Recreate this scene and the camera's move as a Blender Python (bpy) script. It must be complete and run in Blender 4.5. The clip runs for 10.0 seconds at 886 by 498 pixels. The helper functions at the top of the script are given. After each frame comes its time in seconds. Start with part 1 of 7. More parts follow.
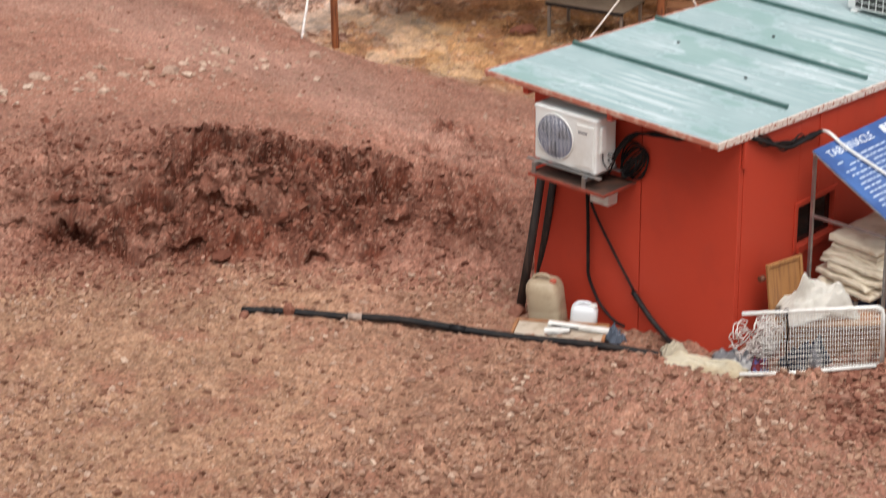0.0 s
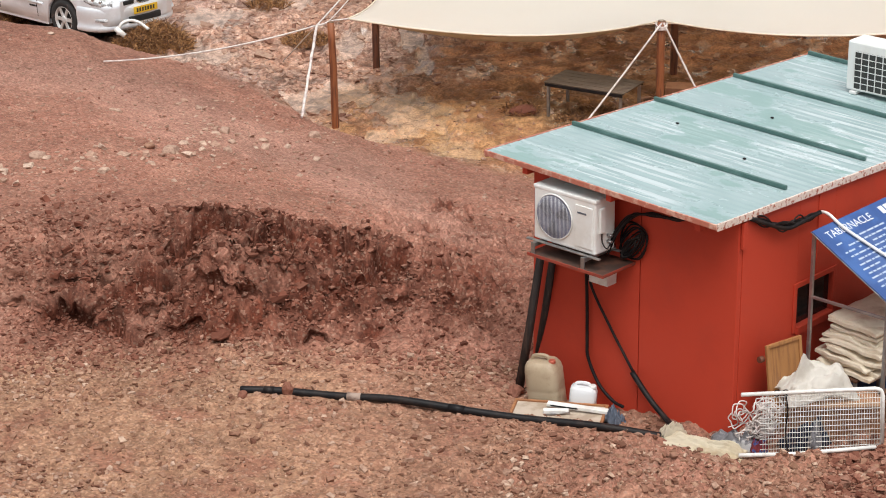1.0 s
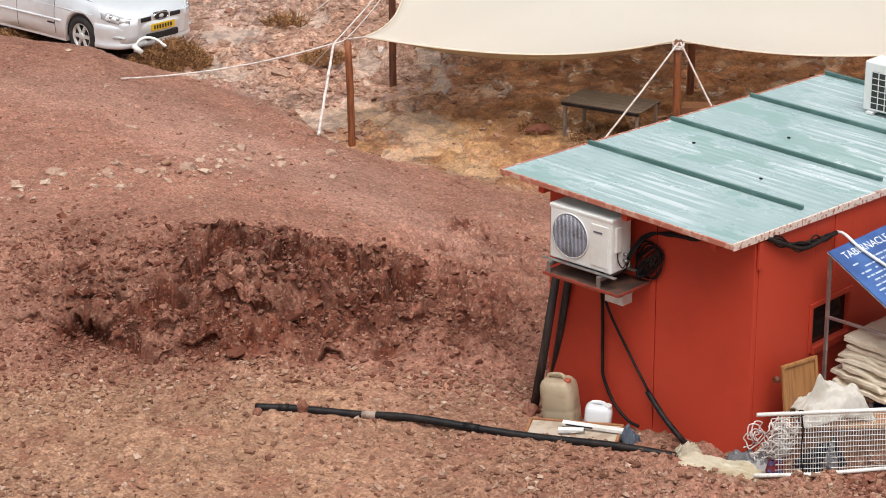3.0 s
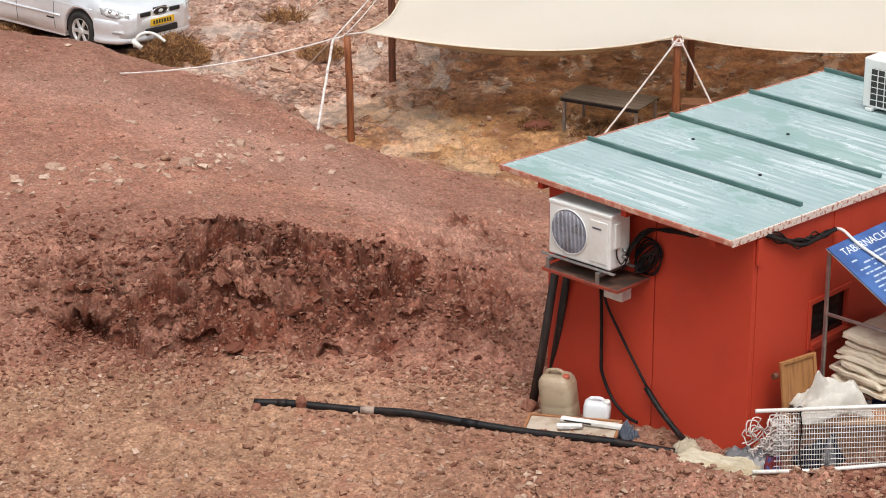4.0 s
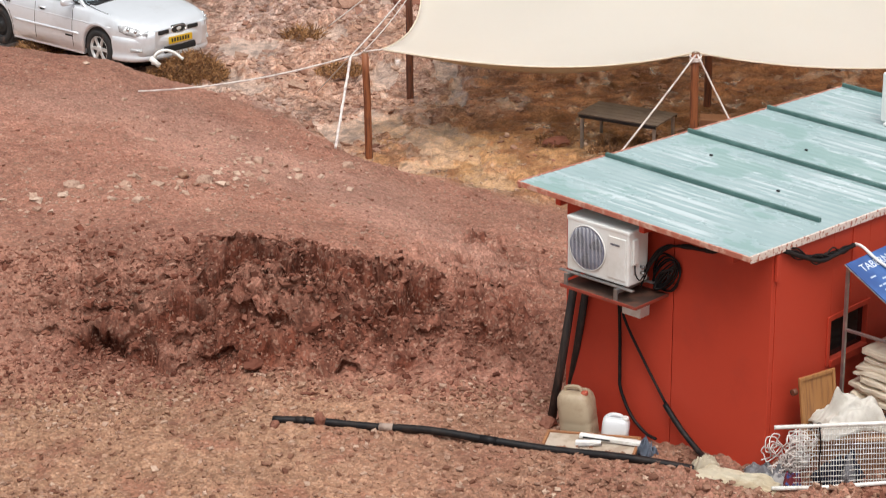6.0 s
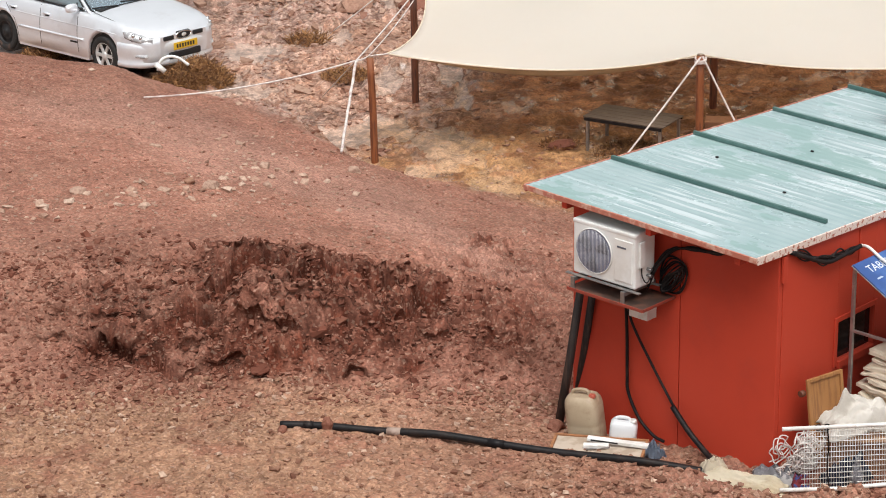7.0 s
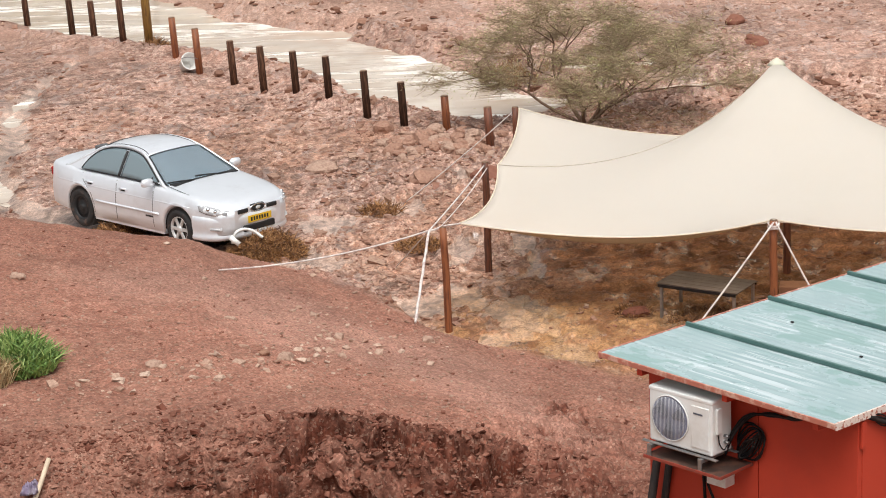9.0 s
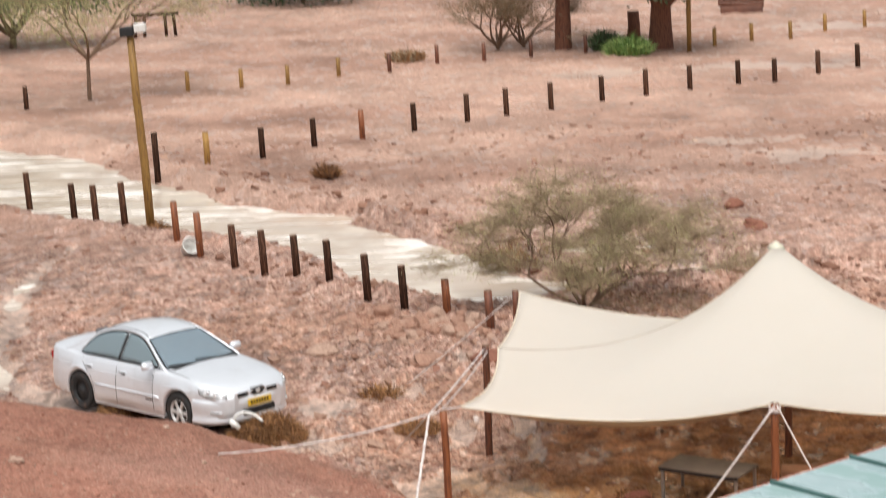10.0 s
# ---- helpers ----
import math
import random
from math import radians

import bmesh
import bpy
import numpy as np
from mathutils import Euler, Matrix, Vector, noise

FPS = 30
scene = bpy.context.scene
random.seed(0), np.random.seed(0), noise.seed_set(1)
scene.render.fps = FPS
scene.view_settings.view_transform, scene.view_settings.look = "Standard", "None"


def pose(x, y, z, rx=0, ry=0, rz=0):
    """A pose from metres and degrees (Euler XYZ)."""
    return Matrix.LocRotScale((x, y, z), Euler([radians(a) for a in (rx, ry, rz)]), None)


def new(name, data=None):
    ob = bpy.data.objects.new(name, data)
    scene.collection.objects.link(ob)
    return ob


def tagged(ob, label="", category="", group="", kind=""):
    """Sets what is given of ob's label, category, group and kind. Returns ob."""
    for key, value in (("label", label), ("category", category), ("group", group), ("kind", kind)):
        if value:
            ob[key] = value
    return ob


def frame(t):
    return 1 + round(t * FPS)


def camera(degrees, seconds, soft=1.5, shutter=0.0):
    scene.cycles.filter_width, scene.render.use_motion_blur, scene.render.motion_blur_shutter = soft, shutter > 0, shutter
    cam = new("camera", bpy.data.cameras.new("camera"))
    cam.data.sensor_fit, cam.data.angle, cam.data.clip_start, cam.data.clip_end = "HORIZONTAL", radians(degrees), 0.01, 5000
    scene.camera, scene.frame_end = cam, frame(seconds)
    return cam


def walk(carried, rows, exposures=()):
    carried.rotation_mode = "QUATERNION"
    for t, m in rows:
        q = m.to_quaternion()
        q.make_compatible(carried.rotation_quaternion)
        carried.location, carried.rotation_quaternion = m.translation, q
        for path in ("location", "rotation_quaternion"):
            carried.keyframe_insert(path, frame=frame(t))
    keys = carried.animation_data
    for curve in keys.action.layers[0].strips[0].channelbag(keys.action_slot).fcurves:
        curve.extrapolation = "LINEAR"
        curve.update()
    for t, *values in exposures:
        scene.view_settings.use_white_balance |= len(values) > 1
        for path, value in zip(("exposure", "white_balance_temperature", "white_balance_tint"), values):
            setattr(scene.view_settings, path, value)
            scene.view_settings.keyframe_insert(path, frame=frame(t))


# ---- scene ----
# The camera stands on a rise above the place and turns by hand.
cam = camera(22.17, 10.0, soft=1.0, shutter=0.25)
EYE = (0.0, 0.0, 9.1)
TURNS = [  # seconds and the three turns in degrees
    (0.0, 66.665, 0.738, -3.027),
    (0.1, 67.560, 0.658, -3.232),
    (0.2, 68.075, 0.605, -3.346),
    (0.3, 68.150, 0.585, -3.349),
    (0.5, 68.236, 0.549, -3.339),
    (0.6, 68.431, 0.489, -3.500),
    (1.0, 68.688, 0.582, -2.987),
    (1.1, 68.749, 0.579, -3.077),
    (1.2, 68.896, 0.577, -3.201),
    (1.3, 69.042, 0.574, -3.356),
    (1.4, 69.028, 0.572, -3.262),
    (1.5, 69.170, 0.569, -3.410),
    (1.6, 69.322, 0.636, -3.424),
    (1.7, 69.337, 0.703, -3.571),
    (1.8, 69.206, 0.770, -3.454),
    (1.9, 69.120, 0.837, -3.243),
    (2.0, 68.885, 0.904, -2.888),
    (2.1, 69.050, 0.833, -2.821),
    (2.2, 69.065, 0.762, -2.579),
    (2.3, 69.137, 0.692, -2.477),
    (2.4, 69.194, 0.621, -2.562),
    (2.5, 69.211, 0.550, -2.499),
    (2.6, 69.324, 0.536, -2.595),
    (2.7, 69.280, 0.521, -2.574),
    (3.8, 69.083, 0.362, -2.509),
    (4.0, 69.049, 0.338, -2.493),
    (4.1, 68.996, 0.353, -2.424),
    (4.2, 68.996, 0.368, -2.398),
    (4.3, 68.893, 0.382, -2.418),
    (4.4, 68.731, 0.397, -2.408),
    (4.5, 68.723, 0.412, -2.417),
    (4.6, 68.761, 0.413, -2.351),
    (4.7, 68.968, 0.414, -2.367),
    (4.8, 69.071, 0.415, -2.305),
    (4.9, 69.115, 0.416, -2.289),
    (5.0, 69.214, 0.417, -2.351),
    (5.1, 69.397, 0.486, -2.235),
    (5.2, 69.487, 0.555, -2.290),
    (5.3, 69.401, 0.625, -2.345),
    (5.4, 69.329, 0.694, -2.368),
    (5.5, 69.454, 0.763, -2.473),
    (5.6, 69.506, 0.735, -2.522),
    (5.7, 69.417, 0.707, -2.466),
    (5.8, 69.358, 0.678, -2.332),
    (5.9, 69.225, 0.650, -1.840),
    (6.0, 69.477, 0.622, -2.110),
    (6.2, 69.826, 0.758, -1.942),
    (7.3, 69.519, 1.201, -2.076),
    (7.5, 70.063, 1.342, -1.890),
    (7.6, 70.721, 1.394, -2.044),
    (7.7, 70.802, 1.594, -1.684),
    (7.8, 71.365, 1.717, -1.591),
    (7.9, 72.152, 1.960, -1.082),
    (8.0, 72.780, 2.262, -0.367),
    (8.1, 73.329, 2.252, -0.345),
    (8.2, 73.727, 2.222, -0.398),
    (8.3, 73.942, 2.171, -0.519),
    (8.5, 73.989, 2.115, -0.607),
    (8.6, 73.941, 2.160, -0.853),
    (8.7, 73.856, 2.205, -0.809),
    (8.8, 73.915, 2.250, -0.732),
    (8.9, 73.919, 2.295, -0.689),
    (9.0, 73.903, 2.340, -0.545),
    (9.1, 74.034, 2.347, -0.590),
    (9.2, 74.069, 2.354, -0.534),
    (9.3, 74.090, 2.360, -0.607),
    (9.4, 74.000, 2.367, -0.725),
    (9.5, 73.974, 2.374, -0.846),
    (9.6, 74.231, 2.363, -0.812),
    (9.7, 75.367, 2.306, -0.936),
    (9.8, 76.712, 2.251, -1.050),
    (9.9, 77.558, 2.305, -0.787),
    (10.0, 78.544, 2.354, -0.539),
]
walk(cam, [(t, pose(*EYE, rx, ry, rz)) for t, rx, ry, rz in TURNS])

# ---- light ----
SUN_UP, SUN_ROUND = radians(66), radians(178)
world = bpy.data.worlds.new("overcast_sky")
world.use_nodes = True
scene.world = world
wn, wl = world.node_tree.nodes, world.node_tree.links
sky = wn.new("ShaderNodeTexSky")
sky.sky_type, sky.sun_disc, sky.sun_elevation, sky.sun_rotation = "NISHITA", False, SUN_UP, SUN_ROUND
sky.air_density, sky.dust_density = 1.0, 4.0
pale = wn.new("ShaderNodeHueSaturation")
pale.inputs["Saturation"].default_value = 0.12
wl.new(sky.outputs[0], pale.inputs["Color"])
wl.new(pale.outputs[0], wn["Background"].inputs[0])
wn["Background"].inputs[1].default_value = 0.085
sun = new("sun", bpy.data.lights.new("sun", "SUN"))
sun.data.energy, sun.data.angle, sun.data.color = 2.1, radians(45), (1.0, 0.975, 0.945)
sun.rotation_euler = (radians(90) - SUN_UP, 0, -SUN_ROUND + math.pi)
scene.view_settings.exposure = 0.5

# ---- materials ----
def mix_rgb(nt, fac, a, b, mode="MIX"):
    n = nt.nodes.new("ShaderNodeMix")
    n.data_type, n.blend_type = "RGBA", mode
    for sock, val in ((n.inputs[0], fac), (n.inputs[6], a), (n.inputs[7], b)):
        if hasattr(val, "links"):
            nt.links.new(val, sock)
        elif isinstance(val, tuple):
            sock.default_value = (*val[:3], 1)
        else:
            sock.default_value = val
    return n.outputs[2]


def tex(nt, scale, detail=6, rough=0.6, coord="Object", kind="noise", stretch=None):
    tc = nt.nodes.new("ShaderNodeTexCoord")
    src = tc.outputs[coord]
    if stretch:
        mp = nt.nodes.new("ShaderNodeMapping")
        mp.inputs["Scale"].default_value = stretch
        nt.links.new(src, mp.inputs[0])
        src = mp.outputs[0]
    if kind == "noise":
        n = nt.nodes.new("ShaderNodeTexNoise")
        n.inputs["Detail"].default_value, n.inputs["Roughness"].default_value = detail, rough
    else:
        n = nt.nodes.new("ShaderNodeTexVoronoi")
    n.inputs["Scale"].default_value = scale
    nt.links.new(src, n.inputs["Vector"])
    return n


def ramp(nt, src, lo, hi, a=0.0, b=1.0):
    n = nt.nodes.new("ShaderNodeMapRange")
    n.interpolation_type = "SMOOTHSTEP"
    for i, val in enumerate((lo, hi, a, b)):
        n.inputs[i + 1].default_value = val
    nt.links.new(src, n.inputs[0])
    return n.outputs[0]


def material(name, base, rough=0.6, metal=0.0, second=None, scale=8.0, amount=(0.45, 0.65), bump=0.0, bump_scale=60.0,
             stretch=None, spec=0.5, grime=None, grime_scale=2.0, vary=0.0):
    """A surface with two scales of variation: base to second by noise, grime by broader noise, fine bump."""
    m = bpy.data.materials.new(name)
    m.use_nodes = True
    nt = m.node_tree
    b = nt.nodes["Principled BSDF"]
    b.inputs["Roughness"].default_value, b.inputs["Metallic"].default_value = rough, metal
    b.inputs["Specular IOR Level"].default_value = spec
    col = base
    if second:
        col = mix_rgb(nt, ramp(nt, tex(nt, scale, stretch=stretch).outputs[0], *amount), base, second)
    if grime:
        col = mix_rgb(nt, ramp(nt, tex(nt, grime_scale, 8, 0.7).outputs[0], 0.5, 0.72, 0, 0.8), col, grime)
    if vary:
        oi = nt.nodes.new("ShaderNodeObjectInfo")
        hs = nt.nodes.new("ShaderNodeHueSaturation")
        nt.links.new(ramp(nt, oi.outputs["Random"], 0, 1, 1 - vary, 1 + vary), hs.inputs["Value"])
        if isinstance(col, tuple):
            hs.inputs["Color"].default_value = (*col, 1)
        else:
            nt.links.new(col, hs.inputs["Color"])
        col = hs.outputs[0]
    if isinstance(col, tuple):
        b.inputs["Base Color"].default_value = (*col, 1)
    else:
        nt.links.new(col, b.inputs["Base Color"])
    if bump:
        bp = nt.nodes.new("ShaderNodeBump")
        bp.inputs["Strength"].default_value, bp.inputs["Distance"].default_value = bump, 0.01
        nt.links.new(tex(nt, bump_scale, stretch=stretch).outputs[0], bp.inputs["Height"])
        nt.links.new(bp.outputs[0], b.inputs["Normal"])
    return m


def soil_material():
    """Red desert soil: zones from the mesh's 'zone' attribute (r: tan gravel path, g: dark wet earth with the bank's
    shade painted in, b: flooded mud).
    """
    m = bpy.data.materials.new("red_soil")
    m.use_nodes = True
    nt = m.node_tree
    b = nt.nodes["Principled BSDF"]
    at = nt.nodes.new("ShaderNodeAttribute")
    at.attribute_name = "zone"
    sp = nt.nodes.new("ShaderNodeSeparateColor")
    nt.links.new(at.outputs["Color"], sp.inputs[0])
    n1 = tex(nt, 0.9, 8, 0.65).outputs[0]
    n2 = tex(nt, 9.0, 8, 0.7).outputs[0]
    n3 = tex(nt, 45.0, 4, 0.6).outputs[0]
    chips = tex(nt, 38.0, kind="voronoi")
    red = mix_rgb(nt, ramp(nt, n2, 0.35, 0.65), (0.285, 0.127, 0.089), (0.395, 0.196, 0.142))
    tan = mix_rgb(nt, ramp(nt, n2, 0.35, 0.65), (0.275, 0.148, 0.092), (0.450, 0.270, 0.172))
    tan = mix_rgb(nt, ramp(nt, tex(nt, 1.5, 6, 0.6).outputs[0], 0.50, 0.62, 0, 0.75), tan, (0.300, 0.138, 0.092))
    dark = mix_rgb(nt, ramp(nt, n2, 0.35, 0.7), (0.080, 0.021, 0.012), (0.195, 0.058, 0.034))
    mud = mix_rgb(nt, ramp(nt, n2, 0.38, 0.62), (0.240, 0.128, 0.098), (0.575, 0.415, 0.338))
    mud = mix_rgb(nt, ramp(nt, n1, 0.45, 0.62, 0, 0.6), mud, (0.420, 0.250, 0.188))
    away = nt.nodes.new("ShaderNodeAttribute")
    away.attribute_name = "away"
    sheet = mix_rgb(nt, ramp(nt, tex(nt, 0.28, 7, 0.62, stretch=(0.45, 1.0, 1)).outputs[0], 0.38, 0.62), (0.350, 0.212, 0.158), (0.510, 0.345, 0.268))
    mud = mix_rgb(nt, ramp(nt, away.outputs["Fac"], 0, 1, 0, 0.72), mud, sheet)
    silt = mix_rgb(nt, ramp(nt, tex(nt, 2.2, 6, 0.6).outputs[0], 0.40, 0.60), (0.260, 0.122, 0.055), (0.410, 0.228, 0.105))
    # wet brown mud, its colour raised for light glowing through the tent canvas
    wetmud = mix_rgb(nt, ramp(nt, tex(nt, 3.0, 8, 0.65).outputs[0], 0.38, 0.62), (0.250, 0.106, 0.053), (0.540, 0.282, 0.150))
    brn = nt.nodes.new("ShaderNodeAttribute")
    brn.attribute_name = "brown"
    red = mix_rgb(nt, ramp(nt, n1, 0.45, 0.66, 0, 0.65), red, (0.420, 0.218, 0.155))
    trod_on = nt.nodes.new("ShaderNodeAttribute")
    trod_on.attribute_name = "trod"
    red = mix_rgb(nt, ramp(nt, trod_on.outputs["Fac"], 0.0, 1.0, 0.0, 0.45), red, (0.445, 0.262, 0.205))
    col = mix_rgb(nt, sp.outputs[0], red, tan)
    col = mix_rgb(nt, sp.outputs[2], col, mud)
    col = mix_rgb(nt, brn.outputs["Fac"], col, wetmud)
    col = mix_rgb(nt, at.outputs["Alpha"], col, silt)
    pool = nt.nodes.new("ShaderNodeAttribute")
    pool.attribute_name = "wet"
    # silty film, coloured paler to carry the sky's reflection on it
    film = mix_rgb(nt, at.outputs["Alpha"], (0.560, 0.430, 0.345), (0.400, 0.250, 0.130))
    col = mix_rgb(nt, ramp(nt, pool.outputs["Fac"], 0.2, 0.8, 0, 0.6), col, film)
    col = mix_rgb(nt, sp.outputs[1], col, dark)
    sep = nt.nodes.new("ShaderNodeSeparateColor")
    nt.links.new(chips.outputs["Color"], sep.inputs[0])
    keep = nt.nodes.new("ShaderNodeMath")
    keep.operation = "MULTIPLY"
    nt.links.new(ramp(nt, at.outputs["Alpha"], 0.0, 0.6, 1.0, 0.1), keep.inputs[0])
    nt.links.new(ramp(nt, brn.outputs["Fac"], 0.0, 0.6, 1.0, 0.25), keep.inputs[1])
    pale = nt.nodes.new("ShaderNodeMath")
    pale.operation = "MULTIPLY"
    nt.links.new(ramp(nt, sep.outputs[0], 0.82, 0.92, 0, 0.34), pale.inputs[0])
    nt.links.new(keep.outputs[0], pale.inputs[1])
    col = mix_rgb(nt, pale.outputs[0], col, (0.520, 0.360, 0.270))
    col = mix_rgb(nt, ramp(nt, sep.outputs[1], 0.82, 0.92, 0, 0.24), col, (0.120, 0.055, 0.040))
    col = mix_rgb(nt, ramp(nt, n3, 0.3, 0.7, 0.0, 0.35), col, (0.150, 0.058, 0.037))
    sh = nt.nodes.new("ShaderNodeAttribute")
    sh.attribute_name = "shade"
    hs = nt.nodes.new("ShaderNodeHueSaturation")
    hs.inputs["Saturation"].default_value = 1.0
    mul = nt.nodes.new("ShaderNodeMath")
    mul.operation = "MULTIPLY"
    nt.links.new(ramp(nt, sh.outputs["Fac"], -0.6, 0.6, 0.50, 1.50), mul.inputs[0])
    nt.links.new(ramp(nt, sep.outputs[2], 0, 1, 0.78, 1.22), mul.inputs[1])
    nt.links.new(mul.outputs[0], hs.inputs["Value"])
    nt.links.new(col, hs.inputs["Color"])
    nt.links.new(hs.outputs[0], b.inputs["Base Color"])
    wet = nt.nodes.new("ShaderNodeMath")
    wet.operation = "MULTIPLY"
    nt.links.new(ramp(nt, tex(nt, 1.3, 8, 0.62, stretch=(1.6, 0.7, 1)).outputs[0], 0.54, 0.58), wet.inputs[0])
    nt.links.new(sp.outputs[2], wet.inputs[1])
    most = nt.nodes.new("ShaderNodeMath")
    most.operation = "MAXIMUM"
    nt.links.new(wet.outputs[0], most.inputs[0])
    nt.links.new(ramp(nt, pool.outputs["Fac"], 0.3, 0.7), most.inputs[1])
    wet = most
    damp = nt.nodes.new("ShaderNodeMath")
    damp.operation = "MULTIPLY_ADD"
    damp.inputs[1].default_value = -0.28
    nt.links.new(brn.outputs["Fac"], damp.inputs[0])
    nt.links.new(ramp(nt, wet.outputs[0], 0, 1, 0.75, 0.34), damp.inputs[2])
    nt.links.new(damp.outputs[0], b.inputs["Roughness"])
    nt.links.new(ramp(nt, wet.outputs[0], 0, 1, 0.10, 1.0), b.inputs["Specular IOR Level"])
    add = nt.nodes.new("ShaderNodeMath")
    nt.links.new(n3, add.inputs[0])
    nt.links.new(sep.outputs[2], add.inputs[1])
    bp = nt.nodes.new("ShaderNodeBump")
    bp.inputs["Distance"].default_value = 0.02
    nt.links.new(ramp(nt, wet.outputs[0], 0, 1, 0.8, 0.16), bp.inputs["Strength"])
    nt.links.new(add.outputs[0], bp.inputs["Height"])
    nt.links.new(bp.outputs[0], b.inputs["Normal"])
    return m


def water_material():
    """Milky brown flood water with foam streaks."""
    m = bpy.data.materials.new("flood_water")
    m.use_nodes = True
    nt = m.node_tree
    b = nt.nodes["Principled BSDF"]
    tc, mp = nt.nodes.new("ShaderNodeTexCoord"), nt.nodes.new("ShaderNodeMapping")
    mp.inputs["Rotation"].default_value, mp.inputs["Scale"].default_value = (0, 0, radians(54)), (0.16, 1.0, 1)
    nt.links.new(tc.outputs["Object"], mp.inputs[0])
    fn = nt.nodes.new("ShaderNodeTexNoise")
    fn.inputs["Scale"].default_value, fn.inputs["Detail"].default_value, fn.inputs["Roughness"].default_value = 1.0, 6, 0.55
    nt.links.new(mp.outputs[0], fn.inputs["Vector"])
    off, fold = nt.nodes.new("ShaderNodeMath"), nt.nodes.new("ShaderNodeMath")
    off.operation, fold.operation = "SUBTRACT", "ABSOLUTE"
    off.inputs[1].default_value = 0.5
    nt.links.new(fn.outputs[0], off.inputs[0])
    nt.links.new(off.outputs[0], fold.inputs[0])
    lines = ramp(nt, fold.outputs[0], 0.0, 0.06, 1.0, 0.0)
    spread = nt.nodes.new("ShaderNodeMath")
    spread.operation = "MULTIPLY"
    nt.links.new(lines, spread.inputs[0])
    nt.links.new(ramp(nt, tex(nt, 0.35, 4, 0.6).outputs[0], 0.40, 0.60, 0.1, 1.0), spread.inputs[1])
    foam = spread.outputs[0]
    col = mix_rgb(nt, ramp(nt, tex(nt, 0.6, 5, 0.6).outputs[0], 0.4, 0.62), (0.56, 0.455, 0.36), (0.68, 0.585, 0.485))
    col = mix_rgb(nt, foam, col, (0.90, 0.86, 0.80))
    nt.links.new(col, b.inputs["Base Color"])
    nt.links.new(ramp(nt, foam, 0.0, 1.0, 0.12, 0.55), b.inputs["Roughness"])
    bp = nt.nodes.new("ShaderNodeBump")
    bp.inputs["Strength"].default_value, bp.inputs["Distance"].default_value = 0.6, 0.08
    nt.links.new(foam, bp.inputs["Height"])
    nt.links.new(bp.outputs[0], b.inputs["Normal"])
    return m


SOIL = soil_material()
WATER = water_material()
RED = material("red_painted_panel", (0.52, 0.057, 0.029), 0.5, spec=0.3, second=(0.47, 0.051, 0.027), scale=1.2, grime=(0.43, 0.056, 0.033), grime_scale=1.1, bump=0.06, bump_scale=25)
RED_TRIM = material("red_trim", (0.46, 0.16, 0.11), 0.5, second=(0.60, 0.36, 0.28), scale=11, amount=(0.48, 0.62))
CHIPPED = material("chipped_white_trim", (0.74, 0.63, 0.56), 0.6, second=(0.40, 0.13, 0.08), scale=26, amount=(0.52, 0.60))
WHITE = material("white_enamel", (0.785, 0.80, 0.785), 0.38, second=(0.75, 0.745, 0.71), scale=3, grime=(0.66, 0.65, 0.61), grime_scale=2.5)
PLASTIC_WHITE = material("white_plastic", (0.78, 0.78, 0.75), 0.4, second=(0.66, 0.64, 0.60), scale=6)
BLACK = material("black_rubber", (0.010, 0.009, 0.010), 0.5, second=(0.026, 0.019, 0.017), scale=7, spec=0.2)
STEEL = material("grey_steel", (0.30, 0.30, 0.30), 0.4, 0.8, second=(0.42, 0.40, 0.38), scale=9)
WOOD = material("stained_post_wood", (0.145, 0.048, 0.023), 0.6, second=(0.065, 0.024, 0.014), scale=5, stretch=(7, 7, 0.7), bump=0.4, bump_scale=12, vary=0.25)
DARK_WOOD = material("dark_tarred_wood", (0.045, 0.022, 0.014), 0.95, second=(0.12, 0.058, 0.035), scale=5, stretch=(7, 7, 0.7), bump=0.4, bump_scale=12, vary=0.35, spec=0.12)
ROPE = material("white_rope", (0.70, 0.64, 0.60), 0.8, second=(0.50, 0.40, 0.38), scale=12, bump=0.5, bump_scale=90)


# ---- builders ----
def thing(name, label, category, m=None, group="", kind=""):
    ob = new(name)
    ob.empty_display_size = 0.1
    if m is not None:
        ob.matrix_basis = m
    return tagged(ob, label, category, group, kind)


def mesh_object(name, bm, mat, smooth=False):
    me = bpy.data.meshes.new(name)
    bm.to_mesh(me)
    bm.free()
    for mm in (mat if isinstance(mat, (list, tuple)) else [mat]):
        me.materials.append(mm)
    if smooth:
        me.polygons.foreach_set("use_smooth", [True] * len(me.polygons))
    return new(name, me)


def part(name, bm, mat, parent, label="", smooth=False):
    ob = mesh_object(name, bm, mat, smooth)
    ob.parent = parent
    return tagged(ob, label)


def box(bm, lo, hi, bevel=0.0, m=None):
    """A box from corner lo to corner hi, with its edges rounded."""
    g = bmesh.ops.create_cube(bm, size=1.0)["verts"]
    c, d = [(a + b) / 2 for a, b in zip(lo, hi)], [max(b - a, 1e-4) for a, b in zip(lo, hi)]
    for w in g:
        w.co = Vector((c[0] + w.co.x * d[0], c[1] + w.co.y * d[1], c[2] + w.co.z * d[2]))
    if bevel:
        es = list({e for w in g for e in w.link_edges})
        g2 = bmesh.ops.bevel(bm, geom=es, offset=bevel, segments=2, affect="EDGES", profile=0.5)
        g = list({w for f in g2["faces"] for w in f.verts} | {w for w in g if w.is_valid})
    if m is not None:
        for w in g:
            w.co = m @ w.co
    return g


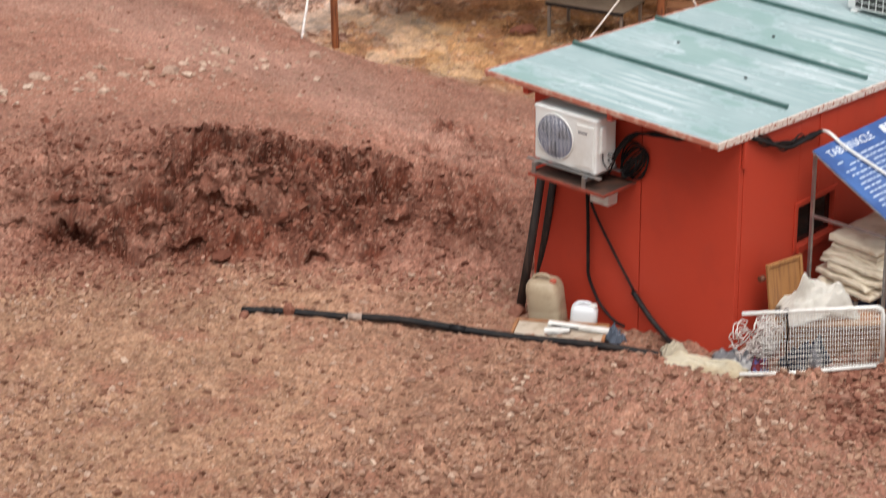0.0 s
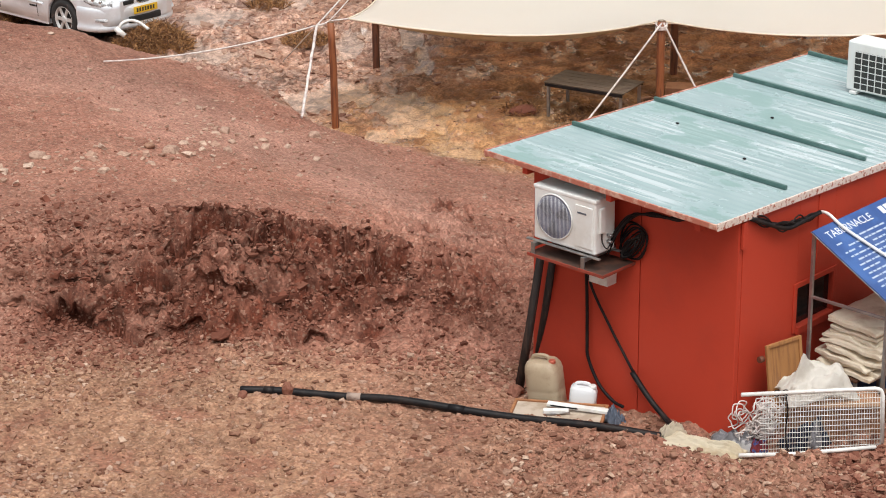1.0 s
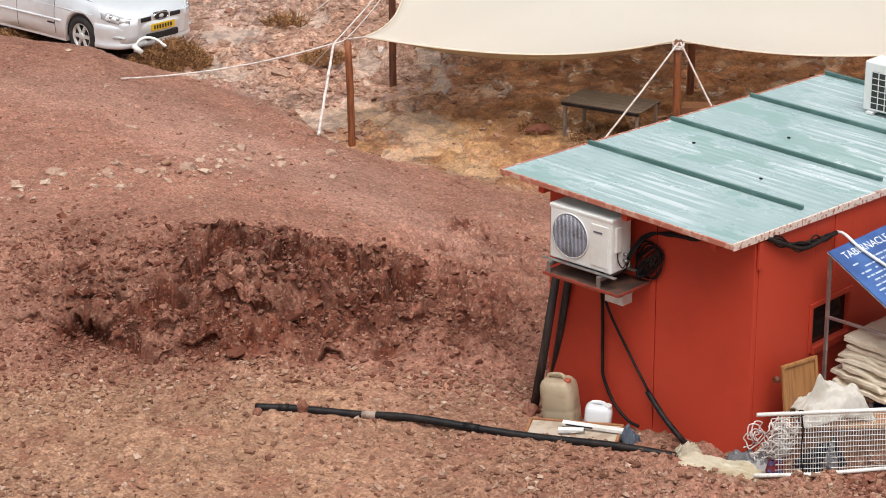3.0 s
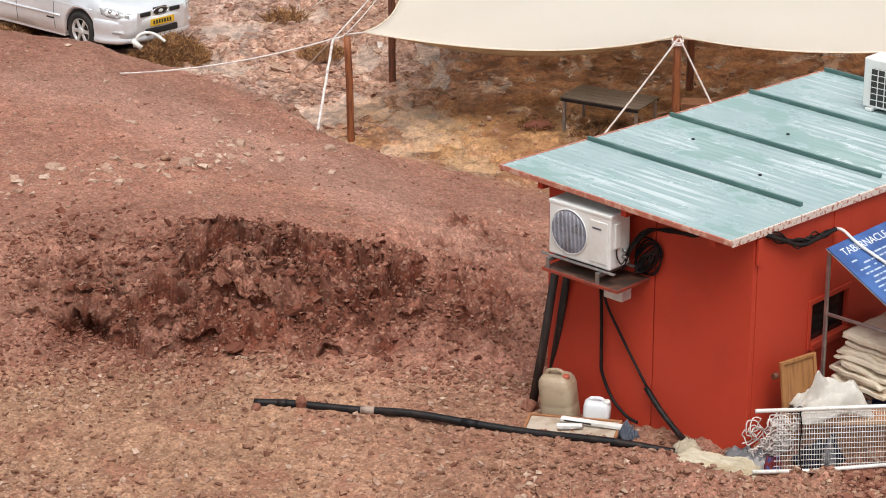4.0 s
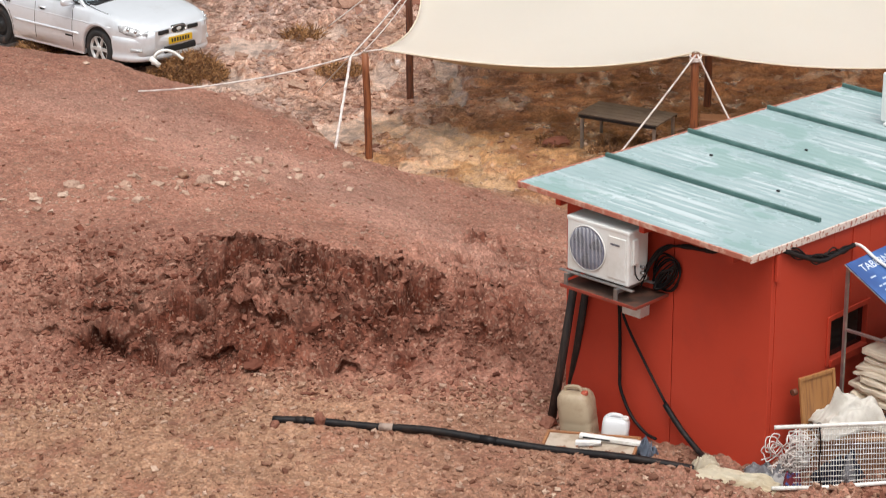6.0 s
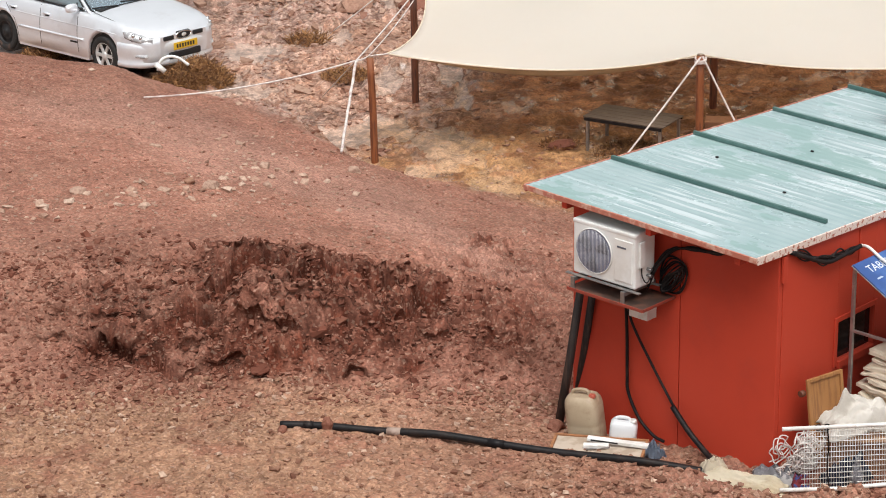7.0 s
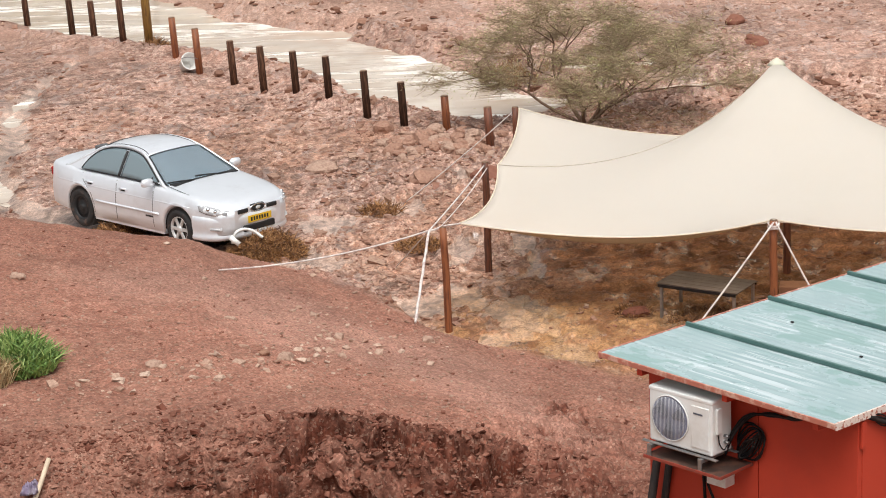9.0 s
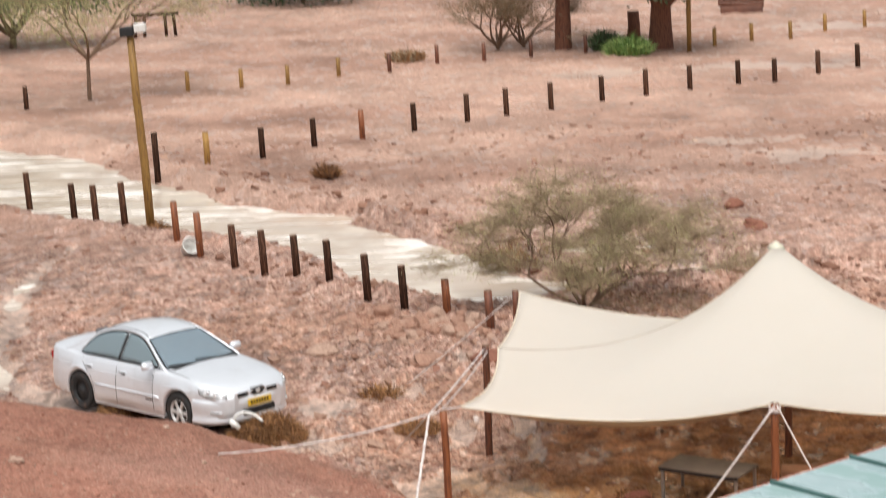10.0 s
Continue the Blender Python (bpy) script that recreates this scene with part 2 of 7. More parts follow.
def new_box(lo, hi, bevel=0.0, m=None):
    bm = bmesh.new()
    box(bm, lo, hi, bevel, m)
    return bm


def tube(bm, path, radius, sides=8, cap=True):
    """A round bar along a path; radius is one number or one for each point."""
    path = [Vector(q) for q in path]
    rad = radius if isinstance(radius, (list, tuple)) else [radius] * len(path)
    rings, side = [], None
    for i, q in enumerate(path):
        way = (path[min(i + 1, len(path) - 1)] - path[max(i - 1, 0)]).normalized()
        if side is None:
            side = way.orthogonal().normalized()
        side = (side - way * side.dot(way)).normalized()
        up = way.cross(side)
        rings.append([bm.verts.new(q + rad[i] * (math.cos(k * math.tau / sides) * side + math.sin(k * math.tau / sides) * up)) for k in range(sides)])
    for a, b in zip(rings, rings[1:]):
        for k in range(sides):
            bm.faces.new((a[k], a[(k + 1) % sides], b[(k + 1) % sides], b[k])).smooth = True
    if cap:
        bm.faces.new(rings[0][::-1])
        bm.faces.new(rings[-1])


def new_tube(path, radius, sides=8):
    bm = bmesh.new()
    tube(bm, path, radius, sides)
    return bm


def curve_points(ps, n=8):
    """A smooth line through the points ps (Catmull-Rom)."""
    ps = [Vector(q) for q in ps]
    ext = [2 * ps[0] - ps[1], *ps, 2 * ps[-1] - ps[-2]]
    out = []
    for i in range(1, len(ext) - 2):
        a, b, c, d = ext[i - 1:i + 3]
        for k in range(n):
            t = k / n
            out.append(0.5 * (2 * b + (c - a) * t + (2 * a - 5 * b + 4 * c - d) * t * t + (3 * b - a - 3 * c + d) * t ** 3))
    return out + [ps[-1]]


def sagging(a, b, sag, n=10):
    a, b = Vector(a), Vector(b)
    return [a.lerp(b, k / n) - Vector((0, 0, sag * 4 * (k / n) * (1 - k / n))) for k in range(n + 1)]


def lathe(bm, profile, sides=16, m=None):
    """A turned body round z; profile: (radius, height) from bottom to top."""
    rings = []
    for r, h in profile:
        ring = [bm.verts.new((r * math.cos(k * math.tau / sides), r * math.sin(k * math.tau / sides), h)) for k in range(sides)]
        rings.append(ring)
    for a, b in zip(rings, rings[1:]):
        for k in range(sides):
            bm.faces.new((a[k], a[(k + 1) % sides], b[(k + 1) % sides], b[k])).smooth = True
    bm.faces.new(rings[0][::-1])
    bm.faces.new(rings[-1])
    if m is not None:
        for ring in rings:
            for w in ring:
                w.co = m @ w.co


# ---- the ground ----
class Grain:
    """Smooth value noise over the plan, made from a seeded table."""
    def __init__(self, seed):
        self.t = np.random.RandomState(seed).rand(256, 256)

    def __call__(self, x, y):
        xi, yi = np.floor(x).astype(int), np.floor(y).astype(int)
        fx, fy = x - xi, y - yi
        fx, fy = fx * fx * (3 - 2 * fx), fy * fy * (3 - 2 * fy)
        t, a, b, c, d = self.t, xi % 256, yi % 256, (xi + 1) % 256, (yi + 1) % 256
        return (t[a, b] * (1 - fx) + t[c, b] * fx) * (1 - fy) + (t[a, d] * (1 - fx) + t[c, d] * fx) * fy - 0.5

    def layers(self, x, y, scale, n=4, gain=0.5):
        out, amp = 0, 1.0
        for i in range(n):
            out = out + amp * self(x * scale + 17.3 * i, y * scale + 5.1 * i)
            scale, amp = scale * 2.03, amp * gain
        return out


    def plates(self, x, y, scale):
        """Broken pieces: each cell has its own height, with a groove between neighbours. Returns height (0 to 1) and the cell's own number."""
        gx, gy = x * scale, y * scale
        ix, iy = np.floor(gx).astype(int), np.floor(gy).astype(int)
        f1, f2, own = np.full(np.shape(gx), 9.0), np.full(np.shape(gx), 9.0), np.zeros(np.shape(gx))
        for i in (-1, 0, 1):
            for j in (-1, 0, 1):
                a, b = (ix + i) % 256, (iy + j) % 256
                d = np.hypot(ix + i + self.t[a, b] - gx, iy + j + self.t[b, (a + 91) % 256] - gy)
                near = d < f1
                f2 = np.where(near, f1, np.minimum(f2, d))
                own = np.where(near, self.t[(a + 57) % 256, (b + 13) % 256], own)
                f1 = np.where(near, d, f1)
        return own * smooth(0.0, 0.28, f2 - f1) * (1 - 0.45 * f1), own


G1, G2, G3, G4 = Grain(1), Grain(2), Grain(3), Grain(4)
PLAIN = -0.75
WATER_Z = -0.88


def smooth(a, b, v):
    t = np.clip((v - a) / (b - a), 0, 1)
    return t * t * (3 - 2 * t)


# the earth bank, by its bearing x / y from the origin: foot, shoulder and crest
BEARING = [-0.40, -0.205, -0.176, -0.153, -0.117, -0.102, -0.082, -0.061, -0.041, -0.026, -0.002, 0.026, 0.052, 0.086, 0.16, 0.30]
CREST_Y = [30, 30, 30, 30, 30, 29.9, 29.7, 29.5, 29.0, 28.3, 27.5, 27.3, 27.0, 26.5, 26.0, 26.0]
CREST_Z = [1.38, 1.08, 0.92, 0.80, 0.58, 0.42, 0.26, 0.12, 0.02, -0.05, -0.10, -0.36, -0.44, -0.55, -0.6, -0.6]
SHOULDER_Z = [0.95, 0.90, 0.88, 0.85, 0.85, 0.85, 0.82, 0.80, 0.72, 0.64, 0.52, 0.36, 0.16, 0.0, -0.05, -0.05]
STREAM = [(-60, 118, 5), (-30, 84, 4), (-18, 69, 3.4), (-12.2, 62, 2.8), (-7.0, 55.3, 2.1), (-3.7, 52.6, 1.6), (-1.6, 49.5, 1.5), (-0.4, 46.7, 1.65), (1.2, 44.6, 1.2),
          (3.0, 45.0, 0.35), (5.2, 45.7, 0.75), (7, 45.9, 0.3), (9, 45.3, 0.5), (14, 44, 0.8), (25, 40, 2), (60, 30, 3)]
RILL = [(-8.3, 50.6, 0.10), (-8.8, 48.0, 0.16), (-8.9, 45.5, 0.20), (-8.3, 43.0, 0.24), (-8.4, 40.5, 0.22), (-7.6, 38.0, 0.22), (-6.6, 37.0, 0.28), (-6.0, 36.6, 0.2)]
HOLLOWS = [(-2.13, 21.13, 0.14, 0.07, 0.22), (-0.53, 21.64, 0.16, 0.08, 0.22), (-0.06, 21.58, 0.20, 0.10, 0.28), (0.50, 22.06, 0.14, 0.09, 0.28), (-1.27, 21.40, 0.22, 0.06, 0.18), (-2.61, 21.60, 0.2, 0.08, 0.15), (-0.65, 21.11, 0.25, 0.06, 0.16), (0.1, 21.9, 0.12, 0.07, 0.2), (-0.95, 21.15, 0.2, 0.06, 0.15)]
WETS = [(1.43, 28.64, 0.55, 1.0), (1.12, 30.1, 0.5, 0.9), (1.81, 27.6, 0.6, 0.5), (0.22, 34.0, 0.26, 0.9), (1.22, 34.4, 0.18, 0.7), (0.54, 29.2, 0.35, 0.6), (1.32, 33.2, 0.13, 0.6), (-2.0, 33.7, 0.5, 0.45),
        (-1.95, 35.8, 0.5, 0.7), (-0.85, 36.7, 0.5, 0.4), (-0.5, 31.1, 0.5, 0.5), (0.2, 31.6, 0.3, 0.5), (-6.2, 36.2, 1.0, 0.5), (-7.2, 34.6, 0.9, 0.4), (16.7, 90.4, 2.6, 1.2), (11.3, 78.4, 2.4, 1.1), (5.9, 78.4, 1.4, 0.9), (10.2, 59.3, 1.6, 0.8), (8.2, 62.0, 1.2, 0.6), (0.9, 38.6, 0.6, 0.5), (2.4, 35.2, 0.3, 0.5)]
TRACK = [(-4.0, 28.0, 0.7), (-2.5, 28.4, 0.8), (-1.63, 26.6, 0.9), (-0.12, 26.2, 0.8), (0.45, 25.2, 0.6), (1.2, 23.6, 0.5)]
HUT_SIDE = [(3.35, 18.42, 0.38), (2.75, 18.98, 0.45), (2.15, 19.65, 0.40)]
POOLS = [(3.6, 48.3, 2.0, 0.5)]


# broken lips of the eroded bank: line of the edge, depth of the fall below it, and its reach
LIPS = [([(-1.85, 21.60), (-1.53, 21.92), (-1.0, 21.95), (-0.79, 21.85), (-0.49, 22.25), (-0.13, 22.15), (0.23, 22.30), (0.68, 22.20)], 0.30, 0.30),
        ([(-2.42, 21.48), (-2.15, 21.50), (-1.96, 21.42), (-1.58, 21.26)], 0.20, 0.22), ([(-3.15, 21.22), (-2.78, 21.38), (-2.38, 21.30), (-1.98, 21.02)], 0.19, 0.24),
        ([(-0.95, 21.03), (-0.47, 21.36), (-0.01, 21.42), (0.36, 21.80)], 0.24, 0.26), ([(-1.80, 20.85), (-1.38, 21.02), (-0.98, 20.86)], 0.15, 0.18), ([(-1.52, 20.54), (-1.25, 20.66), (-1.03, 20.58)], 0.10, 0.14),
        ([(-0.30, 20.86), (0.05, 21.02), (0.42, 21.10)], 0.14, 0.20), ([(1.02, 24.9), (1.43, 25.1), (2.0, 25.0)], 0.08, 0.25), ([(1.15, 23.6), (1.6, 23.8), (2.05, 23.4)], 0.08, 0.25), ([(0.85, 22.3), (1.2, 22.5), (1.6, 22.3)], 0.08, 0.22),
        ([(0.95, 22.95), (1.25, 23.1), (1.5, 22.9)], 0.08, 0.20), ([(1.30, 24.3), (1.6, 24.45), (1.95, 24.3)], 0.08, 0.22), ([(0.90, 21.5), (1.2, 21.65), (1.55, 21.45)], 0.08, 0.20), ([(0.75, 23.8), (1.0, 23.95), (1.2, 23.8)], 0.10, 0.2)]


def lips(x, y):
    """Depth of the fall below the broken lips, and a mask that paints dark shade into the soil under them."""
    drop, bare = np.zeros(np.shape(x)), np.zeros(np.shape(x))
    jag = 0.34 * G2.layers(x, y * 0.3, 2.2, 4, 0.6) + 0.10 * G3.layers(x, y * 0.7, 4.5, 3, 0.6)
    deep = np.clip(0.9 + 1.6 * G4.layers(x, y * 0.5, 1.7, 3), 0.25, 1.7)
    for line, depth, reach in LIPS:
        lx, ly = [q[0] for q in line], [q[1] for q in line]
        ends = smooth(lx[0] - 0.12, lx[0] + 0.22, x) * smooth(lx[-1] + 0.12, lx[-1] - 0.22, x)
        d = np.interp(x, lx, ly) + jag - y
        fall = np.exp(-np.maximum(d, 0) / reach)
        drop = drop + depth * deep * ends * (smooth(-0.02, 0.05, d) * fall - 0.28 * np.exp(-((d + 0.07) / 0.09) ** 2))
        bare = np.maximum(bare, ends * smooth(-0.03, 0.02, d) * fall ** 0.8 * np.clip(deep, 0.5, 1.0))
    return drop, bare


def near_line(x, y, line):
    """Distance to a line of (x, y, half width), in half widths."""
    out = np.full(np.shape(x), 9.0)
    for (ax, ay, aw), (bx, by, bw) in zip(line, line[1:]):
        dx, dy = bx - ax, by - ay
        t = np.clip(((x - ax) * dx + (y - ay) * dy) / (dx * dx + dy * dy), 0, 1)
        out = np.minimum(out, np.hypot(x - ax - t * dx, y - ay - t * dy) / (aw + t * (bw - aw)))
    return out


def wetness(x, y):
    """1 where thin sheets of silty water stand."""
    out, wob = np.zeros(np.shape(x)), 0.9 * G3.layers(x, y, 1.1, 5, 0.6) + 0.9 * G1.layers(x, y * 0.7, 4.2, 4, 0.65)
    for px, py, rx, ry in WETS:
        out = np.maximum(out, smooth(1.15, 0.75, np.hypot((x - px) / rx, (y - py) / ry) / 1.12 + wob))
    return np.maximum(out, smooth(1.9, 1.0, near_line(x, y, RILL) + 1.5 * wob))


def broken(x, y, z):
    """The number of the ledge, counted up the bank."""
    return z / 0.21 + 1.6 * G1.layers(x, y * 0.7, 1.3, 4, 0.6)


def overhang(x, y, z):
    """How far the lips of the ledges lean out over their hollows."""
    cut = smooth(0.10, 0.55, zones(x, y)[3])
    s = x / np.maximum(y, 6.0)
    foot = 20.3 + 0.35 * G2.layers(x, y, 0.7, 3)
    ys = foot + 2.0 - 0.5 * np.exp(-((s + 0.035) / 0.07) ** 2)
    zs, zc = np.interp(s, BEARING, SHOULDER_Z), np.interp(s, BEARING, CREST_Z)
    st = broken(x, y, zs * smooth(foot, ys, y) + (zc - zs) * smooth(ys, np.interp(s, BEARING, CREST_Y) + 0.6, y))
    f = st - np.floor(st)
    return cut * (0.06 * smooth(0.4, 0.68, f) * smooth(0.9, 0.7, f) - 0.13 * smooth(0.8, 0.97, f) - 0.13 * smooth(0.22, 0.0, f)) * (0.6 + G2.layers(x, y, 3.0, 3))


def zones(x, y):
    s = x / np.maximum(y, 6.0)
    crest = np.interp(s, BEARING, CREST_Y)
    wob = 0.8 * G1.layers(x, y, 0.8, 4)
    flood = smooth(-0.2, 1.2, y - crest - 0.8 + wob)
    # this dark mask takes in shade on the steep bank as well as wet earth
    dark = np.exp(-((s + 0.029 + 0.02 * wob) / 0.071) ** 4 - ((y - 21.6 - 4.0 * (s + 0.035) + 0.5 * wob) / 0.95) ** 4)
    dark = np.maximum(dark, 0.6 * np.exp(-((s + 0.12) / 0.05) ** 2 - ((y - 21.6 + 0.6 * wob) / 0.8) ** 2))
    dark = np.maximum(dark, 0.46 * np.exp(-((s - 0.05) / 0.05) ** 2 - ((y - 22.2 + wob) / 1.8) ** 2))
    path = smooth(20.9, 19.9, y + wob * 0.9 + 0.25 * smooth(0.0, 0.06, s)) * smooth(-0.5, 0.3, 0.6 + G3.layers(x, y, 0.5, 3) - smooth(0.05, 0.14, s) * 0.5) * (1 - 0.35 * smooth(-0.05, 0.05, s + 0.06 * G1.layers(x, y, 0.9, 3))) * (1 - 0.7 * smooth(16.2, 15.5, y - 0.12 * x + 0.6 * wob) * smooth(0.5, -0.8, x))
    return s, crest, flood, dark, path


def height(x, y):
    x, y = np.asarray(x, float), np.asarray(y, float)
    s, yc, flood, dark, path = zones(x, y)
    zs, zc = np.interp(s, BEARING, SHOULDER_Z), np.interp(s, BEARING, CREST_Z)
    foot = 20.3 + 0.35 * G2.layers(x, y, 0.7, 3)
    ys = foot + 2.0 - 0.5 * np.exp(-((s + 0.035) / 0.07) ** 2)
    z = zs * smooth(foot, ys, y)
    z = z + (zc - zs) * smooth(ys, yc + 0.6, y)
    z = z + (PLAIN - zc) * smooth(yc + 0.2, yc + 3.4 - 1.2 * smooth(-0.03, -0.008, s), y)
    # the bank breaks away in steps, with hollows under them
    stair = broken(x, y, z)
    cut = smooth(0.10, 0.55, dark)
    z = z + 0.5 * cut * ((np.floor(stair) + smooth(0.66, 0.98, stair - np.floor(stair))) - stair) * 0.21 - lips(x, y)[0]
    for hx, hy, rx, ry, deep in HOLLOWS:
        z = z - deep * np.exp(-(((x - hx) / rx) ** 2 + ((y - hy) / ry) ** 2) ** 2)
    # heap of rubble at the terrace's edge
    z = z + 0.55 * np.exp(-((x - 5.28) / 0.42) ** 2 - ((y - 17.35) / 0.45) ** 2)
    # hollows beside the hut and under the wire panel
    z = z - 0.14 * np.exp(-near_line(x, y, HUT_SIDE) ** 2) - 0.08 * np.exp(-((x - 4.2) / 0.9) ** 2 - ((y - 17.75) / 0.4) ** 2)
    z = z - 0.20 * np.exp(-((x - 1.9) / 0.95) ** 2 - ((y - 20.1) / 1.0) ** 2)
    far = smooth(32, 60, y)
    z = z + 0.10 * G1.layers(x, y, 0.35, 3) * (0.5 + flood * 0.6)
    z = z + (0.030 + 0.05 * flood * (1 - 0.5 * far)) * G2.layers(x, y, 2.6, 4, 0.6)
    # clods and broken ledges of the eroded bank
    ledge = np.abs(G3.layers(x, y, 1.5, 4, 0.6))
    crack = np.abs(G1.layers(x + 3, y * 1.3, 3.2, 3, 0.6))
    z = z + dark * (0.26 * G4.layers(x, y, 1.3, 3, 0.6) + 0.30 * np.minimum(ledge, 0.30) - 0.7 * np.maximum(0.12 - crack, 0) + 0.14 * np.abs(G2.layers(x, y, 5.0, 4, 0.7)))
    pebble = G4.layers(x, y, 11.0, 2, 0.6)
    z = z + (0.014 + 0.016 * path + 0.02 * dark + 0.012 * flood) * pebble
    wx, wy = x + 0.12 * G2.layers(x, y, 2.0, 3), y + 0.12 * G3.layers(x, y, 2.0, 3)
    big, mid, small = G1.plates(wx, wy, 2.1)[0], G2.plates(wx, wy, 5.2)[0], G3.plates(wx, wy, 11.0)[0]
    rough = np.clip(0.55 + 1.3 * G4.layers(x, y, 0.55, 3), 0.1, 1.2)
    rub = smooth(0.0, 2.6, x + 1.2 * (18.3 - y)) * smooth(20.0, 18.6, y)
    w = wetness(x, y)
    rough = rough * (1 - 0.72 * smooth(-1.0, -3.0, x) * smooth(33, 37, y) * smooth(56, 50, y))
    calm = smooth(0.0, 1.2, x + 0.6 * G2.layers(x, y, 0.8, 3)) * smooth(34.8, 32.4, y)
    rough = rough * (1 - 0.62 * calm)
    z = z + flood * (1 - 0.92 * w) * rough * (0.10 * big + 0.075 * mid + 0.03 * small) * (1 - 0.75 * far) - 0.03 * w
    z = z + dark * (0.11 * big + 0.09 * mid + 0.035 * small - 0.08)
    z = z + (1 - flood) * (0.010 + 0.010 * path + 0.03 * rub) * small + (1 - flood) * (0.012 + 0.065 * rub) * mid + (1 - flood) * 0.05 * rub * big
    loose = np.exp(-((s - 0.062) / 0.036) ** 2) * smooth(20.6, 21.4, y) * smooth(26.2, 24.8, y)
    z = z + loose * (0.10 * big + 0.10 * mid + 0.03 * small - 0.06)
    # water courses
    d = near_line(x, y, STREAM) + 0.30 * G3.layers(x, y, 0.8, 4)
    z = z - 0.35 * smooth(1.15, 0.6, d) + 0.20 * smooth(1.2, 1.35, d) * smooth(1.9, 1.35, d) * (y > 44)
    d = near_line(x, y, RILL) + 1.0 * G3.layers(x, y, 1.3, 4)
    z = z - 0.07 * smooth(1.1, 0.4, d)
    for px, py, rx, ry in POOLS:
        d = np.hypot((x - px) / rx, (y - py) / ry) + 0.5 * G3.layers(x, y, 1.6, 4)
        z = z - 0.22 * smooth(1.15, 0.4, d)
    # stepped print of the far land, rising gently
    return z + 0.012 * np.maximum(y - 95, 0) * smooth(95, 140, y)


def shade(x, y):
    """How light each piece of soil is, round 0."""
    wx, wy = x + 0.12 * G2.layers(x, y, 2.0, 3), y + 0.12 * G3.layers(x, y, 2.0, 3)
    return 0.30 * (G1.plates(wx, wy, 2.1)[1] - 0.5) + 0.45 * (G2.plates(wx, wy, 5.2)[1] - 0.5) + 0.55 * (G3.plates(wx, wy, 11.0)[1] - 0.5)


def gz(x, y):
    return float(height(np.array([x]), np.array([y]))[0])


def grid_mesh(name, xs, ys, zf, lean=None):
    X, Y = np.meshgrid(xs, ys)
    Z = zf(X, Y)
    nx, ny = len(xs), len(ys)
    me = bpy.data.meshes.new(name)
    co = np.stack([X, Y if lean is None else Y + lean(X, Y, Z), Z], -1).reshape(-1, 3)
    i = (np.arange(ny - 1)[:, None] * nx + np.arange(nx - 1)[None]).ravel()
    quads = np.stack([i, i + 1, i + nx + 1, i + nx], 1)
    me.vertices.add(len(co))
    me.vertices.foreach_set("co", co.ravel())
    me.loops.add(quads.size)
    me.loops.foreach_set("vertex_index", quads.ravel().astype(np.int32))
    me.polygons.add(len(quads))
    me.polygons.foreach_set("loop_start", (np.arange(len(quads)) * 4).astype(np.int32))
    me.update()
    me.validate()
    return me, X, Y


def steps(*spans):
    """Grid lines: spans of (start, end, first step, last step)."""
    out = []
    for a, b, first, last in spans:
        q = a
        while q < b - 1e-6:
            out.append(q)
            q += first + (last - first) * (q - a) / (b - a)
    return np.array(out + [spans[-1][1]])


right_half = steps((0, 3.4, 0.03, 0.03), (3.4, 5.2, 0.04, 0.04), (5.2, 24, 0.05, 0.45), (24, 90, 0.6, 9), (90, 2500, 14, 500))
gx = np.concatenate([-right_half[:0:-1], right_half])
gy = np.concatenate([-steps((0, 2500, 3, 500))[:0:-1], steps((0, 13.5, 2.5, 0.15), (13.5, 20, 0.04, 0.035), (20, 23, 0.022, 0.022), (23, 25, 0.035, 0.04), (25, 33, 0.05, 0.05), (33, 62, 0.06, 0.16), (62, 120, 0.2, 0.8), (120, 2800, 1.5, 400))])
me, X, Y = grid_mesh("ground", gx, gy, height, overhang)
_, _, flood, dark, path = zones(X, Y)
# the soil below each lip is coloured dark as painted shade
bare = lips(X, Y)[1] * (1 - flood)
brown = flood * smooth(0.5, 1.9, X - 0.22 * (Y - 30) + 1.4 * G2.layers(X, Y, 0.8, 4)) * smooth(37.8, 35.6, Y + 1.6 * G3.layers(X, Y, 0.5, 3))
brown = np.maximum(brown, 0.32 * flood * smooth(0.02, 0.24, G4.layers(X, Y * 0.6, 0.6, 4)) * smooth(47, 41, Y))
silt = flood * smooth(33.5, 29.8, Y + 1.5 * G2.layers(X, Y, 0.6, 3)) * smooth(-1.2, 0.8, X + 1.2 * G3.layers(X, Y, 0.7, 3)) * (0.80 + 0.9 * np.clip(G1.layers(X, Y, 1.3, 4) + 0.3, 0, 0.5))
silt = np.clip(silt, 0, 1)
me.color_attributes.new("zone", "FLOAT_COLOR", "POINT").data.foreach_set("color", np.stack([path, np.clip(0.60 * smooth(0.12, 0.75, dark * (0.80 + 2.2 * G4.layers(X, Y, 1.4, 4, 0.6))) + 0.95 * bare, 0, 1), flood, silt], -1).astype(np.float32).ravel())
trod = smooth(2.2, 0.2, near_line(X, Y, TRACK) + 0.8 * G2.layers(X, Y, 1.1, 4))
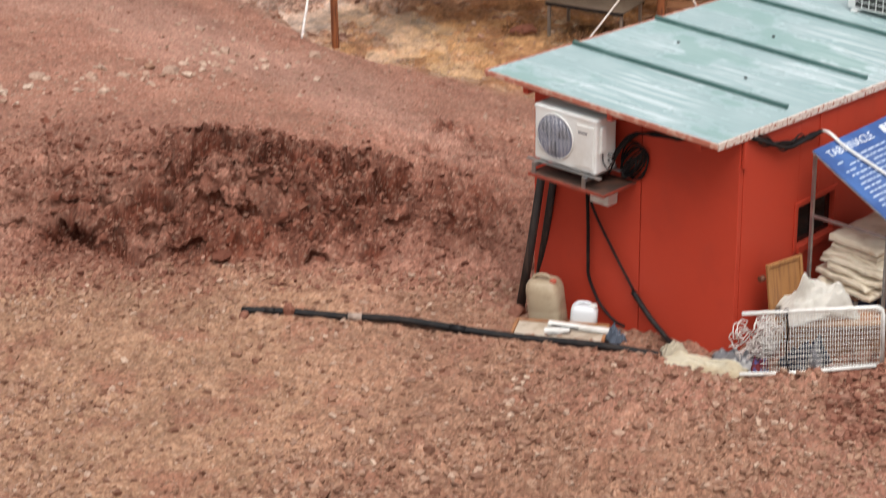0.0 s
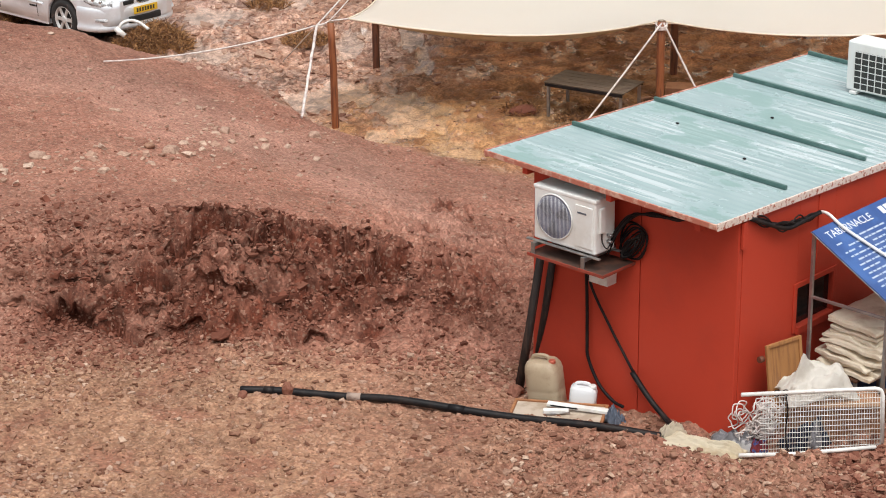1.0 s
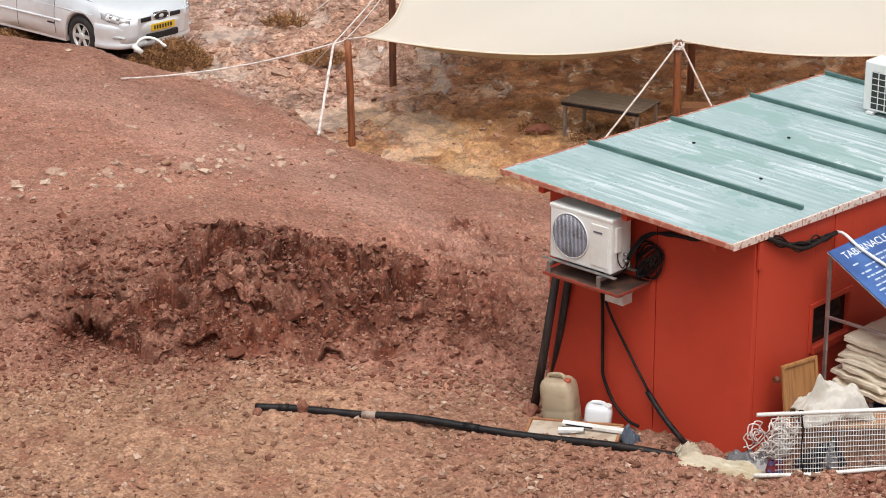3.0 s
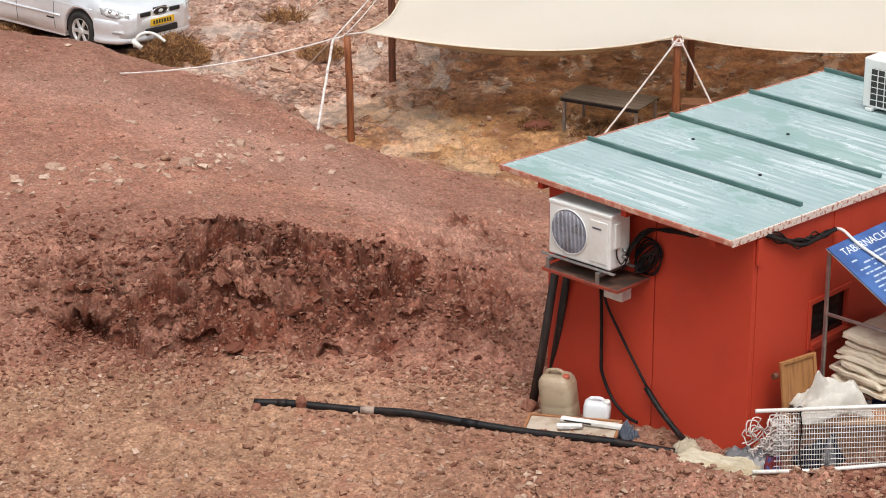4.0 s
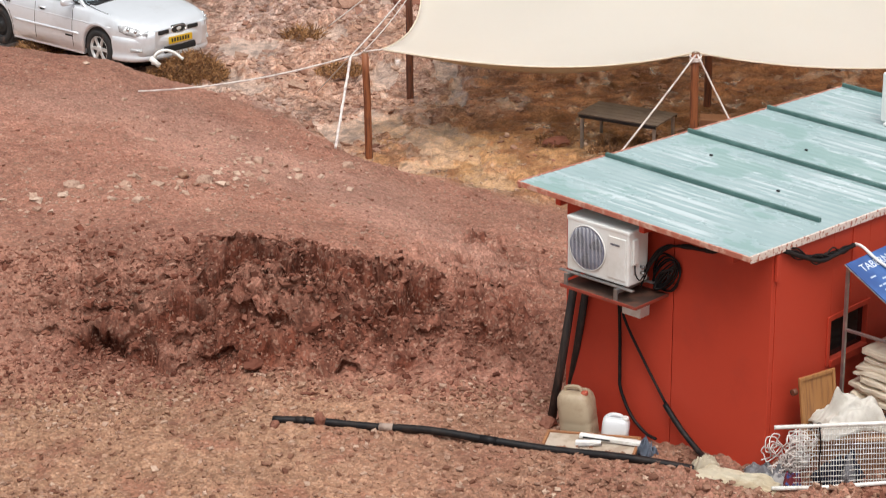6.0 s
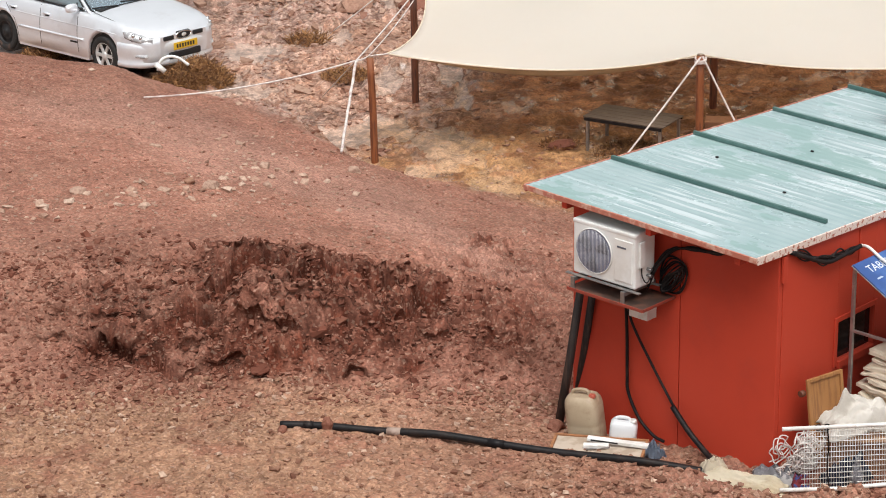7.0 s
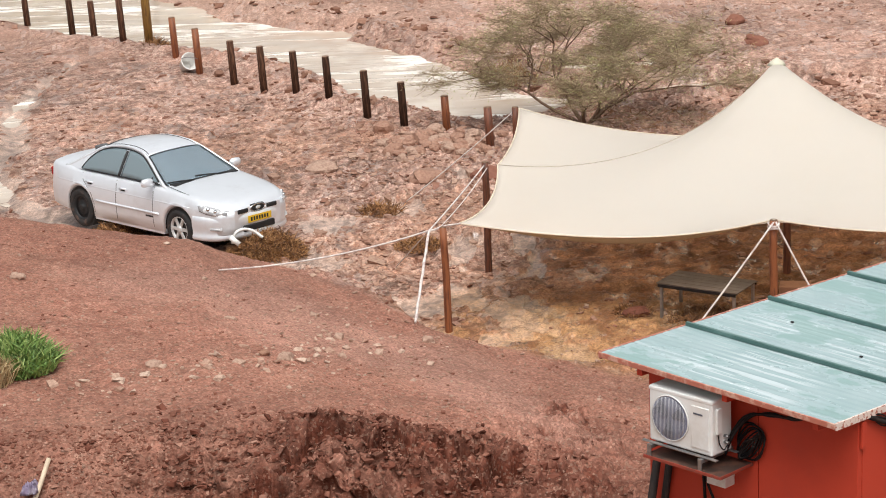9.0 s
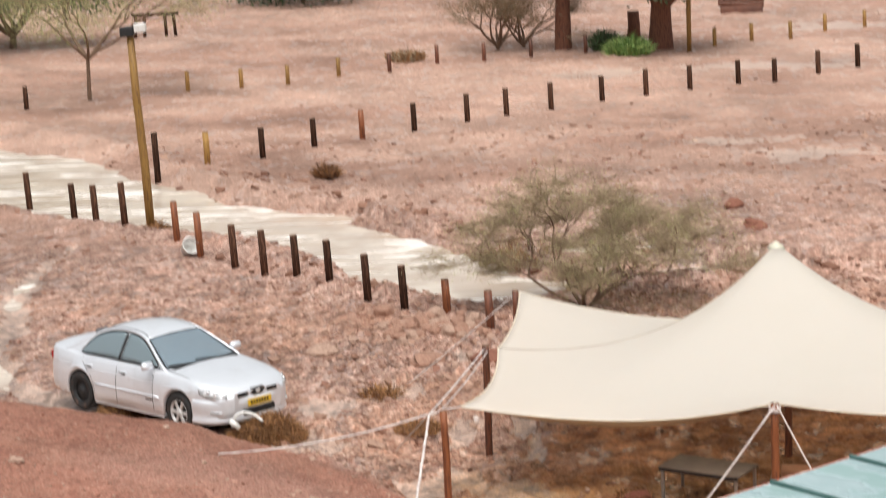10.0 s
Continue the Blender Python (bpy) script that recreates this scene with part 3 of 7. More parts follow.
# soil colour also lightens far off, standing in for wet sheen and haze
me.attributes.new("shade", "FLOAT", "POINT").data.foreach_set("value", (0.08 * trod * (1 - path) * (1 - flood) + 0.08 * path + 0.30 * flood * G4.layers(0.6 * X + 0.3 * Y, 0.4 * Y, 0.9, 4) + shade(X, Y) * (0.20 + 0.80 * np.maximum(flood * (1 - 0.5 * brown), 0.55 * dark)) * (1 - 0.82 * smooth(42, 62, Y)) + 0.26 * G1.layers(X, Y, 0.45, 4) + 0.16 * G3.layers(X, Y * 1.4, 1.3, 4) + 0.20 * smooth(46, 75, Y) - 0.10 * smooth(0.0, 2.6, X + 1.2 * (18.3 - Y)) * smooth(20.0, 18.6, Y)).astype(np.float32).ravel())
me.attributes.new("trod", "FLOAT", "POINT").data.foreach_set("value", (trod * (1 - path) * (1 - flood)).astype(np.float32).ravel())
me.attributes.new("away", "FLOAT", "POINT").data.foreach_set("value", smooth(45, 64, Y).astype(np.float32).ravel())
me.attributes.new("brown", "FLOAT", "POINT").data.foreach_set("value", brown.astype(np.float32).ravel())
me.attributes.new("wet", "FLOAT", "POINT").data.foreach_set("value", (wetness(X, Y) * flood).astype(np.float32).ravel())
me.polygons.foreach_set("use_smooth", [True] * len(me.polygons))
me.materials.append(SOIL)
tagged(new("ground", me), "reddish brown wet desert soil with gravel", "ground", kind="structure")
me, X, Y = grid_mesh("water", steps((-70, -14, 2, 0.4), (-14, 14, 0.14, 0.14), (14, 70, 0.4, 2)), steps((29, 60, 0.14, 0.14), (60, 100, 0.2, 1)), lambda x, y: WATER_Z + 0.030 * G2.layers(x, y, 1.3, 3) + 0.02 * np.abs(G3.layers(x, y * 0.6, 2.4, 2)))
me.polygons.foreach_set("use_smooth", [True] * len(me.polygons))
me.materials.append(WATER)
tagged(new("water", me), "shallow muddy flood water running over the plain", "water", kind="structure")

# ---- the hut ----
HUT = pose(3.51, 18.46, 0, 0, 0, -46)  # its near corner; x along the short wall, y along the long wall


def hut_at(x, y, z):
    return HUT @ Vector((x, y, z))


def roof_z(x, y):
    return 2.15 - 0.030 * (x - 0.02) - 0.045 * (y + 0.38)


def roof_material():
    """Green sheet under a thin film of rain, with pale streaks and patches of dull green."""
    m = bpy.data.materials.new("wet_green_roof_sheet")
    m.use_nodes = True
    nt = m.node_tree
    b = nt.nodes["Principled BSDF"]
    streak = tex(nt, 1.9, 5, 0.6, stretch=(0.35, 8.0, 1)).outputs[0]
    patch = tex(nt, 1.1, 6, 0.6, stretch=(0.8, 1.2, 1)).outputs[0]
    where = ramp(nt, tex(nt, 0.75, 3, 0.5, stretch=(0.7, 1.1, 1)).outputs[0], 0.42, 0.54)
    lines = nt.nodes.new("ShaderNodeMath")
    lines.operation = "MULTIPLY"
    nt.links.new(ramp(nt, streak, 0.52, 0.56), lines.inputs[0])
    nt.links.new(where, lines.inputs[1])
    col = mix_rgb(nt, ramp(nt, tex(nt, 2.0, 6, 0.6).outputs[0], 0.35, 0.7), (0.318, 0.432, 0.440), (0.365, 0.470, 0.482))
    col = mix_rgb(nt, lines.outputs[0], col, (0.530, 0.615, 0.635))
    col = mix_rgb(nt, ramp(nt, patch, 0.575, 0.59, 0, 0.65), col, (0.215, 0.345, 0.325))
    col = mix_rgb(nt, ramp(nt, tex(nt, 6, 6, 0.6, stretch=(0.5, 3, 1)).outputs[0], 0.66, 0.70, 0, 0.5), col, (0.64, 0.69, 0.69))
    nt.links.new(col, b.inputs["Base Color"])
    nt.links.new(ramp(nt, patch, 0.5, 0.60, 0.22, 0.5), b.inputs["Roughness"])
    bp = nt.nodes.new("ShaderNodeBump")
    bp.inputs["Strength"].default_value, bp.inputs["Distance"].default_value = 0.15, 0.01
    nt.links.new(tex(nt, 3.0, 3, 0.5, stretch=(0.3, 6, 1)).outputs[0], bp.inputs["Height"])
    nt.links.new(bp.outputs[0], b.inputs["Normal"])
    return m


ROOF = roof_material()
ROOF_DARK = material("dark_green_rib", (0.060, 0.130, 0.118), 0.35, second=(0.11, 0.20, 0.185), scale=6, stretch=(0.5, 5, 1))
DARK_GLASS = material("dark_window_glass", (0.012, 0.013, 0.013), 0.12)


def to_roof(bm, drop=0.035, above=0.9):
    for w in bm.verts:
        if w.co.z > above:
            w.co.z = roof_z(w.co.x, w.co.y) - drop


def build_hut():
    hut = thing("hut", "small red panelled hut with a pale green metal roof", "hut", HUT)
    cuts = [-2.40, -1.10, 0.0]
    for a, b in zip(cuts, cuts[1:]):
        bm = new_box((a + 0.005, 0, -0.6), (b - 0.005, 0.06, 1.0), 0.004)
        to_roof(bm)
        part("wall_panel", bm, RED, hut)
    # long wall with a window opening
    wy0, wy1, wz0, wz1 = 0.93, 1.52, 0.76, 1.15
    for lo, hi in (((-0.06, 0.064, -0.4), (0, wy0, 1.9)), ((-0.06, wy1, -0.4), (0, 2.45, 1.9)), ((-0.06, 2.46, -0.4), (0, 4.64, 1.9)), ((-0.06, wy0 + 0.001, wz1), (0, wy1 - 0.001, 1.9)), ((-0.06, wy0 + 0.001, -0.4), (0, wy1 - 0.001, wz0))):
        bm = new_box(lo, hi, 0.003)
        to_roof(bm, above=1.8)
        part("wall_panel", bm, RED, hut)
    part("joint_strip", new_box((0.001, 1.225, 1.25), (0.012, 1.25, 1.98), 0.003), RED, hut)
    part("corner_bracket", new_box((0.002, 0.02, 1.80), (0.03, 0.075, 2.05), 0.004), RED, hut, "red beam end under the eave")
    # back and far walls close it
    bm = new_box((-2.40, 0.064, -0.9), (-2.34, 4.64, 1.9))
    to_roof(bm, above=1.8)
    part("wall_panel", bm, RED, hut)
    bm = new_box((-2.40, 4.645, -0.9), (0, 4.70, 1.9))
    to_roof(bm, above=1.8)
    part("wall_panel", bm, RED, hut)
    part("floor", new_box((-2.33, 0.07, -0.02), (-0.07, 4.63, 0.03)), DARK_WOOD, hut)
    win = part("window", new_box((-0.045, wy0 + 0.002, wz0 + 0.002), (-0.035, wy1 - 0.002, wz1 - 0.002)), DARK_GLASS, hut, "dark sliding window pane")
    for lo, hi in (((0.001, wy0 - 0.05, wz0 - 0.05), (0.018, wy0, wz1 + 0.05)), ((0.001, wy1, wz0 - 0.05), (0.018, wy1 + 0.05, wz1 + 0.05)), ((0.001, wy0, wz1), (0.018, wy1, wz1 + 0.05)), ((0.001, wy0, wz0 - 0.07), (0.04, wy1, wz0))):
        part("frame", new_box(lo, hi, 0.004), RED, win)
    part("mullion", new_box((-0.033, (wy0 + wy1) / 2 - 0.012, wz0), (-0.012, (wy0 + wy1) / 2 + 0.012, wz1), 0.003), BLACK, win)
    # the roof: sheets with shallow flutes, ribs over their joints, and edge trim
    x0, x1, y0, y1 = -2.66, 0.02, -0.38, 4.95
    joints = [y0, 0.87, 2.17, 3.53, y1]
    for a, b in zip(joints, joints[1:]):
        n = 24
        bm = bmesh.new()
        rows = []
        for i in range(n + 1):
            y = a + (b - a) * i / n
            lift = 0.0015 * math.cos(i * math.pi)
            rows.append([[bm.verts.new((x, y, roof_z(x, y) + lift + k)) for x in (x0, (x0 + x1) / 2, x1)] for k in (0.0, -0.03)])
        for i in range(n):
            for j in range(2):
                bm.faces.new((rows[i][0][j], rows[i][0][j + 1], rows[i + 1][0][j + 1], rows[i + 1][0][j]))
                bm.faces.new((rows[i][1][j + 1], rows[i][1][j], rows[i + 1][1][j], rows[i + 1][1][j + 1]))
        part("roof_sheet", bm, ROOF, hut)
    for y in (*joints[1:-1], y1 - 0.03):
        bm = new_box((x0 + 0.01, y - 0.020, 0), (x1 - 0.14, y + 0.020, 0.04), 0.006)
        for w in bm.verts:
            w.co.z += roof_z(w.co.x, w.co.y) + 0.004
        part("roof_rib", bm, ROOF_DARK, hut, "dark green cover strip")
    for name, mat, lo, hi in (("fascia", RED_TRIM, (x0 - 0.012, y0 - 0.022, -0.045), (x1 + 0.012, y0 - 0.002, 0.006)), ("fascia", CHIPPED, (x1 + 0.002, y0, -0.06), (x1 + 0.020, y1, 0.010)),
                              ("fascia", RED_TRIM, (x0 - 0.022, y0, -0.07), (x0 - 0.002, y1, 0.006)), ("fascia", RED_TRIM, (x0, y1 + 0.002, -0.07), (x1, y1 + 0.02, 0.006))):
        bm = new_box(lo, hi, 0.004)
        for w in bm.verts:
            w.co.z += roof_z(w.co.x, w.co.y)
        part(name, bm, mat, hut, "paint-chipped edge board")
    for x in (-2.2, -1.2, -0.2):
        bm = new_box((x - 0.03, y0 + 0.02, -0.12), (x + 0.03, 0.0, -0.034), 0.004)
        for w in bm.verts:
            w.co.z += roof_z(w.co.x, w.co.y)
        part("rafter", bm, RED, hut)
    return hut


hut = build_hut()


GUARD = material("grey_white_wire", (0.56, 0.57, 0.60), 0.45)


def build_ac():
    """Outdoor unit with its back to the short wall."""
    ac = thing("air_conditioner", "white air conditioner outdoor unit on a wall bracket", "air conditioner", HUT @ pose(-2.06, -0.10, 1.51))
    w, d, h = 0.74, 0.29, 0.53
    part("casing", new_box((0, -d, 0), (w, 0, h), 0.018), WHITE, ac)
    part("lid", new_box((-0.004, -d - 0.004, h - 0.035), (w + 0.004, 0.004, h + 0.006), 0.012), WHITE, ac)
    X, Z, N = Vector((1, 0, 0)), Vector((0, 0, 1)), Vector((0, -1, 0))
    c = Vector((0.255, -d - 0.004, 0.27))
    bm = bmesh.new()
    lathe(bm, [(0.212, 0), (0.212, 0.004)], 40, Matrix.Translation(c) @ Matrix.Rotation(radians(90), 4, "X"))
    fan_bed = part("fan_opening", bm, material("fan_dark", (0.23, 0.247, 0.33), 0.5, second=(0.16, 0.172, 0.23), scale=7), ac, "round grey fan opening")
    bm = bmesh.new()
    for k in range(3):
        a = k * math.tau / 3 + 0.4
        q = [c + N * 0.006 + r * (math.cos(a + s) * X + math.sin(a + s) * Z) for r, s in ((0.04, -0.5), (0.185, -0.38), (0.195, 0.35), (0.05, 0.55))]
        bm.faces.new([bm.verts.new(p + N * (0.006 * i)) for i, p in enumerate(q)])
        bm.faces.new([bm.verts.new(p + N * (0.006 * i) - N * 0.003) for i, p in reversed(list(enumerate(q)))])
    part("fan_blades", bm, material("fan_grey", (0.13, 0.14, 0.175), 0.5), fan_bed)
    for k in range(-12, 13):
        x = k * 0.0162
        hh = math.sqrt(max(0.205 ** 2 - x * x, 0))
        bars = [c + N * 0.024 + X * x + Z * (hh * f) for f in (-1, -0.5, 0, 0.5, 1)]
        part("guard_wire", new_tube(bars, 0.0020, 5), GUARD, fan_bed)
    bm = bmesh.new()
    pts = [c + N * 0.006 + 0.215 * (math.cos(a) * X + math.sin(a) * Z) for a in [k * math.tau / 40 for k in range(41)]]
    tube(bm, pts, 0.006, 8, False)
    part("fan_ring", bm, WHITE, fan_bed)
    part("front_cover", new_box((0.505, -d - 0.010, 0.05), (0.71, -d + 0.002, 0.455), 0.006), WHITE, ac)
    part("badge", new_box((0.535, -d - 0.013, 0.375), (0.64, -d - 0.009, 0.392), 0.001), material("badge_grey", (0.10, 0.11, 0.14), 0.5), ac, "small dark maker's mark")
    part("service_cover", new_box((w - 0.002, -d + 0.05, 0.20), (w + 0.022, -d + 0.13, 0.45), 0.01), WHITE, ac)
    for i, z in enumerate((0.10, 0.16)):
        part("valve", new_tube([(w, -d + 0.18, z), (w + 0.05, -d + 0.18, z)], 0.016, 10), STEEL, ac, "brass-grey pipe valve")
    part("wire", new_tube(curve_points([(w + 0.012, -d + 0.08, 0.20), (w + 0.03, -d + 0.07, 0.12), (w + 0.04, -d + 0.12, 0.05), (w + 0.04, -d + 0.18, 0.09)]), 0.006, 6), BLACK, ac)
    return ac


build_ac()


def build_bracket():
    b = thing("wall_bracket", "steel bracket with a red shelf under the air conditioner", "bracket", HUT @ pose(-2.06, 0, 0))
    for x in (0.06, 0.66):
        part("arm", new_box((x - 0.02, -0.46, 1.455), (x + 0.02, -0.005, 1.495), 0.004), STEEL, b)
        part("end_plate", new_box((x - 0.022, -0.475, 1.38), (x + 0.022, -0.461, 1.50), 0.003), STEEL, b)
    part("rail", new_box((-0.06, -0.435, 1.496), (0.82, -0.395, 1.508), 0.003), STEEL, b)
    part("rail", new_box((-0.06, -0.14, 1.496), (0.82, -0.10, 1.508), 0.003), STEEL, b)
    part("shelf", new_box((0.0, -0.47, 1.365), (0.90, -0.004, 1.385), 0.006), material("dark_shelf_top", (0.055, 0.035, 0.028), 0.55, second=(0.13, 0.06, 0.04), scale=7), b, "dark dirty shelf board")
    dull = material("dull_red_edge", (0.30, 0.050, 0.030), 0.55, second=(0.17, 0.05, 0.035), scale=9)
    part("shelf_edge", new_box((-0.004, -0.482, 1.358), (0.905, -0.472, 1.389), 0.003), dull, b, "red edge board")
    part("shelf_edge", new_box((0.901, -0.471, 1.358), (0.910, -0.004, 1.389), 0.003), dull, b, "red edge board")
    return b


build_bracket()
t = thing("junction_box", "white plastic junction box on the hut wall", "junction box", HUT @ pose(-1.47, -0.002, 1.115))
part("box_body", new_box((-0.12, -0.14, 0), (0.10, 0, 0.10), 0.006), PLASTIC_WHITE, t)
part("box_lid", new_box((-0.124, -0.146, 0.088), (0.104, -0.001, 0.106), 0.004), PLASTIC_WHITE, t)

t = thing("hose_coil", "black coiled hose hung on the hut wall", "hose", HUT @ pose(-1.16, -0.012, 1.60))
for k in range(11):
    wide = 1.0 - 0.045 * k + 0.03 * math.sin(2.3 * k)
    pts = [(0.150 * math.cos(a) * wide + 0.010 * math.sin(1.7 * k), -0.016 - 0.006 * k + 0.012 * math.sin(3 * a + k), 0.185 * math.sin(a + 0.25 * k) * wide - 0.006 * k) for a in [i * math.tau / 24 for i in range(25)]]
    part("loop", new_tube(pts, 0.0085, 6), BLACK, t)


def hut_hose(name, label, pts, r, mat=BLACK):
    t = thing(name, label, name.split("_")[-1], HUT)
    part("tube", new_tube(curve_points(pts, 6), r, 10), mat, t)
    return t


hut_hose("drain_hose", "black drain hose down the red hut wall", [(-1.70, -0.10, 1.33), (-1.70, -0.05, 1.15), (-1.69, -0.04, 0.8), (-1.68, -0.045, 0.45), (-1.66, -0.05, 0.28), (-1.52, -0.06, 0.06), (-1.34, -0.07, -0.06), (-1.2, -0.08, -0.08)], 0.016)
hut_hose("drain_hose", "black drain hose slanting down the red hut wall", [(-1.66, -0.09, 1.30), (-1.62, -0.06, 1.02), (-1.40, -0.04, 0.66), (-1.10, -0.05, 0.28)], 0.013)
hut_hose("drain_hose", "thick black hose end running to the ground", [(-1.12, -0.06, 0.30), (-0.90, -0.08, 0.11), (-0.66, -0.12, -0.02), (-0.5, -0.22, 0.0)], 0.027)
hut_hose("power_cable", "black cables under the hut's eave", [(-1.33, -0.16, 1.60), (-1.30, -0.10, 1.70), (-1.20, -0.06, 1.84), (-1.0, -0.04, 1.90), (-0.7, -0.035, 1.93), (-0.42, -0.03, 2.02)], 0.013)
hut_hose("power_cable", "black cables under the hut's eave", [(-1.31, -0.18, 1.56), (-1.24, -0.13, 1.72), (-1.12, -0.07, 1.87), (-0.9, -0.05, 1.925), (-0.65, -0.045, 1.945), (-0.40, -0.035, 2.03)], 0.011)
hut_hose("power_cable", "bundle of black taped cables on the hut wall", [(0.02, 0.10, 2.09), (0.035, 0.25, 2.02), (0.04, 0.45, 1.93), (0.045, 0.67, 1.87), (0.045, 0.90, 1.85), (0.045, 1.20, 1.83)], [0.018, 0.022, 0.030, 0.036, 0.032, 0.024][0])
hut_hose("power_cable", "bundle of black taped cables on the hut wall", [(0.03, 0.12, 2.07), (0.06, 0.35, 1.96), (0.075, 0.62, 1.85), (0.07, 0.85, 1.84), (0.05, 1.18, 1.84)], 0.022)


for j, lift in enumerate((0.03, -0.02, 0.055, -0.045)):
    hut_hose("power_cable", "loose black wires in the cable bundle", [(0.02, 0.08 + 0.02 * j, 2.08), (0.05, 0.30, 1.99 + lift), (0.06 + 0.01 * j, 0.55, 1.89 - lift), (0.06, 0.72 + 0.05 * j, 1.86 + lift), (0.06, 0.98, 1.845 - 0.6 * lift), (0.05, 1.18, 1.84)], 0.008)
    hut_hose("power_cable", "loose black wires by the air conditioner", [(-1.34, -0.18, 1.50 + lift), (-1.27, -0.12, 1.70 + 0.5 * lift), (-1.14, -0.06, 1.86 + 0.4 * lift), (-0.92, -0.045, 1.92 - 0.4 * lift), (-0.66, -0.045, 1.94 + 0.4 * lift), (-0.42, -0.035, 2.03)], 0.007)


def build_roof_unit():
    ac = thing("roof_air_conditioner", "white air conditioner unit with a coil grille on the roof", "air conditioner", HUT @ pose(-1.56, 4.0, roof_z(-1.2, 4.1) + 0.02, 0, 0, 0))
    w, d, h = 0.82, 0.30, 0.56
    part("casing", new_box((0, 0, 0.03), (w, d, h), 0.02), WHITE, ac)
    coil = part("coil", new_box((0.10, -0.006, 0.06), (w - 0.04, 0.002, h - 0.10)), material("coil_dark", (0.030, 0.032, 0.030), 0.5, second=(0.06, 0.06, 0.055), scale=30, stretch=(12, 1, 1)), ac, "dark finned coil")
    for i in range(9):
        x = 0.10 + (w - 0.14) * i / 8
        part("guard_bar", new_box((x - 0.004, -0.016, 0.06), (x + 0.004, -0.009, h - 0.10)), WHITE, coil)
    for i in range(7):
        z = 0.06 + (h - 0.16) * i / 6
        part("guard_bar", new_box((0.10, -0.020, z - 0.004), (w - 0.04, -0.017, z + 0.004)), WHITE, coil)
    for x in (0.10, w - 0.12):
        part("foot", new_box((x - 0.04, -0.03, 0), (x + 0.04, d + 0.03, 0.03), 0.004), WHITE, ac)


build_roof_unit()
for x, y in ((-0.9, 1.3), (-1.5, 2.6), (-2.0, 1.7)):
    t = mesh_object("pebble", new_box((-0.015, -0.012, 0), (0.018, 0.012, 0.016), 0.006), BLACK)
    t.matrix_basis = HUT @ pose(x, y, roof_z(x, y) + 0.004)
    tagged(t, "small dark pebble lying on the roof", "pebble", "roof pebbles")

# ---- beside the short wall ----
JERRY = material("dirty_beige_plastic", (0.45, 0.36, 0.25), 0.45, second=(0.36, 0.27, 0.18), scale=4, grime=(0.25, 0.16, 0.10), grime_scale=5)
JUG = material("clear_white_plastic", (0.74, 0.76, 0.78), 0.35, second=(0.66, 0.68, 0.70), scale=6)


def build_can(name, label, m, w, d, h, mat, cap_mat, cap_label):
    """A moulded canister with sloping shoulders, a bridge handle and a screw cap."""
    can = thing(name, label, "canister", m)
    bm = bmesh.new()
    rings = []
    for s, z, dx in ((0.80, 0.0, 0), (0.95, 0.02, 0), (1.0, 0.08, 0), (1.0, 0.40, 0), (0.985, 0.42, 0), (1.0, 0.44, 0), (1.0, 0.74, 0), (0.94, 0.84, -0.01), (0.80, 0.90, -0.02), (0.66, 0.92, -0.03)):
        ring = []
        for k in range(24):
            a = k * math.tau / 24
            cx, cy = math.cos(a), math.sin(a)
            e = 0.5
            ring.append(bm.verts.new((s * w / 2 * math.copysign(abs(cx) ** e, cx) + dx * w, s * d / 2 * math.copysign(abs(cy) ** e, cy), z * h)))
        rings.append(ring)
    for a, b in zip(rings, rings[1:]):
        for k in range(24):
            bm.faces.new((a[k], a[(k + 1) % 24], b[(k + 1) % 24], b[k])).smooth = True
    bm.faces.new(rings[0][::-1])
    bm.faces.new(rings[-1])
    part("body", bm, mat, can)
    part("handle", new_tube(curve_points([(-0.30 * w, 0, 0.88 * h), (-0.26 * w, 0, 0.97 * h), (0, 0, 1.0 * h), (0.18 * w, 0, 0.97 * h), (0.20 * w, 0, 0.88 * h)], 5), 0.018 if w > 0.25 else 0.013, 8), mat, can)
    bm = bmesh.new()
    lathe(bm, [(0.030, 0), (0.034, 0.006), (0.034, 0.03), (0.028, 0.036)], 14, pose(0.33 * w, -0.1 * d, 0.885 * h))
    part("cap", bm, cap_mat, can, cap_label)
    return can


can = build_can("jerrycan", "dirty beige plastic jerrycan beside the red hut", pose(1.945, 19.60, gz(1.945, 19.60) - 0.01, 3, -6, -30), 0.34, 0.27, 0.585, JERRY, material("red_cap", (0.45, 0.10, 0.06), 0.45), "faded red screw cap")
jug = build_can("water_jug", "small white translucent plastic jug with a label", pose(2.235, 19.36, gz(2.235, 19.36) + 0.015, 0, 4, -14), 0.26, 0.17, 0.33, JUG, PLASTIC_WHITE, "white screw cap")
part("label", new_box((-0.07, -0.0875, 0.05), (0.03, -0.085, 0.15)), material("paper_label", (0.80, 0.80, 0.78), 0.7, second=(0.45, 0.47, 0.50), scale=40, amount=(0.55, 0.6)), jug, "pale paper label")

TRAY_WOOD = material("worn_orange_wood", (0.36, 0.16, 0.065), 0.55, second=(0.24, 0.10, 0.045), scale=4, stretch=(1, 9, 9), bump=0.2, bump_scale=20)


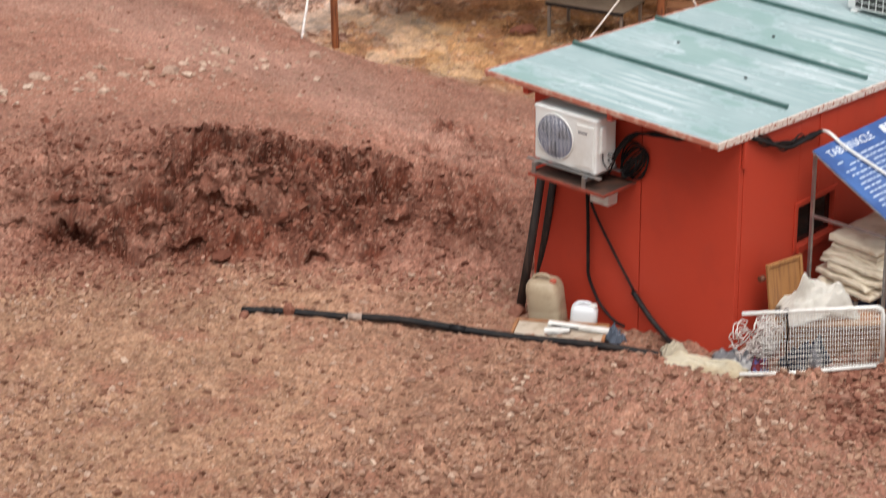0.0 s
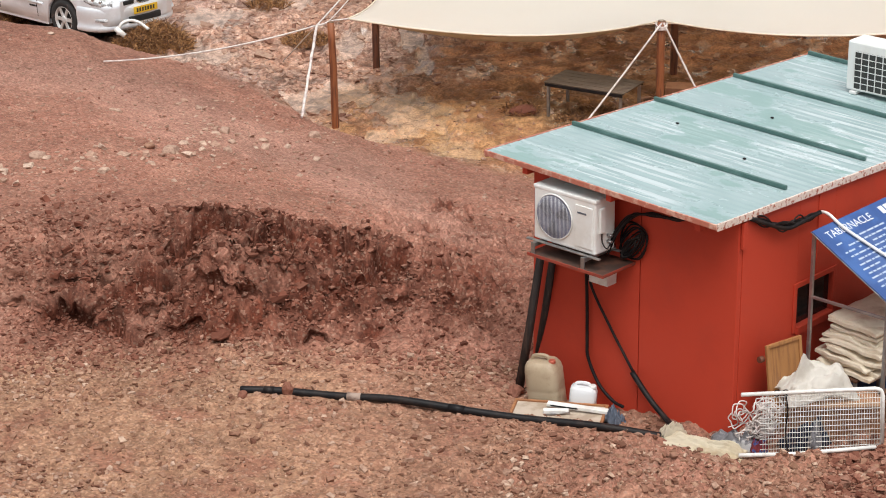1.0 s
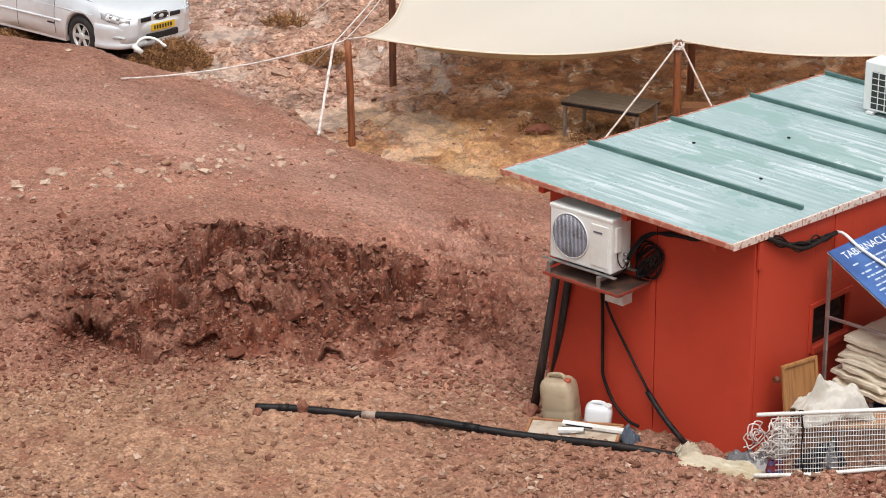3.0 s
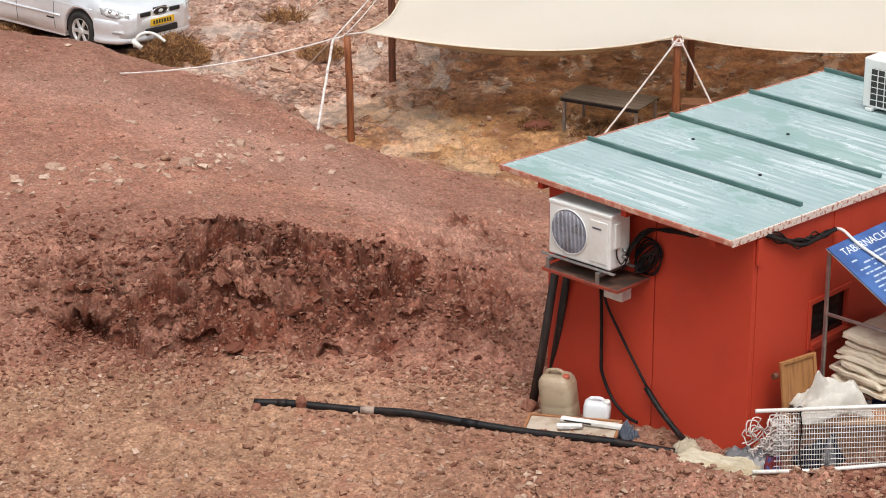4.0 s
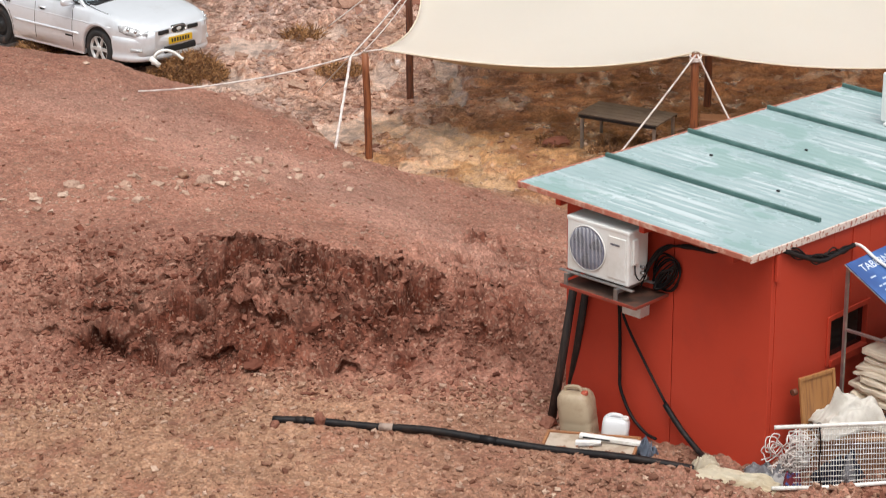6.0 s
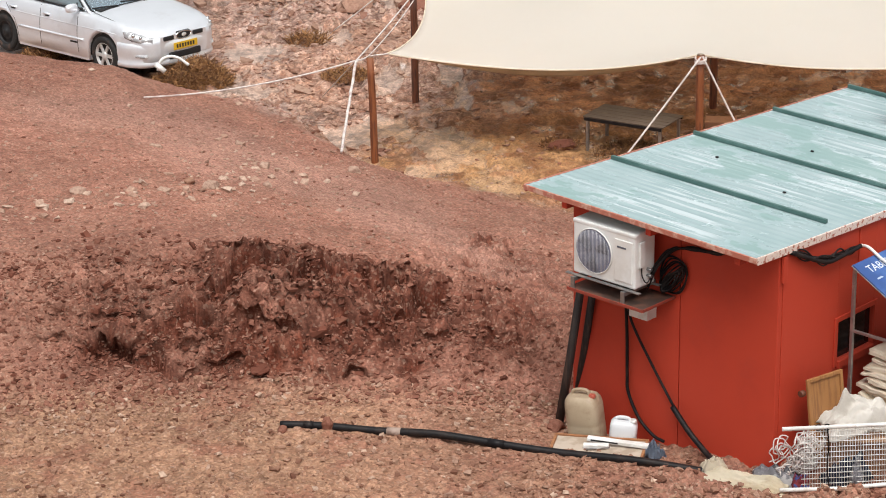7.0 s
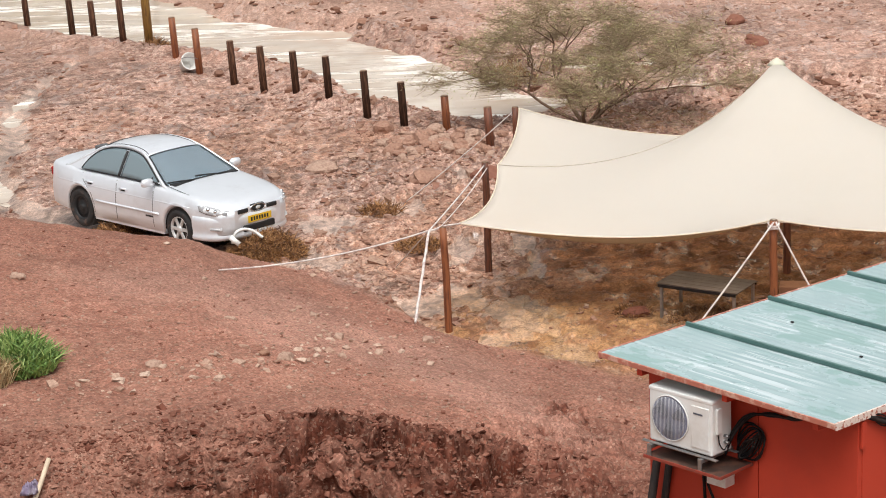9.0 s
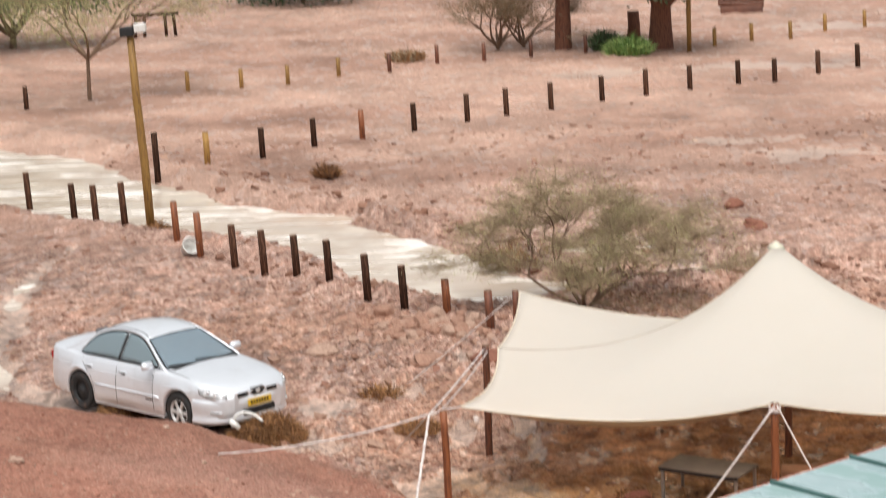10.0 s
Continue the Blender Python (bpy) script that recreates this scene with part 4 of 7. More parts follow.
def build_tray():
    x, y = 1.99, 19.15
    tray = thing("wooden_tray", "shallow wooden framed tray lying on the gravel", "tray", pose(x, y, gz(x, y) + 0.035, 2, -1, -16))
    part("panel", new_box((-0.42, -0.17, -0.01), (0.42, 0.17, 0.006), 0.003), material("tray_board", (0.50, 0.42, 0.34), 0.35, second=(0.36, 0.28, 0.21), scale=5), tray, "wet pale board")
    for lo, hi in (((-0.45, -0.195, -0.02), (0.45, -0.171, 0.022)), ((-0.45, 0.171, -0.02), (0.45, 0.195, 0.022)), ((-0.45, -0.17, -0.02), (-0.421, 0.17, 0.022)), ((0.421, -0.17, -0.02), (0.45, 0.17, 0.022))):
        part("rim", new_box(lo, hi, 0.005), TRAY_WOOD, tray)
    return pose(x, y, gz(x, y) + 0.035, 2, -1, -16)


TRAY = build_tray()
t = thing("plastic_tubes", "white plastic channel and tube pieces on a tray", "plastic channel", TRAY)
part("channel", new_box((-0.12, 0.02, 0.035), (0.50, 0.085, 0.07), 0.006, pose(0, 0, 0, 0, 2, -4)), PLASTIC_WHITE, t)
part("channel", new_box((-0.14, -0.06, 0.012), (0.10, 0.00, 0.05), 0.006, pose(0, 0, 0, 0, 0, 7)), PLASTIC_WHITE, t)
part("slot", new_box((-0.08, 0.012, 0.05), (0.18, 0.019, 0.062), 0.001, pose(0, 0, 0, 0, 2, -4)), BLACK, t, "dark slot")
part("rod", new_tube([(-0.10, -0.10, 0.02), (0.12, -0.04, 0.03)], 0.008), STEEL, t)


def cloth(name, label, category, m, size, amp, mat, seed, drape=None, n=30, thick=0.008):
    """A crumpled cloth with folds, lying on what is below it."""
    g = Grain(seed)
    bm = bmesh.new()
    grid = []
    u = np.linspace(-1, 1, n)
    U, V = np.meshgrid(u, u)
    edge = 1 - 0.16 * g.layers(U + 4, V + 2, 1.6, 3)
    Z = amp * (0.55 + 1.2 * np.abs(g.layers(U + 9, V + 3, 1.8, 4)) + 0.5 * g.layers(U * 0.6, V * 2, 2.4, 2))
    Z = np.maximum(Z, 0.0) * np.clip(1.25 - np.maximum(np.abs(U), np.abs(V)) ** 3 * 1.1, 0.05, 1)
    if drape:
        Z = Z + drape(U, V)
    for i in range(n):
        grid.append([bm.verts.new((size[0] * U[i, j] * edge[i, j], size[1] * V[i, j] * edge[i, j], Z[i, j])) for j in range(n)])
    for i in range(n - 1):
        for j in range(n - 1):
            bm.faces.new((grid[i][j], grid[i][j + 1], grid[i + 1][j + 1], grid[i + 1][j])).smooth = True
    bmesh.ops.solidify(bm, geom=bm.faces[:], thickness=thick)
    ob = mesh_object(name, bm, mat)
    ob.matrix_basis = m
    return tagged(ob, label, category)


SACKCLOTH = material("cream_sackcloth", (0.74, 0.665, 0.53), 0.9, second=(0.63, 0.54, 0.41), scale=5, bump=0.3, bump_scale=60, grime=(0.48, 0.37, 0.26), grime_scale=4)
WHITE_CLOTH = material("white_cloth", (0.86, 0.83, 0.77), 0.85, second=(0.74, 0.70, 0.63), scale=5, bump=0.3, bump_scale=50)
BLUE_CLOTH = material("blue_grey_cloth", (0.20, 0.24, 0.31), 0.85, second=(0.13, 0.16, 0.22), scale=7, bump=0.3, bump_scale=50)
GREY_CLOTH = material("grey_cloth", (0.30, 0.29, 0.31), 0.9, second=(0.70, 0.68, 0.68), scale=8, amount=(0.5, 0.58), bump=0.3, bump_scale=50)
CREAM_CLOTH = material("yellowed_cream_cloth", (0.84, 0.77, 0.62), 0.9, second=(0.72, 0.61, 0.43), scale=4, bump=0.3, bump_scale=50)
cloth("rag", "blue grey rag hanging over a tray's end", "rag", pose(2.50, 18.96, gz(2.50, 18.96) + 0.0, 0, 0, 30), (0.07, 0.10), 0.15, BLUE_CLOTH, 31)
cloth("canvas_sheet", "crumpled cream canvas sheet on the gravel", "cloth", pose(3.20, 18.20, gz(3.20, 18.20) + 0.0, 0, 0, -32), (0.40, 0.15), 0.085, CREAM_CLOTH, 33, n=60)
cloth("canvas_sheet", "small crumpled cream cloth by the hut corner", "cloth", pose(2.98, 18.50, gz(2.98, 18.5), 0, 0, 10), (0.12, 0.07), 0.10, SACKCLOTH, 37)
cloth("shirt", "grey and white bundle of cloth by the hut", "cloth", pose(3.50, 18.27, gz(3.50, 18.27), 0, 0, -25), (0.22, 0.13), 0.13, GREY_CLOTH, 35)
cloth("patterned_rag", "red and blue patterned rag", "rag", pose(3.68, 18.02, gz(3.68, 18.02), 0, 0, -10), (0.08, 0.05), 0.12, material("red_blue_cloth", (0.30, 0.05, 0.06), 0.8, second=(0.10, 0.14, 0.38), scale=18, amount=(0.5, 0.54)), 36)

# leaning dark posts
TARRED = material("tarred_pole", (0.020, 0.013, 0.011), 0.7, second=(0.055, 0.032, 0.024), scale=5, stretch=(7, 7, 0.7), bump=0.3, bump_scale=12)
for (bx, by), top, r in (((1.67, 19.92), (-2.20, -0.12, 1.22), 0.042), ((1.86, 20.26), (-2.10, -0.06, 1.20), 0.038)):
    t = thing("leaning_pole", "dark tarred pole leaning on the red hut", "pole", None, "leaning poles")
    a, b = Vector((bx, by, gz(bx, by) - 0.05)), hut_at(*top)
    part("pole", new_tube([a, a.lerp(b, 0.5) + Vector((0.006, 0, 0)), b], [r * 1.05, r, r * 0.95], 12), TARRED, t)

# the long black pipe
t = thing("water_pipe", "long black plastic pipe lying on the gravel", "pipe")
xy = [(-1.00, 19.70), (-0.62, 19.64), (-0.05, 19.50), (0.48, 19.33), (1.11, 19.12), (1.63, 18.95), (2.33, 18.68), (2.93, 18.46)]
pts = curve_points([(x, y, gz(x, y) + 0.035 + 0.01 * math.sin(3 * x)) for x, y in xy], 8)
part("pipe_body", new_tube(pts, 0.038, 14), BLACK, t)
DUSTY = material("dust_on_pipe", (0.36, 0.27, 0.22), 0.8, second=(0.22, 0.15, 0.12), scale=12)
for k in (5, 17, 30):
    a, b = Vector(pts[k]), Vector(pts[k + 2])
    part("collar", new_tube([a, b], 0.041, 14), DUSTY if k == 17 else BLACK, t, "muddy patch on the pipe" if k == 17 else "")

# ---- beside the long wall ----
SIGN_BLUE = material("sign_blue", (0.040, 0.092, 0.27), 0.35, second=(0.06, 0.14, 0.37), scale=3, grime=(0.14, 0.20, 0.36), grime_scale=2)


def build_sign():
    s = thing("sign_stand", "sloping blue information sign on a steel stand", "sign", HUT)
    a, b = Vector((0.20, 0.84, 1.79)), Vector((1.02, 0.84, 1.335))
    across = Vector((0, 1, 0))
    down = (b - a).normalized()
    nrm = across.cross(down)
    if nrm.z < 0:
        nrm = -nrm
    L, W = (b - a).length, 1.9
    m = Matrix((across, -down, nrm)).transposed().to_4x4()
    m.translation = a
    panel = part("panel", new_box((0, -L, -0.014), (W, 0, 0), 0.003, m), SIGN_BLUE, s, "blue printed panel")
    part("panel_edge", new_box((-0.006, -L - 0.006, -0.022), (W + 0.006, 0.006, -0.015), 0.002, m), STEEL, s)
    ink = material("sign_white", (0.72, 0.76, 0.80), 0.5)

    def words(text, size, x, y):
        cu = bpy.data.curves.new("lettering", "FONT")
        cu.body, cu.size, cu.extrude = text, size, 0.0008
        tmp = new("lettering", cu)
        me = bpy.data.meshes.new_from_object(tmp.evaluated_get(bpy.context.evaluated_depsgraph_get()))
        bpy.data.objects.remove(tmp)
        me.transform(m @ pose(x, y, 0.0015))
        me.materials.append(ink)
        ob = new("lettering", me)
        ob.parent = panel
        return ob

    bpy.context.view_layer.update()
    words("TABERNACLE", 0.118, 0.10, -0.15)
    bm = bmesh.new()
    for k in range(4):
        box(bm, (0.98 + 0.085 * k, -0.15, 0.0005), (1.045 + 0.085 * k, -0.06, 0.002), 0, m)
    part("lettering", bm, ink, panel)
    rs = random.Random(5)
    bm = bmesh.new()
    for row in range(12):
        y = -0.225 - 0.056 * row
        x = 0.10 + 0.02 * (row % 2)
        while x < 1.75:
            w = rs.uniform(0.03, 0.11)
            if rs.random() < 0.86 and not 0.86 < x < 0.94:
                box(bm, (x, y - 0.017, 0.0005), (min(x + w, 1.8), y, 0.002), 0, m)
            x += w + 0.018
    tagged(part("small_print", bm, material("faded_print", (0.46, 0.55, 0.68), 0.5), panel, "lines of small white print"), kind="stuff")
    for y in (0.87, 2.70):
        part("back_leg", new_box((0.19, y - 0.016, -0.05), (0.222, y + 0.016, 1.765), 0.004), STEEL, s)
        part("front_leg", new_box((1.0, y - 0.016, -0.05), (1.032, y + 0.016, 1.32), 0.004), STEEL, s)
        part("crossbar", new_box((0.223, y - 0.013, 1.13), (0.999, y + 0.013, 1.156), 0.003), STEEL, s)
    part("front_rail", new_box((1.005, 0.887, 1.28), (1.03, 2.683, 1.305), 0.003), STEEL, s)
    part("back_rail", new_box((0.195, 0.887, 1.70), (0.22, 2.683, 1.725), 0.003), STEEL, s)


build_sign()
hut_hose("conduit_tube", "white flexible conduit lying across the blue sign", [(0.045, 1.20, 1.84), (0.15, 1.17, 1.85), (0.32, 1.18, 1.755), (0.60, 1.27, 1.60), (0.90, 1.38, 1.435), (1.05, 1.44, 1.34)], 0.015, PLASTIC_WHITE)

FRAME_WOOD = material("honey_wood", (0.36, 0.17, 0.06), 0.5, second=(0.25, 0.11, 0.042), scale=3.5, stretch=(8, 8, 0.8), bump=0.15, bump_scale=15)
t = thing("wooden_board", "framed honey-coloured wooden board leaning on the hut", "board", HUT @ pose(0.30, 0.20, 0.0, 0, -9, -12))
part("panel", new_box((-0.012, 0.03, 0.03), (0.0, 0.40, 0.83), 0.003), FRAME_WOOD, t)
for lo, hi in (((-0.014, 0, 0), (0.018, 0.035, 0.86)), ((-0.014, 0.395, 0), (0.018, 0.43, 0.86)), ((-0.014, 0.035, 0), (0.018, 0.395, 0.035)), ((-0.014, 0.035, 0.825), (0.018, 0.395, 0.86))):
    part("frame", new_box(lo, hi, 0.006), FRAME_WOOD, t)
part("peg", new_tube([(-0.02, -0.02, 0.74), (-0.02, -0.07, 0.74)], 0.03, 10), WOOD, t)


cloth("white_sack", "crumpled white cloth heaped behind a wire panel", "cloth", HUT @ pose(0.56, 0.52, 0.37, 0, 0, 60), (0.36, 0.24), 0.13, WHITE_CLOTH, 44,
      lambda u, v: 0.20 * np.exp(-1.0 * (u * u + v * v)) + 0.13 * np.exp(-40 * ((u + 0.45) ** 2 + v * v)) - 0.10 * np.maximum(u, 0) ** 2, n=44)


def build_stack():
    """Folded canvas sheets, one over the other."""
    rs = random.Random(8)
    for k in range(12):
        bm = bmesh.new()
        n, path = 26, []
        lx, ly = 0.64 - 0.010 * k + rs.uniform(-0.08, 0.05), 1.36 - 0.022 * k
        g = Grain(60 + k)
        for side in (0, 1):
            for i in range(n + 1):
                f = i / n
                x = -lx / 2 + lx * f
                path.append((x if side == 0 else -x, (-0.019 if side == 0 else 0.019) * (1 - 0.3 * (2 * f - 1) ** 8)))
        rows = []
        for j in range(31):
            y = -ly / 2 + ly * j / 30
            end = 1 - 0.25 * abs(2 * j / 30 - 1) ** 6
            ring = []
            for x, z in path:
                wv = float(g.layers(np.array([x * 3 + 7]), np.array([y * 2.3]), 1.5, 3)[0])
                ring.append(bm.verts.new((x * (1 + 0.05 * wv) + 0.03 * wv, y + 0.02 * wv, z * end * (1.1 + 0.9 * wv) + 0.045 * wv - 0.05 * max(0, x) ** 2 * 4)))
            rows.append(ring)
        for a, b in zip(rows, rows[1:]):
            for i in range(len(path)):
                j = (i + 1) % len(path)
                bm.faces.new((a[i], a[j], b[j], b[i])).smooth = True
        bm.faces.new(rows[0][::-1])
        bm.faces.new(rows[-1])
        bmesh.ops.recalc_face_normals(bm, faces=bm.faces[:])
        ob = mesh_object("folded_canvas", bm, SACKCLOTH)
        ob.matrix_basis = HUT @ pose(0.52 + rs.uniform(-0.03, 0.03), 1.68 + rs.uniform(-0.05, 0.05), 0.465 + 0.0375 * k, rs.uniform(-2, 2), rs.uniform(2, 6), rs.uniform(-5, 5))
        tagged(ob, "folded thick cream canvas sheet in a pile", "canvas sheet", "folded canvas pile")


build_stack()
t = thing("plastic_crate", "blue plastic storage crate under folded canvas", "crate", HUT @ pose(0.58, 1.85, 0))
BLUE_PLASTIC = material("blue_plastic", (0.035, 0.075, 0.20), 0.4, second=(0.05, 0.10, 0.25), scale=5)
part("crate_body", new_box((-0.26, -0.45, 0.0), (0.26, 0.45, 0.38), 0.02), BLUE_PLASTIC, t)
part("crate_rim", new_box((-0.28, -0.47, 0.381), (0.28, 0.47, 0.425), 0.012), BLUE_PLASTIC, t)
t = thing("low_shelf", "dark low shelf under the folded canvas", "shelf", HUT @ pose(0.45, 1.15, 0))
part("shelf_top", new_box((-0.25, -0.22, 0.395), (0.25, 0.22, 0.42), 0.004), DARK_WOOD, t)
for x, y in ((-0.23, -0.2), (0.23, -0.2), (-0.23, 0.2), (0.23, 0.2)):
    part("leg", new_box((x - 0.015, y - 0.015, 0), (x + 0.015, y + 0.015, 0.394), 0.003), STEEL, t)


def build_basket():
    WICKER = material("brown_wicker", (0.22, 0.095, 0.04), 0.6, second=(0.13, 0.055, 0.025), scale=20, bump=0.4, bump_scale=60)
    t = thing("wicker_basket", "brown woven wicker basket beside the wire panel", "basket", HUT @ pose(1.0, 1.32, 0, 0, 0, 8))
    part("liner", new_box((-0.17, -0.24, 0.01), (0.17, 0.24, 0.26), 0.02), DARK_WOOD, t)
    for k in range(7):
        z = 0.03 + 0.036 * k
        bm = bmesh.new()
        n = 72
        pts = []
        for i in range(n + 1):
            f = i / n * 4
            s, q = int(f) % 4, f - int(f)
            x, y = [(-0.185 + 0.37 * q, -0.255), (0.185, -0.255 + 0.51 * q), (0.185 - 0.37 * q, 0.255), (-0.185, 0.255 - 0.51 * q)][s]
            o = 0.007 * math.cos(i * math.pi / 2 + k * math.pi)
            pts.append((x * (1 + o / 0.18), y * (1 + o / 0.25), z))
        tube(bm, pts, 0.017, 6, False)
        part("strand", bm, WICKER, t)


build_basket()


def build_rope_heap():
    rs = random.Random(3)
    t = thing("rope_heap", "tangled heap of thin white rope netting", "rope", pose(3.72, 18.30, gz(3.72, 18.3)))
    for k in range(18):
        pts, a = [], rs.uniform(0, 6)
        ox, oy, oz = rs.uniform(-0.18, 0.20), rs.uniform(-0.08, 0.08), rs.uniform(0.06, 0.40)
        oz *= 1 - 1.6 * abs(ox - 0.02)
        for i in range(22):
            a += rs.uniform(0.5, 1.1) * (1 if k % 2 else -1)
            r = rs.uniform(0.03, 0.085)
            ox, oz = ox + rs.gauss(0, 0.012), oz + rs.gauss(0, 0.012)
            pts.append((ox + r * math.cos(a), oy + rs.gauss(0, 0.03), max(0.012, oz + r * math.sin(a))))
        part("strand", new_tube(curve_points(pts, 5), 0.0065, 5), ROPE, t)


build_rope_heap()


def build_gate():
    """White tubular panel with welded wire mesh, propped upright on its long side."""
    m = pose(3.50, 17.93, 0.045, -9, 0, 2)
    g = thing("wire_panel", "white metal wire mesh panel leaning on its side", "wire panel", m)
    W, H, r = 1.28, 0.56, 0.019
    tubem = material("white_tube_paint", (0.80, 0.80, 0.77), 0.35, second=(0.70, 0.68, 0.64), scale=5, grime=(0.40, 0.30, 0.24), grime_scale=7)
    part("rail", new_tube([(0.0, 0, H), *curve_points([(W - 0.07, 0, H), (W - 0.02, 0, H - 0.02), (W, 0, H - 0.07)], 4), (W, 0, 0.05)], r, 10), tubem, g)
    part("rail", new_tube([(-0.02, 0, 0.0), (0.5, 0, -0.012), (W, 0, 0.02)], r, 10), tubem, g)
    for k in range(45):
        x = 0.20 + k * (W - 0.22) / 44
        part("mesh_wire", new_tube([(x, 0.004, 0.0), (x, 0.004, H - 0.01)], 0.0026, 5), tubem, g)
    for k in range(11):
        z = 0.045 + k * (H - 0.08) / 10
        part("mesh_wire", new_tube([(0.17, -0.004, z), (W - 0.01, -0.004, z)], 0.0036, 5), tubem, g)
    for x, z in ((0.40, H), (0.32, H), (0.42, 0.0)):
        part("tie", new_tube([(x + 0.028 * math.cos(a), 0.024 * math.cos(a * 2) * 0.3, z + 0.028 * math.sin(a)) for a in [i * math.tau / 12 for i in range(13)]], 0.005, 5), BLACK, g)
    part("tie", new_tube(curve_points([(0.40, -0.012, H), (0.415, -0.014, 0.4), (0.40, -0.014, 0.2), (0.42, -0.012, 0.0)], 4), 0.006, 5), BLACK, g, "black cord")


build_gate()
t = thing("cardboard_box", "brown cardboard box of odds and ends behind a wire panel", "box", HUT @ pose(0.66, 0.62, 0, 0, 0, 45))
part("box_body", new_box((-0.40, -0.16, 0), (0.42, 0.16, 0.38), 0.008), material("brown_card", (0.33, 0.165, 0.08), 0.8, second=(0.21, 0.10, 0.05), scale=9, stretch=(1, 1, 5)), t)
part("flap", new_box((-0.38, -0.26, 0.37), (0.40, -0.162, 0.38), 0.002), material("brown_card_flap", (0.33, 0.19, 0.10), 0.8, second=(0.25, 0.14, 0.08), scale=4), t)
cloth("navy_cloth", "dark blue crumpled cloth behind the wire panel", "cloth", pose(4.12, 18.13, gz(4.12, 18.13), 0, 0, 8), (0.24, 0.10), 0.22, material("navy_cloth", (0.030, 0.040, 0.075), 0.85, second=(0.06, 0.065, 0.085), scale=7), 52)
cloth("pale_rag", "crumpled pale grey rag behind the wire panel", "rag", pose(4.17, 17.99, gz(4.17, 17.99), 0, 0, 20), (0.06, 0.04), 0.20, GREY_CLOTH, 53, n=18)

# ---- the tent ----
FL, BL, BL2, FM, MID = (-0.025, 29.92, 0.785), (0.61, 32.9, 0.94), (1.20, 36.4, 0.98), (4.40, 29.34, 0.85), (4.98, 31.9, 0.60)
PEAK = (5.30, 35.0, 1.88)


def build_canopy():
    """The cloth as a net in tension (force densities) between mast and posts, with its own weight."""
    # bearing step, anchor
    anchors = {0: (0.17, 30.02, 0.80), 18: FM[:2] + (FM[2] + 0.01,), 36: (9.3, 29.0, 0.85), 48: (11.0, 33.5, 0.75), 60: (9.6, 37.8, 0.15), 74: (5.4, 37.9, 0.0), 88: (1.27, 36.4, 0.96), 96: (0.80, 33.0, 0.86)}
    na, nr = 108, 22
    idx = lambda r, a: 1 + (r - 1) * na + a % na
    n = 1 + na * nr
    A, B, Q = [], [], []

    def bar(i, j, q):
        A.append(i), B.append(j), Q.append(q)
    for a in range(na):
        fold_line = 2.6 if a in anchors else 1.0
        for r in range(nr):
            bar(0 if r == 0 else idx(r, a), idx(r + 1, a), fold_line * 1.28 * (0.12 + (r + 0.5) / nr))
        for r in range(1, nr + 1):
            bar(idx(r, a), idx(r, a + 1), 26.0 if r == nr else 0.78 / (0.10 + r / nr))
    A, B, Q = np.array(A), np.array(B), np.array(Q)
    D = np.zeros((n, n))
    np.add.at(D, (A, A), Q), np.add.at(D, (B, B), Q)
    np.add.at(D, (A, B), -Q), np.add.at(D, (B, A), -Q)
    fixed = [0] + [idx(nr, a) for a in anchors]
    place = np.array([PEAK, *anchors.values()])
    free = np.setdiff1d(np.arange(n), fixed)
    load = np.zeros((n, 3))
    for r in range(1, nr + 1):
        load[1 + (r - 1) * na:1 + r * na, 2] = -0.0095 * r / nr
    for a in range(na):
        load[idx(nr, a), 2] -= 0.17
    P = np.zeros((n, 3))
    P[fixed] = place
    P[free] = np.linalg.solve(D[np.ix_(free, free)], load[free] - D[np.ix_(free, fixed)] @ place)
    bm = bmesh.new()
    vs = [bm.verts.new(q) for q in P]
    for a in range(na):
        bm.faces.new((vs[0], vs[idx(1, a)], vs[idx(1, a + 1)]))
        for r in range(1, nr):
            bm.faces.new((vs[idx(r, a)], vs[idx(r + 1, a)], vs[idx(r + 1, a + 1)], vs[idx(r, a + 1)]))
    for f in bm.faces:
        f.smooth = True
    bmesh.ops.recalc_face_normals(bm, faces=bm.faces[:])
    bmesh.ops.solidify(bm, geom=bm.faces[:], thickness=0.004)
    edge = [Vector(P[idx(nr, a)]) for a in range(na + 1)]
    seams = [[Vector(P[idx(r, a)]) + Vector((0, 0, 0.009)) for r in range(2, nr + 1)] for a in anchors]
    return bm, edge, seams


def canvas_material():
    m = material("tent_canvas", (0.90, 0.875, 0.82), 0.9, second=(0.88, 0.855, 0.795), scale=0.7, bump=0.12, bump_scale=90)
    nt = m.node_tree
    b = nt.nodes["Principled BSDF"]
    tr = nt.nodes.new("ShaderNodeBsdfTranslucent")
    tr.inputs[0].default_value = (0.90, 0.84, 0.735, 1)
    mx = nt.nodes.new("ShaderNodeMixShader")
    mx.inputs[0].default_value = 0.56
    out = nt.nodes["Material Output"]
    nt.links.new(b.outputs[0], mx.inputs[1])
    nt.links.new(tr.outputs[0], mx.inputs[2])
    nt.links.new(mx.outputs[0], out.inputs[0])
    return m


TENT_CLOTH = canvas_material()
tent = thing("tent", "cream stretched canvas shade tent on wooden posts", "tent")
bm, edge, seams = build_canopy()
canopy = part("canopy", bm, TENT_CLOTH, tent)
part("hem", new_tube(edge, 0.012, 6), material("hem_cloth", (0.72, 0.63, 0.50), 0.9, second=(0.62, 0.53, 0.40), scale=4), canopy, "rolled hem")
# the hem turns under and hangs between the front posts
# strip added below the front edge; its beige is the canopy's shaded underside
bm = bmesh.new()
